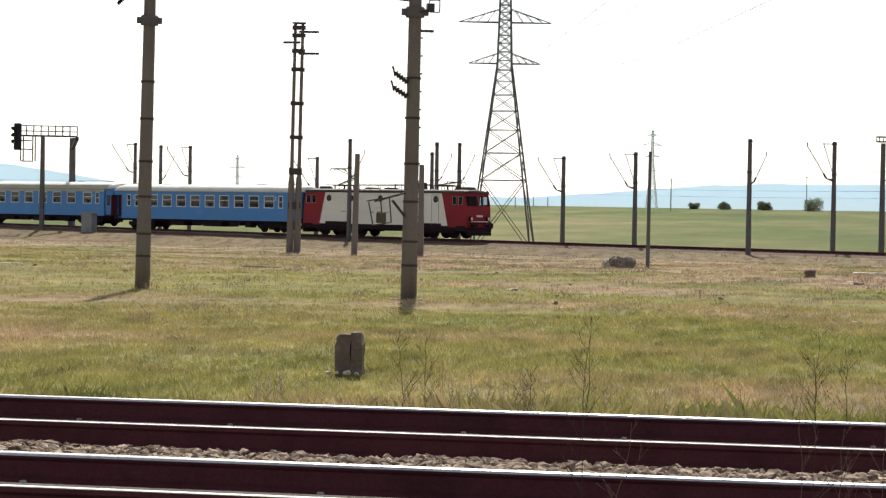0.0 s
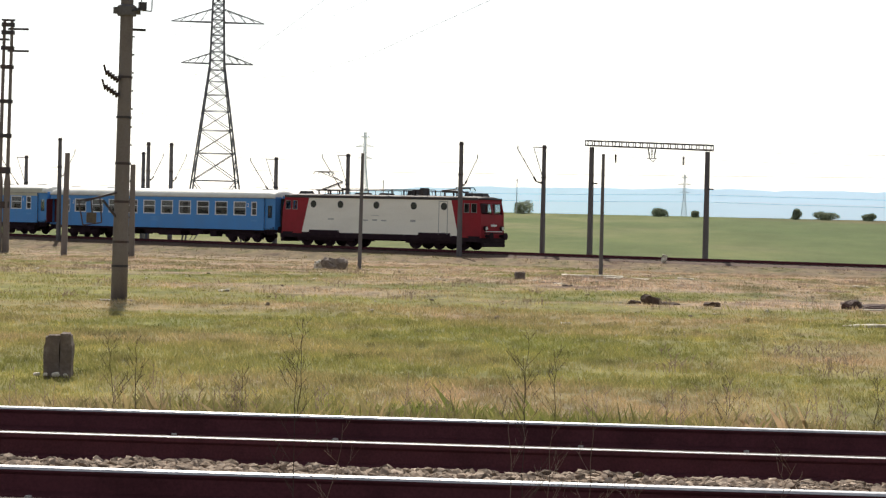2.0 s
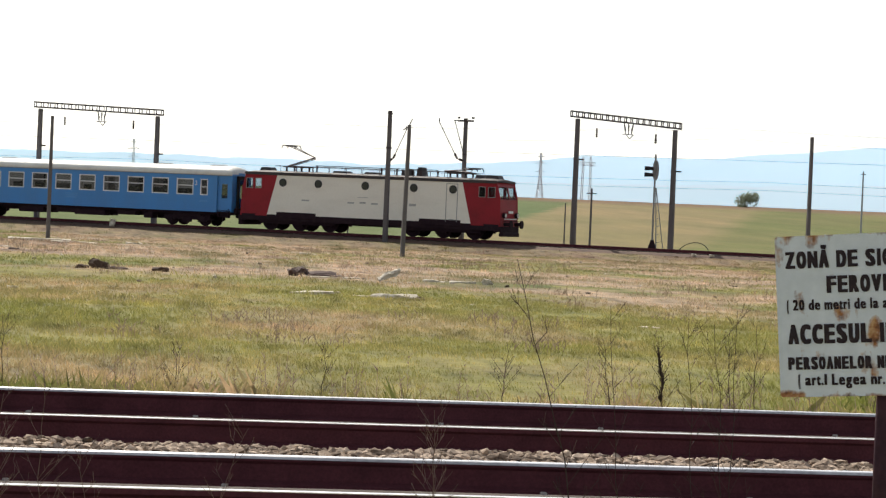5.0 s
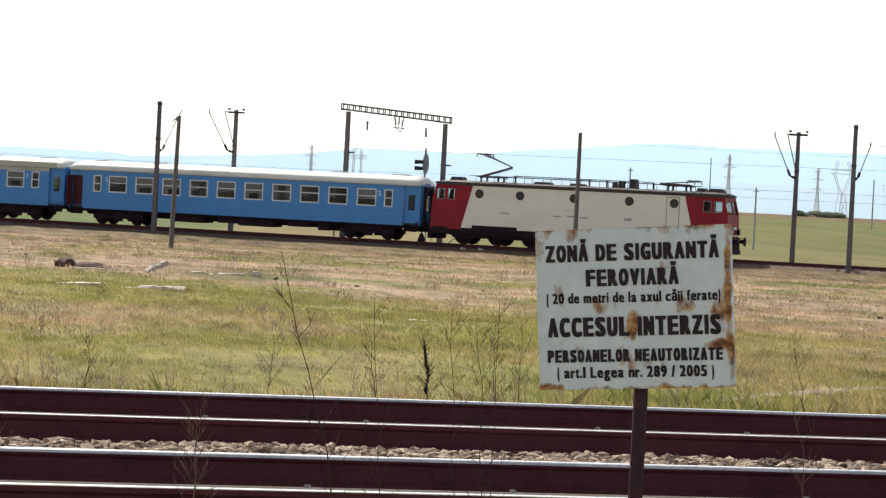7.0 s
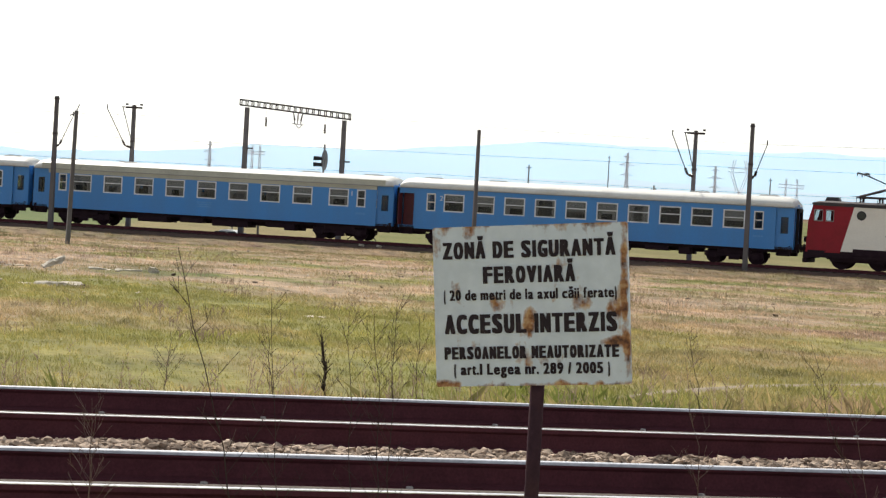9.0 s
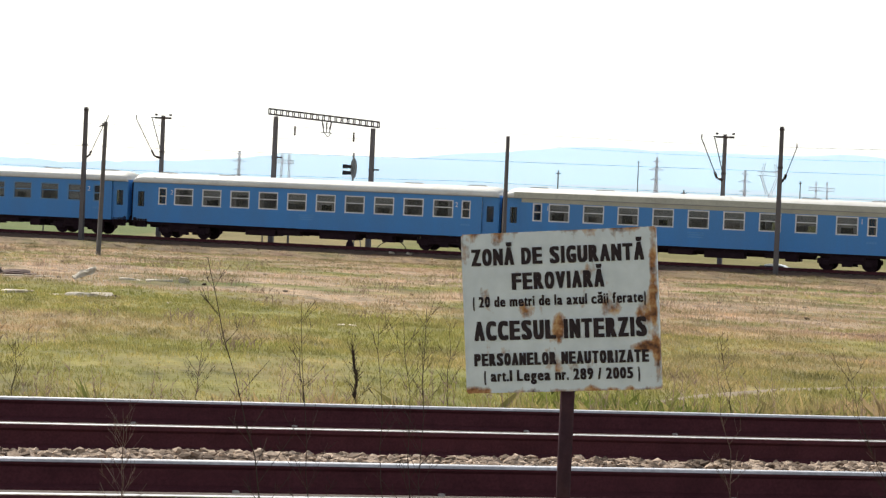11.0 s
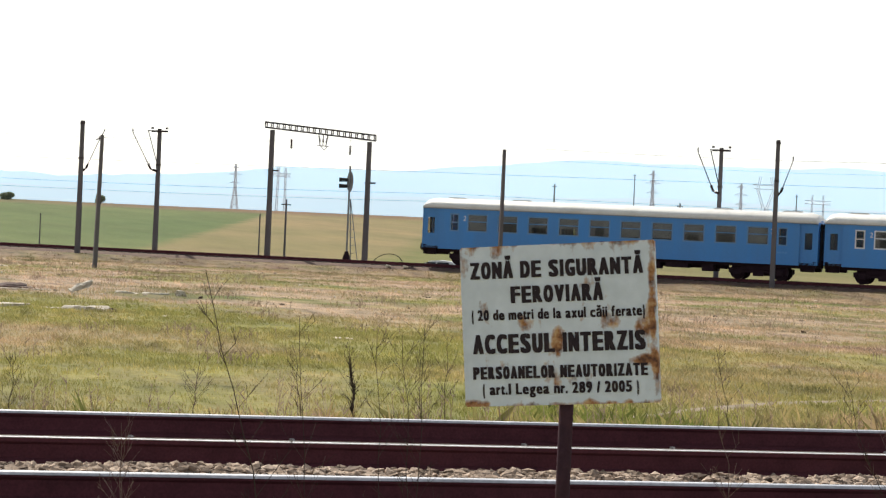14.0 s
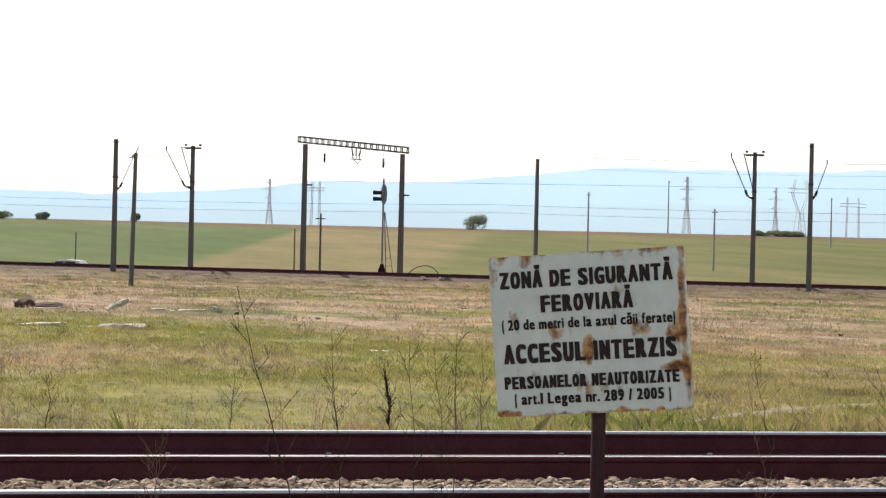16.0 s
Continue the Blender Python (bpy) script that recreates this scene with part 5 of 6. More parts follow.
    for s in (-1, 1):
        box(bm, -9.0, 9.0, s * (H + 0.02) - 0.025, s * (H + 0.02) + 0.025, ZR - 0.06, ZR + 0.13)
        box(bm, -7.0, 7.0, s * 1.1 - 0.02, s * 1.1 + 0.02, 4.22, 4.25)
        for i in range(12):
            box(bm, -6.6 + 1.2 * i - 0.015, -6.6 + 1.2 * i + 0.015, s * 1.1 - 0.015, s * 1.1 + 0.015, 3.7, 4.23)
    part("roof_rail", bm, STEEL_DARK, roof)
    for x, w, h in ((-8.1, 0.45, 0.20), (8.2, 0.5, 0.2), (3.1, 0.2, 0.55), (2.3, 0.1, 0.42), (1.9, 0.08, 0.35), (7.3, 0.3, 0.2), (-2.6, 0.6, 0.12), (-0.4, 0.5, 0.12)):
        bm = bmesh.new()
        taper_post(bm, w * 2, 0.9, w * 1.5, 0.7, 3.85, 3.92 + h)
        bmesh.ops.translate(bm, verts=bm.verts, vec=(x, 0, 0))
        part("roof_equipment", bm, STEEL_DARK, roof)
    for x in (2.6, 1.5, 4.4, -4.3, 0.4):
        insulator(roof, (x, -0.4, 3.9), (x, -0.4, 4.3), 0.09)
    bm = bmesh.new()
    bar(bm, (-4.4, -0.4, 4.32), (4.4, -0.4, 4.32), 0.05)
    part("roof_conductor", bm, STEEL_DARK, roof)
    for xc, up in ((-5.9, True), (5.9, False)):
        k = 1 if xc < 0 else -1
        for x in (xc - 0.55, xc + 0.55):
            for y in (-0.55, 0.55):
                insulator(roof, (x, y, 3.82), (x, y, 4.16), 0.10)
        bm = bmesh.new()
        for y in (-0.55, 0.55):
            bar(bm, (xc - 0.8, y, 4.2), (xc + 0.8, y, 4.2), 0.10)
        bar(bm, (xc - 0.7, -0.55, 4.2), (xc - 0.7, 0.55, 4.2), 0.1), bar(bm, (xc + 0.7, -0.55, 4.2), (xc + 0.7, 0.55, 4.2), 0.1)
        part("pantograph_base", bm, STEEL_DARK, roof)
        bm = bmesh.new()
        hinge = (xc - k * 0.7, 0, 4.25)
        knee = (xc + k * 1.25, 0, 4.85) if up else (xc + k * 1.2, 0, 4.30)
        head = (xc - k * 0.55, 0, 5.55) if up else (xc - k * 0.9, 0, 4.48)
        bar(bm, hinge, knee, 0.12, sides=6), bar(bm, (hinge[0], 0.2, 4.2), (knee[0], 0.1, knee[2] - 0.1), 0.04)
        bar(bm, (hinge[0], -0.55, 4.22), (hinge[0], 0.55, 4.22), 0.08)
        part("pantograph_lower_arm", bm, STEEL_DARK, roof)
        bm = bmesh.new()
        for y in (-0.35, 0.35):
            bar(bm, knee, (head[0], y, head[2]), 0.06, sides=6)
        part("pantograph_upper_arm", bm, STEEL_DARK, roof, "raised arm" if up else "folded arm")
        bm = bmesh.new()
        for dx in (-0.22, 0.22):
            bar(bm, (head[0] + dx, -0.75, head[2] + 0.05), (head[0] + dx, 0.75, head[2] + 0.05), 0.06)
            for s in (-1, 1):
                bar(bm, (head[0] + dx, s * 0.75, head[2] + 0.05), (head[0] + dx, s * 0.98, head[2] - 0.15), 0.05)
        bar(bm, (head[0] - 0.25, -0.35, head[2]), (head[0] + 0.25, -0.35, head[2]), 0.05), bar(bm, (head[0] - 0.25, 0.35, head[2]), (head[0] + 0.25, 0.35, head[2]), 0.05)
        part("pantograph_head", bm, STEEL_DARK, roof)
    # underframe
    bm = bmesh.new()
    prism(bm, [(-1.44, 0.62), (-1.45, Z0 + 0.01), (1.45, Z0 + 0.01), (1.44, 0.62)], -9.2, 9.2)
    box(bm, -1.55, 1.55, -1.25, 1.25, 0.52, 0.8, bevel=0.1)
    for x in (-5.15, 5.15):
        for s in (-1, 1):
            box(bm, x - 1.5, x + 1.5, s * 1.40 - 0.08, s * 1.40 + 0.08, 0.75, 1.25, bevel=0.06)
    part("underframe", bm, UNDER, th)
    for x in (-5.15, 5.15):
        bogie(th, x, (-2.17, 0.0, 2.17), 0.625, WHEEL_LOCO, 3.0)
        for s in (-1, 1):
            bm = bmesh.new()
            prism(bm, [(s * 1.16, 0.42), (s * 1.26, 0.42), (s * 1.26, 0.80), (s * 1.16, 0.80)], x - 2.75, x + 2.75)
            part("spring_beam", bm, UNDER, th)
    bm = bmesh.new()
    box(bm, -7.0, 7.0, -0.6, 0.6, 1.1, 3.3)
    part("machine_room", bm, INTERIOR, th)
    return th


LOCO = locomotive()
COACHES = [coach("blue passenger coach with pale windows and an open end door", "plain", 1),
           coach("blue passenger coach with a faded beige band below the roof", "beige", 2),
           coach("blue passenger coach with pale window frames", "plain", 3),
           coach("blue last passenger coach with blue window frames", "late", 4)]


# ---------- road and cars behind the far line ----------
v, f = ribbon([(6.6, -1.9), (7.0, -1.37), (13.6, -1.37), (14.0, -1.9)], -190, 190, 5)
tagged(new("road", raw_mesh("road", v, f, worn("grey asphalt", (0.06, 0.058, 0.056), (0.085, 0.08, 0.075), 0.9, big=0.3, fine=30))), "grey asphalt country road behind the far line", "road", kind="structure")
CAR_WHITE, TYRE, CAR_GLASS = plain("white car paint", (0.78, 0.78, 0.77), 0.25), plain("black tyre rubber", (0.02, 0.02, 0.02), 0.85), plain("dark car glass", (0.03, 0.035, 0.04), 0.06)


def car(label, hatch):
    th = thing("car", pose(0, 0, 0), label, "car", "cars on the road")
    L = 2.0
    low = [(-L, 0.35), (-L, 0.75), (-L + 0.08, 0.92), (-0.9, 0.95), (0.85, 0.93), (L - 0.2, 0.78), (L, 0.62), (L, 0.33)]
    cab = [(-1.75 if hatch else -1.35, 0.94), (-1.35 if hatch else -0.85, 1.38), (-0.4, 1.43), (0.15, 1.38), (0.95, 0.93)]
    for name, prof, half, mat in (("body", low, 0.82, CAR_WHITE), ("cabin", cab, 0.70, CAR_WHITE)):
        bm = bmesh.new()
        n = len(prof)
        a = [bm.verts.new((x, -half + 0.10 * (z > 1.2), z)) for x, z in prof]
        b = [bm.verts.new((x, half - 0.10 * (z > 1.2), z)) for x, z in prof]
        for i in range(n):
            j = (i + 1) % n
            bm.faces.new((a[i], a[j], b[j], b[i]))
        bm.faces.new(a[::-1]), bm.faces.new(b)
        bmesh.ops.bevel(bm, geom=bm.edges[:], offset=0.04, segments=2, affect="EDGES")
        body = part(name, bm, mat, th, smooth=False)
    for s in (-1, 1):
        for x0, x1 in ((-1.25, -0.35), (-0.28, 0.62)):
            bm = bmesh.new()
            vv = box(bm, x0, x1, s * 0.70 - 0.01, s * 0.70 + 0.01, 0.98, 1.30)
            for q in vv:
                if q.co.z > 1.2:
                    q.co.y -= s * 0.065
                    q.co.x = -0.9 + (q.co.x + 0.9) * 0.78 if q.co.x > 0 or q.co.x < -1 else q.co.x
            part("side_window", bm, CAR_GLASS, th)
        for x in (-1.22, 1.22):
            bm = bmesh.new()
            disc(bm, (x, s * 0.74, 0.30), 0.30, 0.19, "Y", 18)
            w = part("wheel", bm, TYRE, th)
            bm = bmesh.new()
            disc(bm, (x, s * 0.83, 0.30), 0.18, 0.03, "Y", 14)
            part("rim", bm, GALV, w)
        bm = bmesh.new()
        box(bm, L - 0.06, L + 0.01, s * 0.62 - 0.14, s * 0.62 + 0.14, 0.58, 0.72, bevel=0.02)
        part("headlight", bm, LENS, th)
        bm = bmesh.new()
        box(bm, -L - 0.01, -L + 0.06, s * 0.68 - 0.08, s * 0.68 + 0.08, 0.6, 0.85, bevel=0.02)
        part("tail_light", bm, plain("red tail light", (0.4, 0.02, 0.02), 0.2), th)
    bm = bmesh.new()
    vv = box(bm, 0, 0.02, -0.6, 0.6, 0, 0.5, pose(0.93, 0, 0.96, 0, -58, 0))
    part("windscreen", bm, CAR_GLASS, th)
    return th


CAR_RIGHT, CAR_LEFT = car("small white saloon car on the country road", False), car("small white hatchback car on the country road", True)


# ---------- bushes on the crest of the fields ----------
def leaf_material(name, a, b):
    m, nt, bs = nodes_of(name, 0.8, 0, 0.2)
    geo = nt.nodes.new("ShaderNodeNewGeometry")
    c = ramp(nt, geo.outputs["Random Per Island"], [(0, a), (1, b)])
    nt.links.new(c, bs.inputs["Base Color"])
    mix, tr = nt.nodes.new("ShaderNodeMixShader"), nt.nodes.new("ShaderNodeBsdfTranslucent")
    nt.links.new(c, tr.inputs[0])
    mix.inputs[0].default_value = 0.35
    nt.links.new(bs.outputs[0], mix.inputs[1])
    nt.links.new(tr.outputs[0], mix.inputs[2])
    nt.links.new(mix.outputs[0], nt.nodes["Material Output"].inputs[0])
    return m


# Leaf greens lightened: the haze over the far bushes is in the colour.
LEAF = leaf_material("hazed bush leaves", (0.19, 0.225, 0.145), (0.29, 0.325, 0.22))
BARK = worn("grey bark", (0.12, 0.09, 0.07), (0.07, 0.05, 0.04), 0.95)


def bush(az, top, width, seed, d=505, leaves=2600):
    rng = np.random.default_rng(seed)
    x, y = spot(az, d)
    z0 = ground_z(x, y) - 0.05
    h = max(1.2, EYE + (top + 0.0005) * d - z0)
    th = thing("bush", pose(x, y, z0), "round leafy green bush at the edge of the field", "bush", "bushes on the field edge")
    bm = bmesh.new()
    for k in range(7):
        a = 6.28 * k / 7
        bar(bm, (0.15 * math.cos(a), 0.15 * math.sin(a), 0), (width * 0.34 * math.cos(a), width * 0.34 * math.sin(a), h * rng.uniform(0.55, 0.85)), 0.07)
    part("trunk", bm, BARK, th)
    lumps = [(rng.uniform(-0.34, 0.34) * width, rng.uniform(-0.34, 0.34) * width, h * rng.uniform(0.05, 0.74), rng.uniform(0.2, 0.3)) for _ in range(14)]
    verts, faces = [], []
    for i in range(leaves):
        cx, cy, cz, r = lumps[rng.integers(len(lumps))]
        p = rng.normal(0, 1, 3)
        p = p / np.linalg.norm(p) * rng.uniform(0.5, 1.05)
        c = np.array([cx + p[0] * r * width, cy + p[1] * r * width, cz + p[2] * r * h * 1.2])
        u, w = rng.normal(0, 1, 3), rng.normal(0, 1, 3)
        s = rng.uniform(0.07, 0.17)
        k = len(verts)
        verts += [tuple(c + u * s * 0.6), tuple(c + w * s * 0.6), tuple(c - u * s * 0.6), tuple(c - w * s * 0.6)]
        faces.append((k, k + 1, k + 2, k + 3))
    ob = new("crown", raw_mesh("crown", verts, faces, LEAF))
    ob.parent = th
    return th


for i, (az, el, w) in enumerate(((-3.25, 0.0068, 1.9), (-3.92, 0.0058, 5.0), (-4.88, 0.0056, 2.8), (-6.98, 0.0062, 1.9), (5.02, 0.0054, 2.4), (4.09, 0.0057, 2.8), (3.02, 0.0076, 4.8), (-0.14, 0.0062, 3.3), (-0.97, 0.0055, 1.9), (5.70, 0.0050, 2.0), (-14.75, 0.0088, 5.0), (-21.3, 0.0044, 3.4), (-21.7, 0.0041, 4.4), (-22.1, 0.0042, 3.8))):
    bush(az, el, w, i)


# ---------- concrete stump, debris and soil heaps in the meadow ----------
def lump(name, x, y, sx, sy, sz, turn, mat, label, category, seed, tilt=0.0, rough=0.12, group="", roll=0.0, sink=0.04):
    """A rough block: a bevelled box, cut finer and worn by noise."""
    bm = bmesh.new()
    box(bm, -sx / 2, sx / 2, -sy / 2, sy / 2, 0, sz)
    bmesh.ops.subdivide_edges(bm, edges=bm.edges[:], cuts=6, use_grid_fill=True)
    m = min(sx, sy, sz)
    for v in bm.verts:
        n = noise.noise_vector(v.co * (1.6 / max(sx, 0.3)) + Vector((seed * 7.3, seed, 0))) + 0.6 * noise.noise_vector(v.co * (6 / max(sx, 0.3)) + Vector((seed * 3.1, seed, 9)))
        k = Vector((v.co.x / sx * 2, v.co.y / sy * 2, v.co.z / sz * 2 - 1))
        corner = max(0, abs(k.x) + abs(k.y) + abs(k.z) - 2.0)
        v.co += n * (m * rough * 2)
        v.co.x -= k.x * corner * m * rough * 1.5
        v.co.z -= max(0, k.z) * corner * m * rough * 1.5
    ob = part(name, bm, mat)
    ob.matrix_basis = pose(x, y, ground_z(x, y) - sink, roll, tilt, turn)
    return tagged(ob, label, category, group)


PALE_STONE = worn("bleached concrete", (0.70, 0.64, 0.54), (0.36, 0.31, 0.23), 0.95, big=5, fine=20, amount=(0.42, 0.62), relief=0.5)
PALE_WOOD = worn("bleached timber", (0.62, 0.56, 0.47), (0.38, 0.33, 0.27), 0.9, big=4, fine=30, relief=0.4, stretch=(0.3, 2, 2))
DARK_WOOD = worn("rotten dark timber", (0.105, 0.070, 0.062), (0.17, 0.125, 0.105), 0.95, big=4, fine=30, relief=0.5, stretch=(0.4, 2, 2))
SOIL = worn("dark bare soil", (0.085, 0.055, 0.042), (0.15, 0.10, 0.075), 1.0, big=4, fine=25, relief=0.6)
BROWN_STONE = worn("lichened grey concrete", (0.26, 0.215, 0.18), (0.15, 0.12, 0.10), 0.95, big=3, fine=25, relief=0.4)
STUMP = worn("cracked brown concrete", (0.13, 0.10, 0.085), (0.24, 0.19, 0.165), 0.95, big=5, fine=30, relief=0.5)

th = thing("concrete_stump", pose(-6.84, 28.39, ground_z(-6.84, 28.39) - 0.03, 0, 0.5, 8), "cracked weathered brown concrete stump in the grass", "stump")
for x0, x1, h, seed in ((-0.165, 0.012, 0.545, 3), (0.016, 0.155, 0.565, 5)):
    bm = bmesh.new()
    box(bm, x0, x1, -0.14, 0.14, 0, h)
    bmesh.ops.subdivide_edges(bm, edges=bm.edges[:], cuts=7, use_grid_fill=True)
    for v in bm.verts:
        v.co += noise.noise_vector(v.co * 6 + Vector((seed, 0, 0))) * 0.014
        if v.co.z > h - 0.12 and (v.co.x < -0.13 or v.co.x > 0.12):
            v.co.x *= 0.9
            v.co.z -= 0.018
    part("block", bm, STUMP, th)
for i, (dx, dy, s) in enumerate(((-0.20, -0.25, 0.05), (0.03, -0.27, 0.06), (0.13, -0.22, 0.045), (-0.08, -0.3, 0.04))):
    lump("stone", -6.84 + dx, 28.39 + dy, s * 1.4, s, s * 0.8, i * 40, PALE_STONE, "small pale stone at the foot of the stump", "stone", i, group="stones by the stump", rough=0.2, sink=-0.05)

G = "debris in the meadow"
lump("timber_block", 6.05, 70.73, 1.25, 0.5, 0.20, -6, DARK_WOOD, "rotten dark timber lying in the grass", "timber", 1, 2, 0.2, G)
lump("timber_block", 5.62, 70.6, 0.45, 0.45, 0.27, 15, DARK_WOOD, "heap of rotten dark timber", "timber", 2, 0, 0.25, G)
lump("timber_block", 6.25, 70.35, 1.15, 0.3, 0.13, -2, DARK_WOOD, "rotten dark timber beam lying in the grass", "timber", 37, -1, 0.15, G)
lump("plank", 6.5, 70.0, 1.6, 0.22, 0.08, -3, PALE_WOOD, "bleached timber plank in the grass", "timber", 3, 0, 0.12, G)
lump("concrete_fragment", 8.02, 68.81, 0.66, 0.25, 0.13, 8, PALE_STONE, "bleached broken concrete post lying tilted", "concrete", 4, -22, 0.30, G, sink=-0.12)
lump("plank", 9.55, 70.9, 0.65, 0.2, 0.09, -4, PALE_WOOD, "bleached broken timber in the grass", "timber", 5, 3, 0.15, G)
lump("plank", 10.35, 70.78, 0.8, 0.2, 0.09, 3, PALE_WOOD, "bleached broken timber in the grass", "timber", 6, -2, 0.15, G)
lump("concrete_fragment", 10.88, 69.63, 0.2, 0.2, 0.2, 20, PALE_STONE, "small bleached concrete lump", "concrete", 7, 10, 0.2, G)
lump("concrete_slab", 6.35, 54.0, 1.1, 0.45, 0.12, 4, PALE_STONE, "bleached broken concrete slab in the grass", "concrete", 8, -3, 0.36, G, sink=0.0)
lump("concrete_slab", 5.75, 54.3, 0.6, 0.3, 0.07, -10, PALE_STONE, "bleached broken concrete slab in the grass", "concrete", 9, 2, 0.16, G)
lump("timber_block", 6.98, 54.0, 0.25, 0.2, 0.12, 0, DARK_WOOD, "dark rotten timber end", "timber", 10, 0, 0.2, G)
lump("concrete_slab", 4.55, 53.6, 0.95, 0.4, 0.06, 5, PALE_STONE, "bleached flat slab sunk in green grass", "concrete", 11, -2, 0.2, G, sink=0.0)
lump("plank", 9.24, 110.9, 0.85, 0.14, 0.10, -12, PALE_WOOD, "bleached stick below the bank", "timber", 12, 6, 0.1, G)
lump("concrete_slab", -2.9, 120.0, 3.0, 0.8, 0.16, 2, PALE_STONE, "long bleached concrete slab at the foot of a post", "concrete", 13, 0, 0.15, G)
lump("concrete_slab", -1.2, 117.5, 2.2, 0.8, 0.14, -5, PALE_STONE, "broken pale concrete slab at the foot of a post", "concrete", 14, 1, 0.15, G)
lump("concrete_slab", 1.6, 119.5, 0.8, 0.4, 0.12, -5, PALE_STONE, "small pale concrete slab in dry grass", "concrete", 15, 1, 0.15, G)
lump("concrete_block", -5.84, 109.9, 0.45, 0.4, 0.38, 10, STUMP, "dark concrete block in dry grass", "concrete", 16, 3, 0.08, G)
for i, (x, y, s) in enumerate(((-4.9, 105.5, 0.7), (-4.2, 101.4, 0.9), (-3.6, 98.5, 0.5), (-3.17, 94.5, 0.6))):
    lump("concrete_slab", x, y, s, s * 0.5, 0.10, i * 25, PALE_STONE if i % 2 == 0 else STUMP, "broken concrete fragment in dry grass", "concrete", 17 + i, 2, 0.18, G)
for i, (x, y, s, h) in enumerate(((0.03, 69.6, 0.55, 0.24), (-0.5, 69.9, 0.3, 0.12), (0.5, 69.3, 0.5, 0.10), (1.66, 68.9, 0.5, 0.14))):
    lump("molehill", x, y, s, s * 0.8, h, i * 30, SOIL, "small dark molehill of bare soil", "molehill", 25 + i, 0, 0.28, G)
lump("concrete_block", -15.6, 122.3, 1.05, 0.8, 0.60, 5, BROWN_STONE, "grey broken concrete block under the bank", "concrete", 30, 3, 0.2, G)
lump("concrete_fragment", -16.5, 122.9, 0.7, 0.4, 0.35, 30, PALE_STONE, "pale concrete fragment under the bank", "concrete", 31, 12, 0.2, G)
lump("concrete_fragment", -12.6, 72.7, 0.3, 0.2, 0.12, 10, PALE_STONE, "small white stone in the grass", "stone", 32, 0, 0.2, G)
lump("concrete_fragment", -1.78, 52.05, 0.22, 0.15, 0.08, 10, PALE_STONE, "small white stone in the grass", "stone", 33, 0, 0.2, G)
lump("concrete_slab", 9.46, 42.25, 0.38, 0.25, 0.07, 10, PALE_STONE, "flat pale stone in the grass", "stone", 34, 0, 0.2, G)
lump("plank", -28.0, 100.3, 1.6, 0.2, 0.10, 4, DARK_WOOD, "dark timber lying in dry grass", "timber", 35, 1, 0.2, G)
lump("plank", -36.4, 93.4, 0.9, 0.2, 0.10, 4, PALE_WOOD, "bleached timber lying in dry grass", "timber", 36, 1, 0.2, G)
for s, off in ((2.1, -2.0), (43.3, -2.0), (44.4, -1.9)):
    p = on_line(s, off)
    ob = lump("marker_stone", p.translation.x, p.translation.y, 0.32, 0.2, 0.5 if s < 5 else 0.12, -20, PALE_STONE, "white painted marker stone beside the rail", "marker stone", 60, 12, 0.08, "marker stones")
    ob.location.z = rail_z(p.translation.x) - 0.30
# bent cable hoop by the second gantry
x, y = beside(-13.75, 3.0)
bm = bmesh.new()
last = None
for i in range(13):
    t = math.pi * i / 12
    p = Vector((1.0 * -math.cos(t) - 0.4, 0, 0.8 * math.sin(t) * (1 - 0.15 * math.cos(t))))
    if last:
        bar(bm, last, p, 0.045)
    last = p
ob = part("bent_cable", bm, RUBBER)
ob.matrix_basis = pose(x, y, ground_z(x, y) + 0.02, 0, 0, -20)
tagged(ob, "thick black cable bent in a hoop beside the line", "cable")


# ---------- trodden path ----------
bm = bmesh.new()
rows = []
for i in range(30):
    x = 6.0 + 0.85 * i
    y = 22.6 + (x - 6.0) * 0.86 + 0.5 * math.sin(x * 0.7)
    w = 0.24 + 0.07 * math.sin(i * 1.3) + 0.05 * math.sin(i * 2.9)
    rows.append([bm.verts.new((x - w * 0.3, y + k * w, ground_z(x - w * 0.3, y + k * w) + (0.012 if abs(k) < 0.9 else -0.01))) for k in (-1, -0.3, 0.4, 1)])
for a, b in zip(rows, rows[1:]):
    for i in range(3):
        bm.faces.new((a[i], a[i + 1], b[i + 1], b[i]))
tagged(part("path", bm, worn("pale dry dirt", (0.25, 0.20, 0.14), (0.17, 0.15, 0.08), 1.0, big=2, fine=20, relief=0.5)), "pale trodden dirt path through the grass", "path", kind="structure")


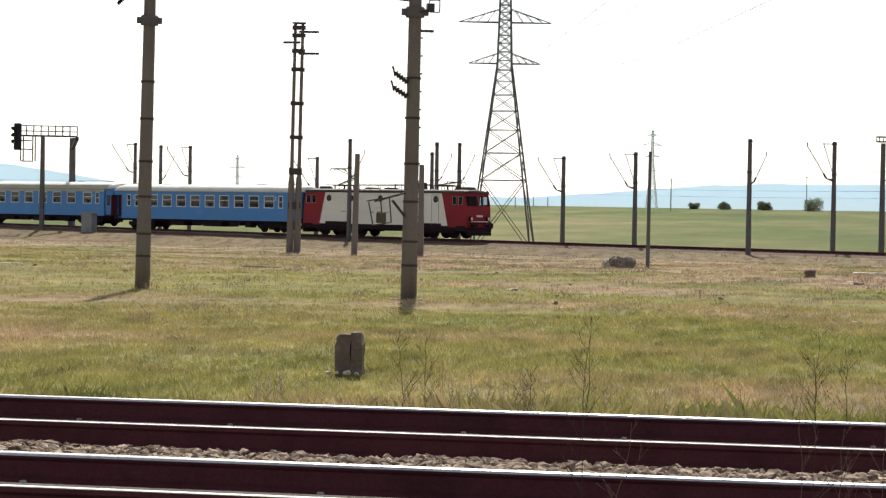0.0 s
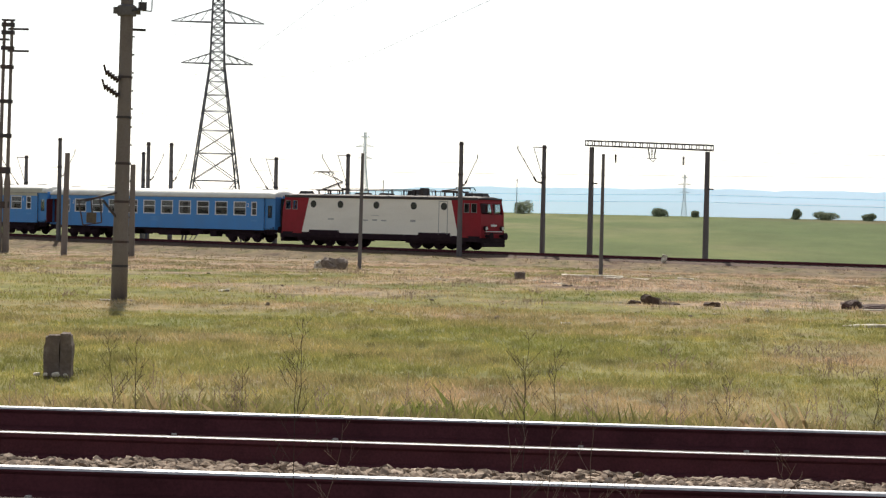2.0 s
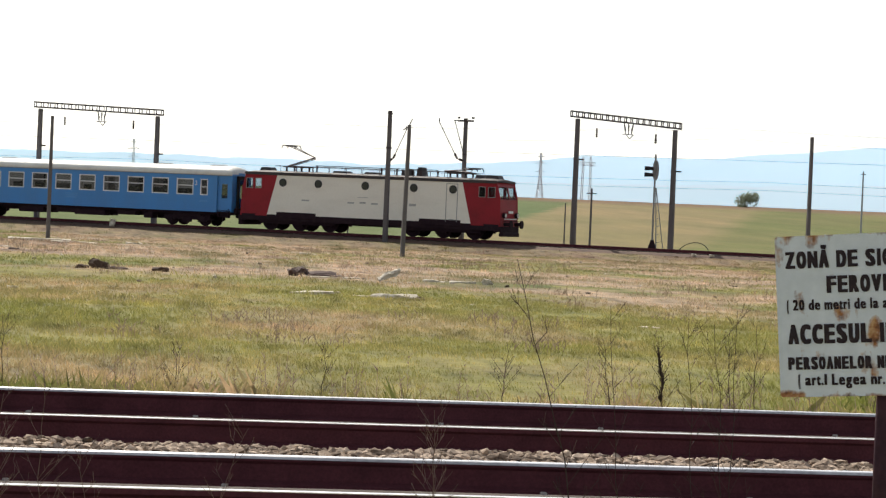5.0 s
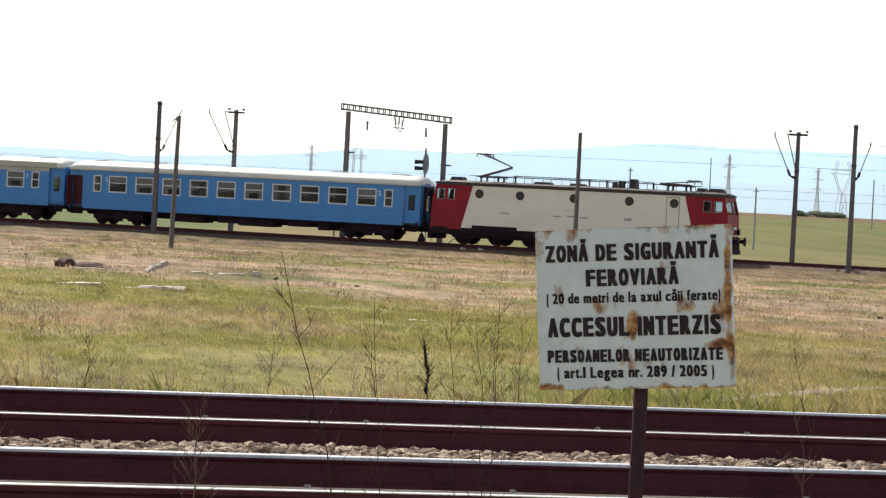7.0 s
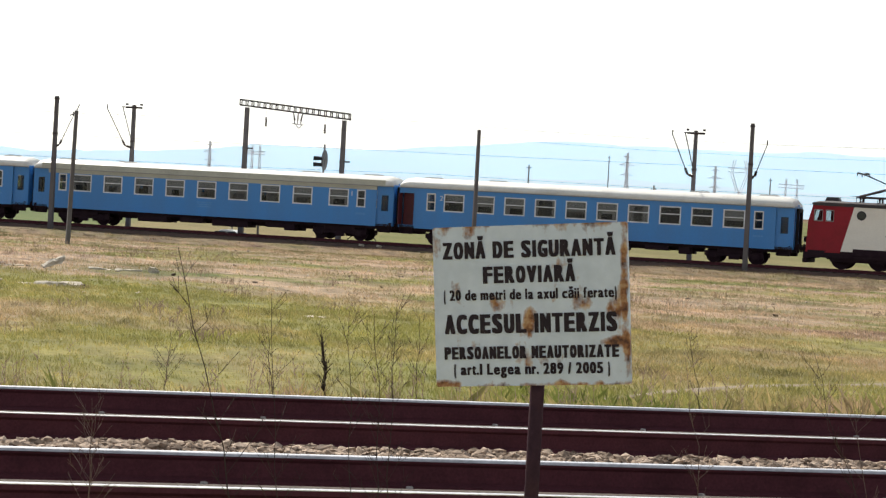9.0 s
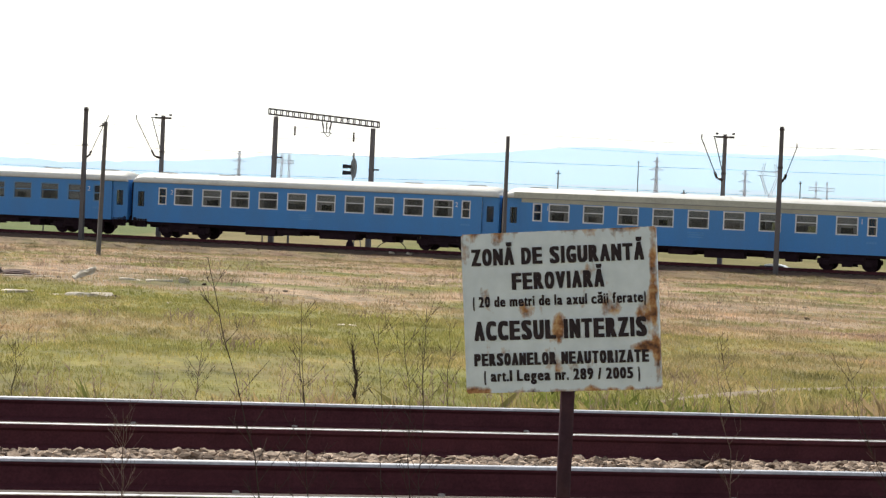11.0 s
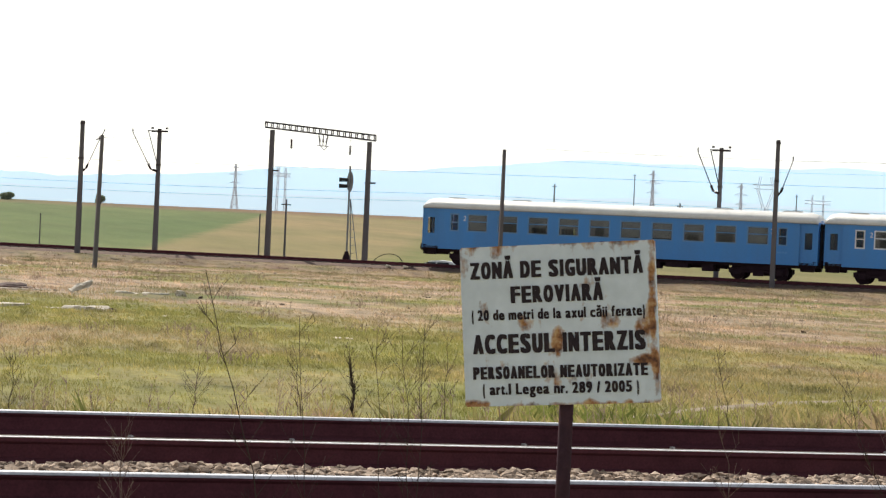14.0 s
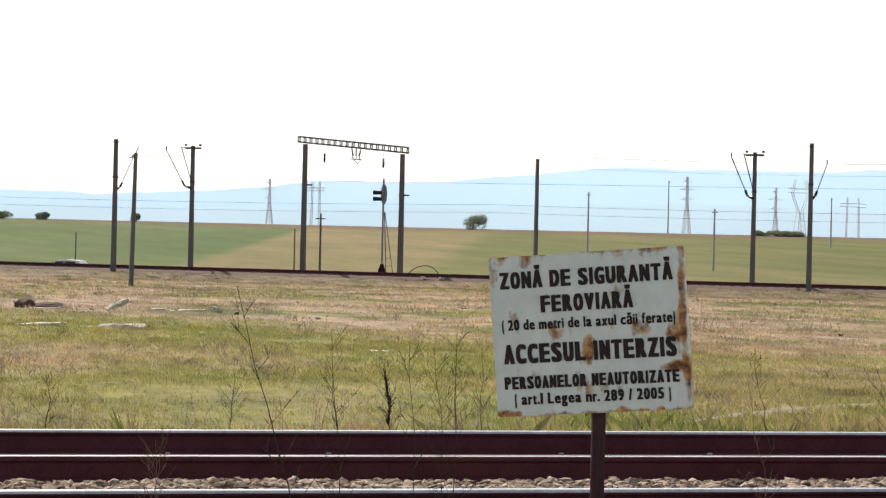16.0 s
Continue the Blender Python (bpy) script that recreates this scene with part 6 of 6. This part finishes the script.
# ---------- warning sign ----------
def sign_material():
    m, nt, b = nodes_of("rusty white enamel", 0.45, 0.0, 0.4)
    co = nt.nodes.new("ShaderNodeTexCoord")
    sep = nt.nodes.new("ShaderNodeSeparateXYZ")
    nt.links.new(co.outputs["Object"], sep.inputs[0])

    def math_node(op, a, bb):
        n = nt.nodes.new("ShaderNodeMath")
        n.operation = op
        for s, v in zip(n.inputs, (a, bb)):
            if isinstance(v, (int, float)):
                s.default_value = v
            else:
                nt.links.new(v, s)
        return n.outputs[0]

    edge_x = math_node("MULTIPLY", math_node("POWER", math_node("ABSOLUTE", math_node("DIVIDE", sep.outputs[0], 0.317), 0), 30), 0.05)
    edge_z = math_node("MULTIPLY", math_node("POWER", math_node("ABSOLUTE", math_node("DIVIDE", sep.outputs[2], 0.252), 0), 24), 0.12)
    spots = noise_tex(nt, 11, 6, 0.65)
    streak = noise_tex(nt, 9, 5, 0.6, (2.2, 1, 0.5))
    f = math_node("ADD", math_node("ADD", math_node("MULTIPLY", spots, 0.6), math_node("MULTIPLY", streak, 0.4)), math_node("ADD", edge_x, edge_z))
    # rust that has broken through in patches: middle, half extent, strength
    for cx, cz, rx, rz, k in ((-0.10, 0.010, 0.060, 0.034, 0.15), (0.0, -0.055, 0.030, 0.062, 0.17), (0.18, 0.0, 0.055, 0.034, 0.13), (0.275, -0.010, 0.045, 0.055, 0.16), (0.302, 0.10, 0.016, 0.17, 0.17),
                              (0.25, -0.118, 0.085, 0.024, 0.18), (0.10, 0.155, 0.07, 0.06, 0.10), (0.12, -0.248, 0.17, 0.016, 0.11), (-0.28, -0.244, 0.06, 0.02, 0.12), (0.03, -0.175, 0.10, 0.03, 0.10),
                              (0.304, -0.10, 0.014, 0.14, 0.12), (-0.20, 0.235, 0.03, 0.03, 0.12), (-0.30, 0.16, 0.03, 0.06, 0.08)):
        dx, dz = math_node("DIVIDE", math_node("SUBTRACT", sep.outputs[0], cx), rx), math_node("DIVIDE", math_node("SUBTRACT", sep.outputs[2], cz), rz)
        near = math_node("MAXIMUM", math_node("SUBTRACT", 1.0, math_node("ADD", math_node("MULTIPLY", dx, dx), math_node("MULTIPLY", dz, dz))), 0.0)
        f = math_node("ADD", f, math_node("MULTIPLY", near, k))
    rust = ramp(nt, f, [(0.575, (0, 0, 0)), (0.615, (0.5, 0.5, 0.5)), (0.68, (1, 1, 1))])
    paint = ramp(nt, noise_tex(nt, 14, 4), [(0.3, (0.55, 0.615, 0.69)), (0.7, (0.67, 0.735, 0.82))])
    c = mixed(nt, rust, paint, ramp(nt, noise_tex(nt, 30, 4), [(0.36, (0.085, 0.030, 0.016)), (0.50, (0.30, 0.125, 0.045)), (0.66, (0.52, 0.33, 0.16))]))
    nt.links.new(c, b.inputs["Base Color"])
    bump(nt, b, spots, 0.2, 0.004)
    return m


WIDE = {"I": 0.48, "i": 0.45, "l": 0.45, "1": 0.55, ".": 0.4, "(": 0.45, ")": 0.45, "/": 0.6, " ": 0.55, "m": 1.45, "r": 0.7, "t": 0.66, "f": 0.66}


def condensed_line(body, size, width, bold):
    """A line of heavy narrow letters, each drawn to the even width of a stencil alphabet."""
    cells = [WIDE.get(c, 1.0) for c in body]
    unit = width / sum(cells)
    bm, x = bmesh.new(), -width / 2
    for c, cell in zip(body, cells):
        if c != " ":
            cu = bpy.data.curves.new("letter", "FONT")
            cu.body, cu.size, cu.resolution_u = c, size, 3
            ob = bpy.data.objects.new("letter", cu)
            scene.collection.objects.link(ob)
            bpy.context.view_layer.update()
            me = bpy.data.meshes.new_from_object(ob.evaluated_get(bpy.context.evaluated_depsgraph_get()))
            xs = [v.co.x for v in me.vertices]
            lo, span = min(xs), max(max(xs) - min(xs), 1e-4)
            room = max(unit * cell * (0.90 if c not in "Ii1l.()" else 0.72) - 2 * bold, 0.001)
            if c in "Iil.":
                room = min(room, span)
            k = room / span
            left = x + (unit * cell - room) / 2
            n = 0
            for dx in (-1, -0.5, 0, 0.5, 1):          # strokes thickened sideways and a little upwards
                for dz in (-1, 1):
                    tmp = [bm.verts.new((left + (v.co.x - lo) * k + dx * bold, v.co.y + dz * bold * 0.45, n * 0.00004)) for v in me.vertices]
                    for p in me.polygons:
                        bm.faces.new([tmp[i] for i in p.vertices])
                    n += 1
            bpy.data.objects.remove(ob)
            bpy.data.meshes.remove(me)
        x += unit * cell
    return bm


def warning_sign():
    th = thing("warning_sign", pose(2.3555, 7.4325, 1.169, 0, 0, -33), "rusty white metal sign with black stencilled Romanian warning on a post", "sign")
    bm = bmesh.new()
    box(bm, -0.312, 0.312, -0.002, 0.002, -0.248, 0.248)
    plate = part("plate", bm, sign_material(), th)
    plate.matrix_basis = pose(0, 0, 0, 0, -5.0, 0)
    for s in (-1, 1):  # folded rim
        bm = bmesh.new()
        box(bm, s * 0.314 - 0.002, s * 0.314 + 0.002, -0.003, 0.014, -0.248, 0.248)
        part("rim", bm, plate.data.materials[0], plate)
        bm = bmesh.new()
        box(bm, -0.312, 0.312, -0.003, 0.014, s * 0.250 - 0.002, s * 0.250 + 0.002)
        part("rim", bm, plate.data.materials[0], plate)
    ink = worn("faded black stencil paint", (0.016, 0.008, 0.014), (0.05, 0.032, 0.035), 0.75, big=30, fine=120, amount=(0.5, 0.8), relief=0.02)
    # line, height of its foot, height and width of the line, weight of the strokes
    for body, z, size, width, bold in (("ZONĂ DE SIGURANTĂ", 0.152, 0.072, 0.566, 0.0042), ("FEROVIARĂ", 0.073, 0.072, 0.304, 0.0042), ("( 20 de metri de la axul căii ferate)", 0.020, 0.046, 0.565, 0.0020),
                                       ("ACCESUL INTERZIS", -0.084, 0.082, 0.565, 0.0050), ("PERSOANELOR NEAUTORIZATE", -0.165, 0.053, 0.570, 0.0034), ("( art.1 Legea nr. 289 / 2005 )", -0.215, 0.048, 0.510, 0.0024)):
        part("lettering", condensed_line(body, size, width, bold), ink, plate).matrix_basis = pose(-0.003, -0.0040, z, 90, 0, 0)
    steel = worn("dark brown rusty steel", (0.050, 0.027, 0.036), (0.078, 0.040, 0.042), 0.9, 0.0, big=6, fine=50, spec=0.05)
    bm = bmesh.new()
    tube(bm, [(0.0225, -1.45), (0.0225, 0.243)], 14, at=(0.028, 0.030))
    part("post", bm, steel, th, "dark rusty steel pipe post", True)


warning_sign()


# ---------- dry weeds beside the tracks ----------
DRY = leaf_material("dry weed stem", (0.15, 0.10, 0.085), (0.34, 0.25, 0.21))
DRY_DARK = leaf_material("dark dry weed stem", (0.05, 0.038, 0.034), (0.12, 0.085, 0.07))


def weed(x, y, h, lean, seed, mat, thick=0.007, twigs=9, head=False):
    rng = np.random.default_rng(seed)
    th = thing("dry_weed", pose(x, y, ground_z(x, y) if y < 20 else ground_z(x, y)), "tall dry leafless weed beside the tracks", "weed", "dry weeds by the tracks")
    bm = bmesh.new()
    pts = [Vector((0, 0, -0.03))]
    n = 9
    for i in range(1, n + 1):
        k = i / n
        pts.append(Vector((lean * k ** 1.3 + rng.normal(0, 0.008), rng.normal(0, 0.01), h * k)))
    stalk(bm, pts, [thick * (1 - 0.6 * i / n) for i in range(n + 1)])
    part("stem", bm, mat, th)
    bm = bmesh.new()
    for j in range(twigs):
        k = rng.uniform(0.25, 0.97)
        i = min(n - 1, int(k * n))
        a = pts[i].lerp(pts[i + 1], k * n - i)
        s = rng.choice((-1, 1))
        L = rng.uniform(0.06, 0.22) * (1.15 - k) + 0.03
        b = a + Vector((s * L * rng.uniform(0.35, 0.9), rng.normal(0, 0.04), L))
        bar(bm, a, b, thick * 0.4, sides=3)
        for q in range(3):
            c = a.lerp(b, rng.uniform(0.4, 1))
            bar(bm, c, c + Vector((s * rng.uniform(-0.02, 0.05), rng.normal(0, 0.02), rng.uniform(0.02, 0.07))), thick * 0.3, sides=3)
    if head:
        for q in range(110):
            k = 0.30 + 0.55 * rng.random() ** 1.4
            i = min(n - 1, int(k * n))
            a = pts[i].lerp(pts[i + 1], k * n - i)
            bar(bm, a, a + Vector((rng.normal(0, 0.016), rng.normal(0, 0.016), rng.uniform(0.02, 0.07))), 0.007, sides=3)
    tagged(part("twig_spray", bm, mat, th), kind="stuff")


WEEDS = [(2.08, 10.40, 1.52, -0.35), (2.26, 10.56, 1.34, -0.09), (2.61, 10.07, 1.33, -0.01), (2.61, 10.58, 1.28, -0.09), (2.55, 9.88, 1.27, -0.07), (1.36, 10.21, 0.85, 0.03), (-1.52, 10.49, 1.24, 0.03),
         (-0.54, 10.79, 1.18, 0.0), (-0.45, 10.19, 0.89, 0.06), (-1.33, 9.91, 0.89, 0.11), (0.37, 9.89, 0.79, 0.21), (-0.02, 10.20, 0.66, -0.06), (-0.58, 10.68, 1.10, -0.01), (-0.25, 10.30, 0.97, 0.02),
         (4.03, 10.02, 1.14, -0.14), (4.36, 9.00, 0.95, -0.14), (1.38, 10.00, 0.88, -0.04), (4.66, 9.53, 1.21, -0.42)]
for i, (x, y, h, lean) in enumerate(WEEDS):
    tall = h > 1.15
    weed(x, y, h, lean, i, DRY_DARK if tall else DRY, 0.0075 if i == 0 else 0.005, 14 if tall else 10)
for i, (x, y, h, lean, head) in enumerate(((-4.28, 19.6, 0.80, -0.03, 0), (-4.09, 19.6, 0.76, -0.01, 0), (4.10, 19.6, 0.76, -0.11, 0), (4.50, 19.5, 0.76, -0.07, 1), (1.76, 19.72, 0.62, 0.03, 0), (7.75, 19.5, 0.85, -0.19, 0), (5.4, 20.1, 0.9, 0.02, 0), (5.15, 19.9, 0.85, -0.03, 0), (-2.8, 19.8, 0.95, 0.02, 0), (-3.4, 20.4, 0.6, 0.04, 0), (3.3, 20.2, 0.7, 0.03, 0), (-1.0, 19.9, 0.9, 0.02, 0), (-0.75, 20.3, 0.8, -0.03, 0), (0.6, 20.5, 0.6, 0.05, 0), (6.6, 20.6, 0.6, 0.02, 0))):
    weed(x, y, h, lean, 50 + i, DRY_DARK, 0.008, 12, bool(head))


def verge_stems(n, seed):
    """Fine dead stems standing in loose groups along the verge of the second track."""
    rng = np.random.default_rng(seed)
    verts, faces = [], []
    for c in range(n):
        x, y = rng.uniform(-6.5, 9.5), rng.uniform(19.7, 21.8)
        for k in range(int(rng.integers(2, 7))):
            bx, by = x + rng.normal(0, 0.12), y + rng.normal(0, 0.1)
            h, w, lean = rng.uniform(0.22, 0.62), rng.uniform(0.0016, 0.0032), rng.normal(0, 0.10)
            z = ground_z(bx, by) - 0.02
            i = len(verts)
            verts += [(bx - w, by, z), (bx + w, by, z), (bx + lean * h + w * 0.5, by, z + h), (bx + lean * h - w * 0.5, by, z + h)]
            faces.append((i, i + 1, i + 2, i + 3))
            for t in range(int(rng.integers(3, 9))):
                u, q = rng.uniform(0.45, 1.0), rng.normal(0, 0.035)
                i = len(verts)
                verts += [(bx + lean * h * u, by, z + h * u - 0.004), (bx + lean * h * u, by, z + h * u + 0.006), (bx + lean * h * u + q, by, z + h * u + abs(q) + 0.012)]
                faces.append((i, i + 1, i + 2))
    tagged(new("verge_stems", raw_mesh("verge_stems", verts, faces, DRY)), "thin dead stems standing along the verge", "dry stalks", kind="stuff")


verge_stems(85, 31)


# ---------- grass ----------
def grass_material(name, gain):
    m, nt, b = nodes_of(name, 0.75, 0, 0.25)
    geo = nt.nodes.new("ShaderNodeNewGeometry")
    c = meadow_colour(nt, geo)
    tone = ramp(nt, geo.outputs["Random Per Island"], [(0.0, (0.85, 0.88, 0.8)), (0.5, (1.0, 1.0, 0.97)), (0.75, (1.1, 1.06, 1.05)), (0.92, (1.32, 1.22, 1.25)), (1.0, (1.5, 1.38, 1.38))])
    c = mixed(nt, 1.0, c, tone, "MULTIPLY")
    c = mixed(nt, 1.0, c, (gain, gain, gain), "MULTIPLY")
    nt.links.new(c, b.inputs["Base Color"])
    mix, tr = nt.nodes.new("ShaderNodeMixShader"), nt.nodes.new("ShaderNodeBsdfTranslucent")
    nt.links.new(c, tr.inputs[0])
    mix.inputs[0].default_value = 0.45
    nt.links.new(b.outputs[0], mix.inputs[1])
    nt.links.new(tr.outputs[0], mix.inputs[2])
    nt.links.new(mix.outputs[0], nt.nodes["Material Output"].inputs[0])
    return m


def grass(name, label, tufts, y0, y1, blades, height, width, seed, mat):
    """Tufts of curved-looking blades, thicker and taller in patches."""
    rng = np.random.default_rng(seed)
    verts, faces = [], []
    count = 0
    while count < tufts:
        y = math.sqrt(rng.uniform(y0 * y0, y1 * y1))
        x = y * rng.uniform(-0.46, 0.50)
        if y > track_y(x) - 3.5 or (6 < x < 31 and abs(y - 22.6 - (x - 6.0) * 0.86 - 0.5 * math.sin(x * 0.7)) < 0.2):
            continue
        if y0 < 30 and rng.random() < (y - 30) / 36:
            continue
        patch = noise.noise((x * 0.12, y * 0.12, 11)) + 0.6 * noise.noise((x * 0.5, y * 0.5, 4))
        if rng.random() < max(0.0, min(0.6, 0.05 - patch)):
            continue
        count += 1
        z = ground_z(x, y)
        hh = height * (1 + 0.55 * patch) * rng.uniform(0.5, 1.25) * (1.5 if rng.random() < 0.04 else 1)
        n = blades + int(rng.integers(0, 3))
        for k in range(n):
            a, r = rng.uniform(0, 6.28), rng.uniform(0, 0.10 if y < 60 else 0.3)
            bx, by = x + r * math.cos(a), y + r * math.sin(a)
            h = hh * rng.uniform(0.55, 1.1)
            dx, dy = rng.normal(0, 0.35) * h, rng.normal(0, 0.35) * h
            w = width * rng.uniform(0.6, 1.3) / 2
            i = len(verts)
            verts += [(bx - w, by, z - 0.02), (bx + w, by, z - 0.02), (bx + dx * 0.4 + w * 0.7, by + dy * 0.4, z + h * 0.6), (bx + dx, by + dy, z + h)]
            faces += [(i, i + 1, i + 2, i + 3)]
    tagged(new(name, raw_mesh(name, verts, faces, mat)), label, "grass", kind="stuff")


grass("near_grass", "short green and straw coloured meadow grass", 80000, 20.2, 66, 4, 0.066, 0.0055, 1, grass_material("meadow grass blades", 1.45))
grass("far_grass", "dry meadow grass", 42000, 44, 150, 4, 0.085, 0.016, 2, grass_material("dry meadow grass blades", 1.45))
grass("verge_grass", "taller grass and herbs along the second track", 3800, 19.6, 23.0, 6, 0.20, 0.007, 3, grass_material("verge grass blades", 1.25))


def stalks(name, label, clumps, y0, y1, seed, mat):
    """Thin dead stalks in loose clumps over the meadow."""
    rng = np.random.default_rng(seed)
    verts, faces = [], []
    for c in range(clumps):
        y = math.sqrt(rng.uniform(y0 * y0, y1 * y1))
        x = y * rng.uniform(-0.46, 0.50)
        if y > track_y(x) - 4 or noise.noise((x * 0.1, y * 0.1, 21)) < -0.05:
            continue
        for k in range(int(rng.integers(5, 22))):
            bx, by = x + rng.normal(0, 0.22), y + rng.normal(0, 0.22)
            z = ground_z(bx, by)
            h = rng.uniform(0.07, 0.24)
            w = 0.0022 + 0.00005 * y
            dx = rng.normal(0, 0.12) * h
            i = len(verts)
            verts += [(bx - w, by, z - 0.02), (bx + w, by, z - 0.02), (bx + dx + w * 0.7, by, z + h), (bx + dx - w * 0.7, by, z + h)]
            faces.append((i, i + 1, i + 2, i + 3))
            for t in range(3):
                zz = h * rng.uniform(0.4, 1.0)
                i = len(verts)
                q = rng.normal(0, 0.05)
                verts += [(bx + dx * zz / h, by, z + zz - 0.01), (bx + dx * zz / h, by, z + zz + 0.012), (bx + dx * zz / h + q, by, z + zz + abs(q) + 0.01)]
                faces.append((i, i + 1, i + 2))
    tagged(new(name, raw_mesh(name, verts, faces, mat)), label, "dry stalks", kind="stuff")


stalks("dead_stalks", "thin brown dead stalks scattered over the meadow", 420, 32, 125, 9, leaf_material("dead stalk", (0.17, 0.125, 0.095), (0.36, 0.28, 0.20)))
grass("bank_grass", "dry tussocks on the bank below the far line", 7000, 95, 205, 4, 0.10, 0.03, 6, grass_material("bank grass blades", 1.15))


stones("meadow_stones", "small pale stones and clods scattered over the meadow", 300, (-45, 55), (45, 128), lambda x, y: ground_z(x, y), stone_material("scattered stone", (0.07, 0.05, 0.04), (0.20, 0.155, 0.115), (0.62, 0.56, 0.47)), 0.03, 0.09)


def motions():
    """The train runs along the far line, the car along the road behind it."""
    knots = [(0, -62.0), (1.5, -40.02), (3, -18.15), (4.5, 3.65), (7, 40.31), (9, 69.65), (11.5, 106.3), (12.5, 121.05), (14.5, 150.3), (16, 172.2)]
    times = [0.5 * i for i in range(33)]

    def gone(t):
        return float(np.interp(t, [k for k, _ in knots], [s for _, s in knots]))

    for ob, back in [(LOCO, -9.9)] + [(c, 12.25 + 24.5 * i) for i, c in enumerate(COACHES)]:
        walk(ob, [(t, on_line(gone(t) - back)) for t in times])
    fine = [k * 16 / 480 * 1.0 for k in range(0, 481, 3)]
    for w, x, r in TURNING:
        walk(w, [(t, Matrix.Translation((x, 0, r)) @ Matrix.Rotation((gone(t) - gone(0)) / r, 4, "Y")) for t in fine])
    walk(CAR_RIGHT, [(t, on_line(22.04 + 17.2 * (t - 8.5), 8.9, -1.36)) for t in times])
    walk(CAR_LEFT, [(t, on_line(26.9 - 14.85 * (t - 15.0), 11.9, -1.36) @ pose(0, 0, 0, 0, 0, 180)) for t in times])


motions()
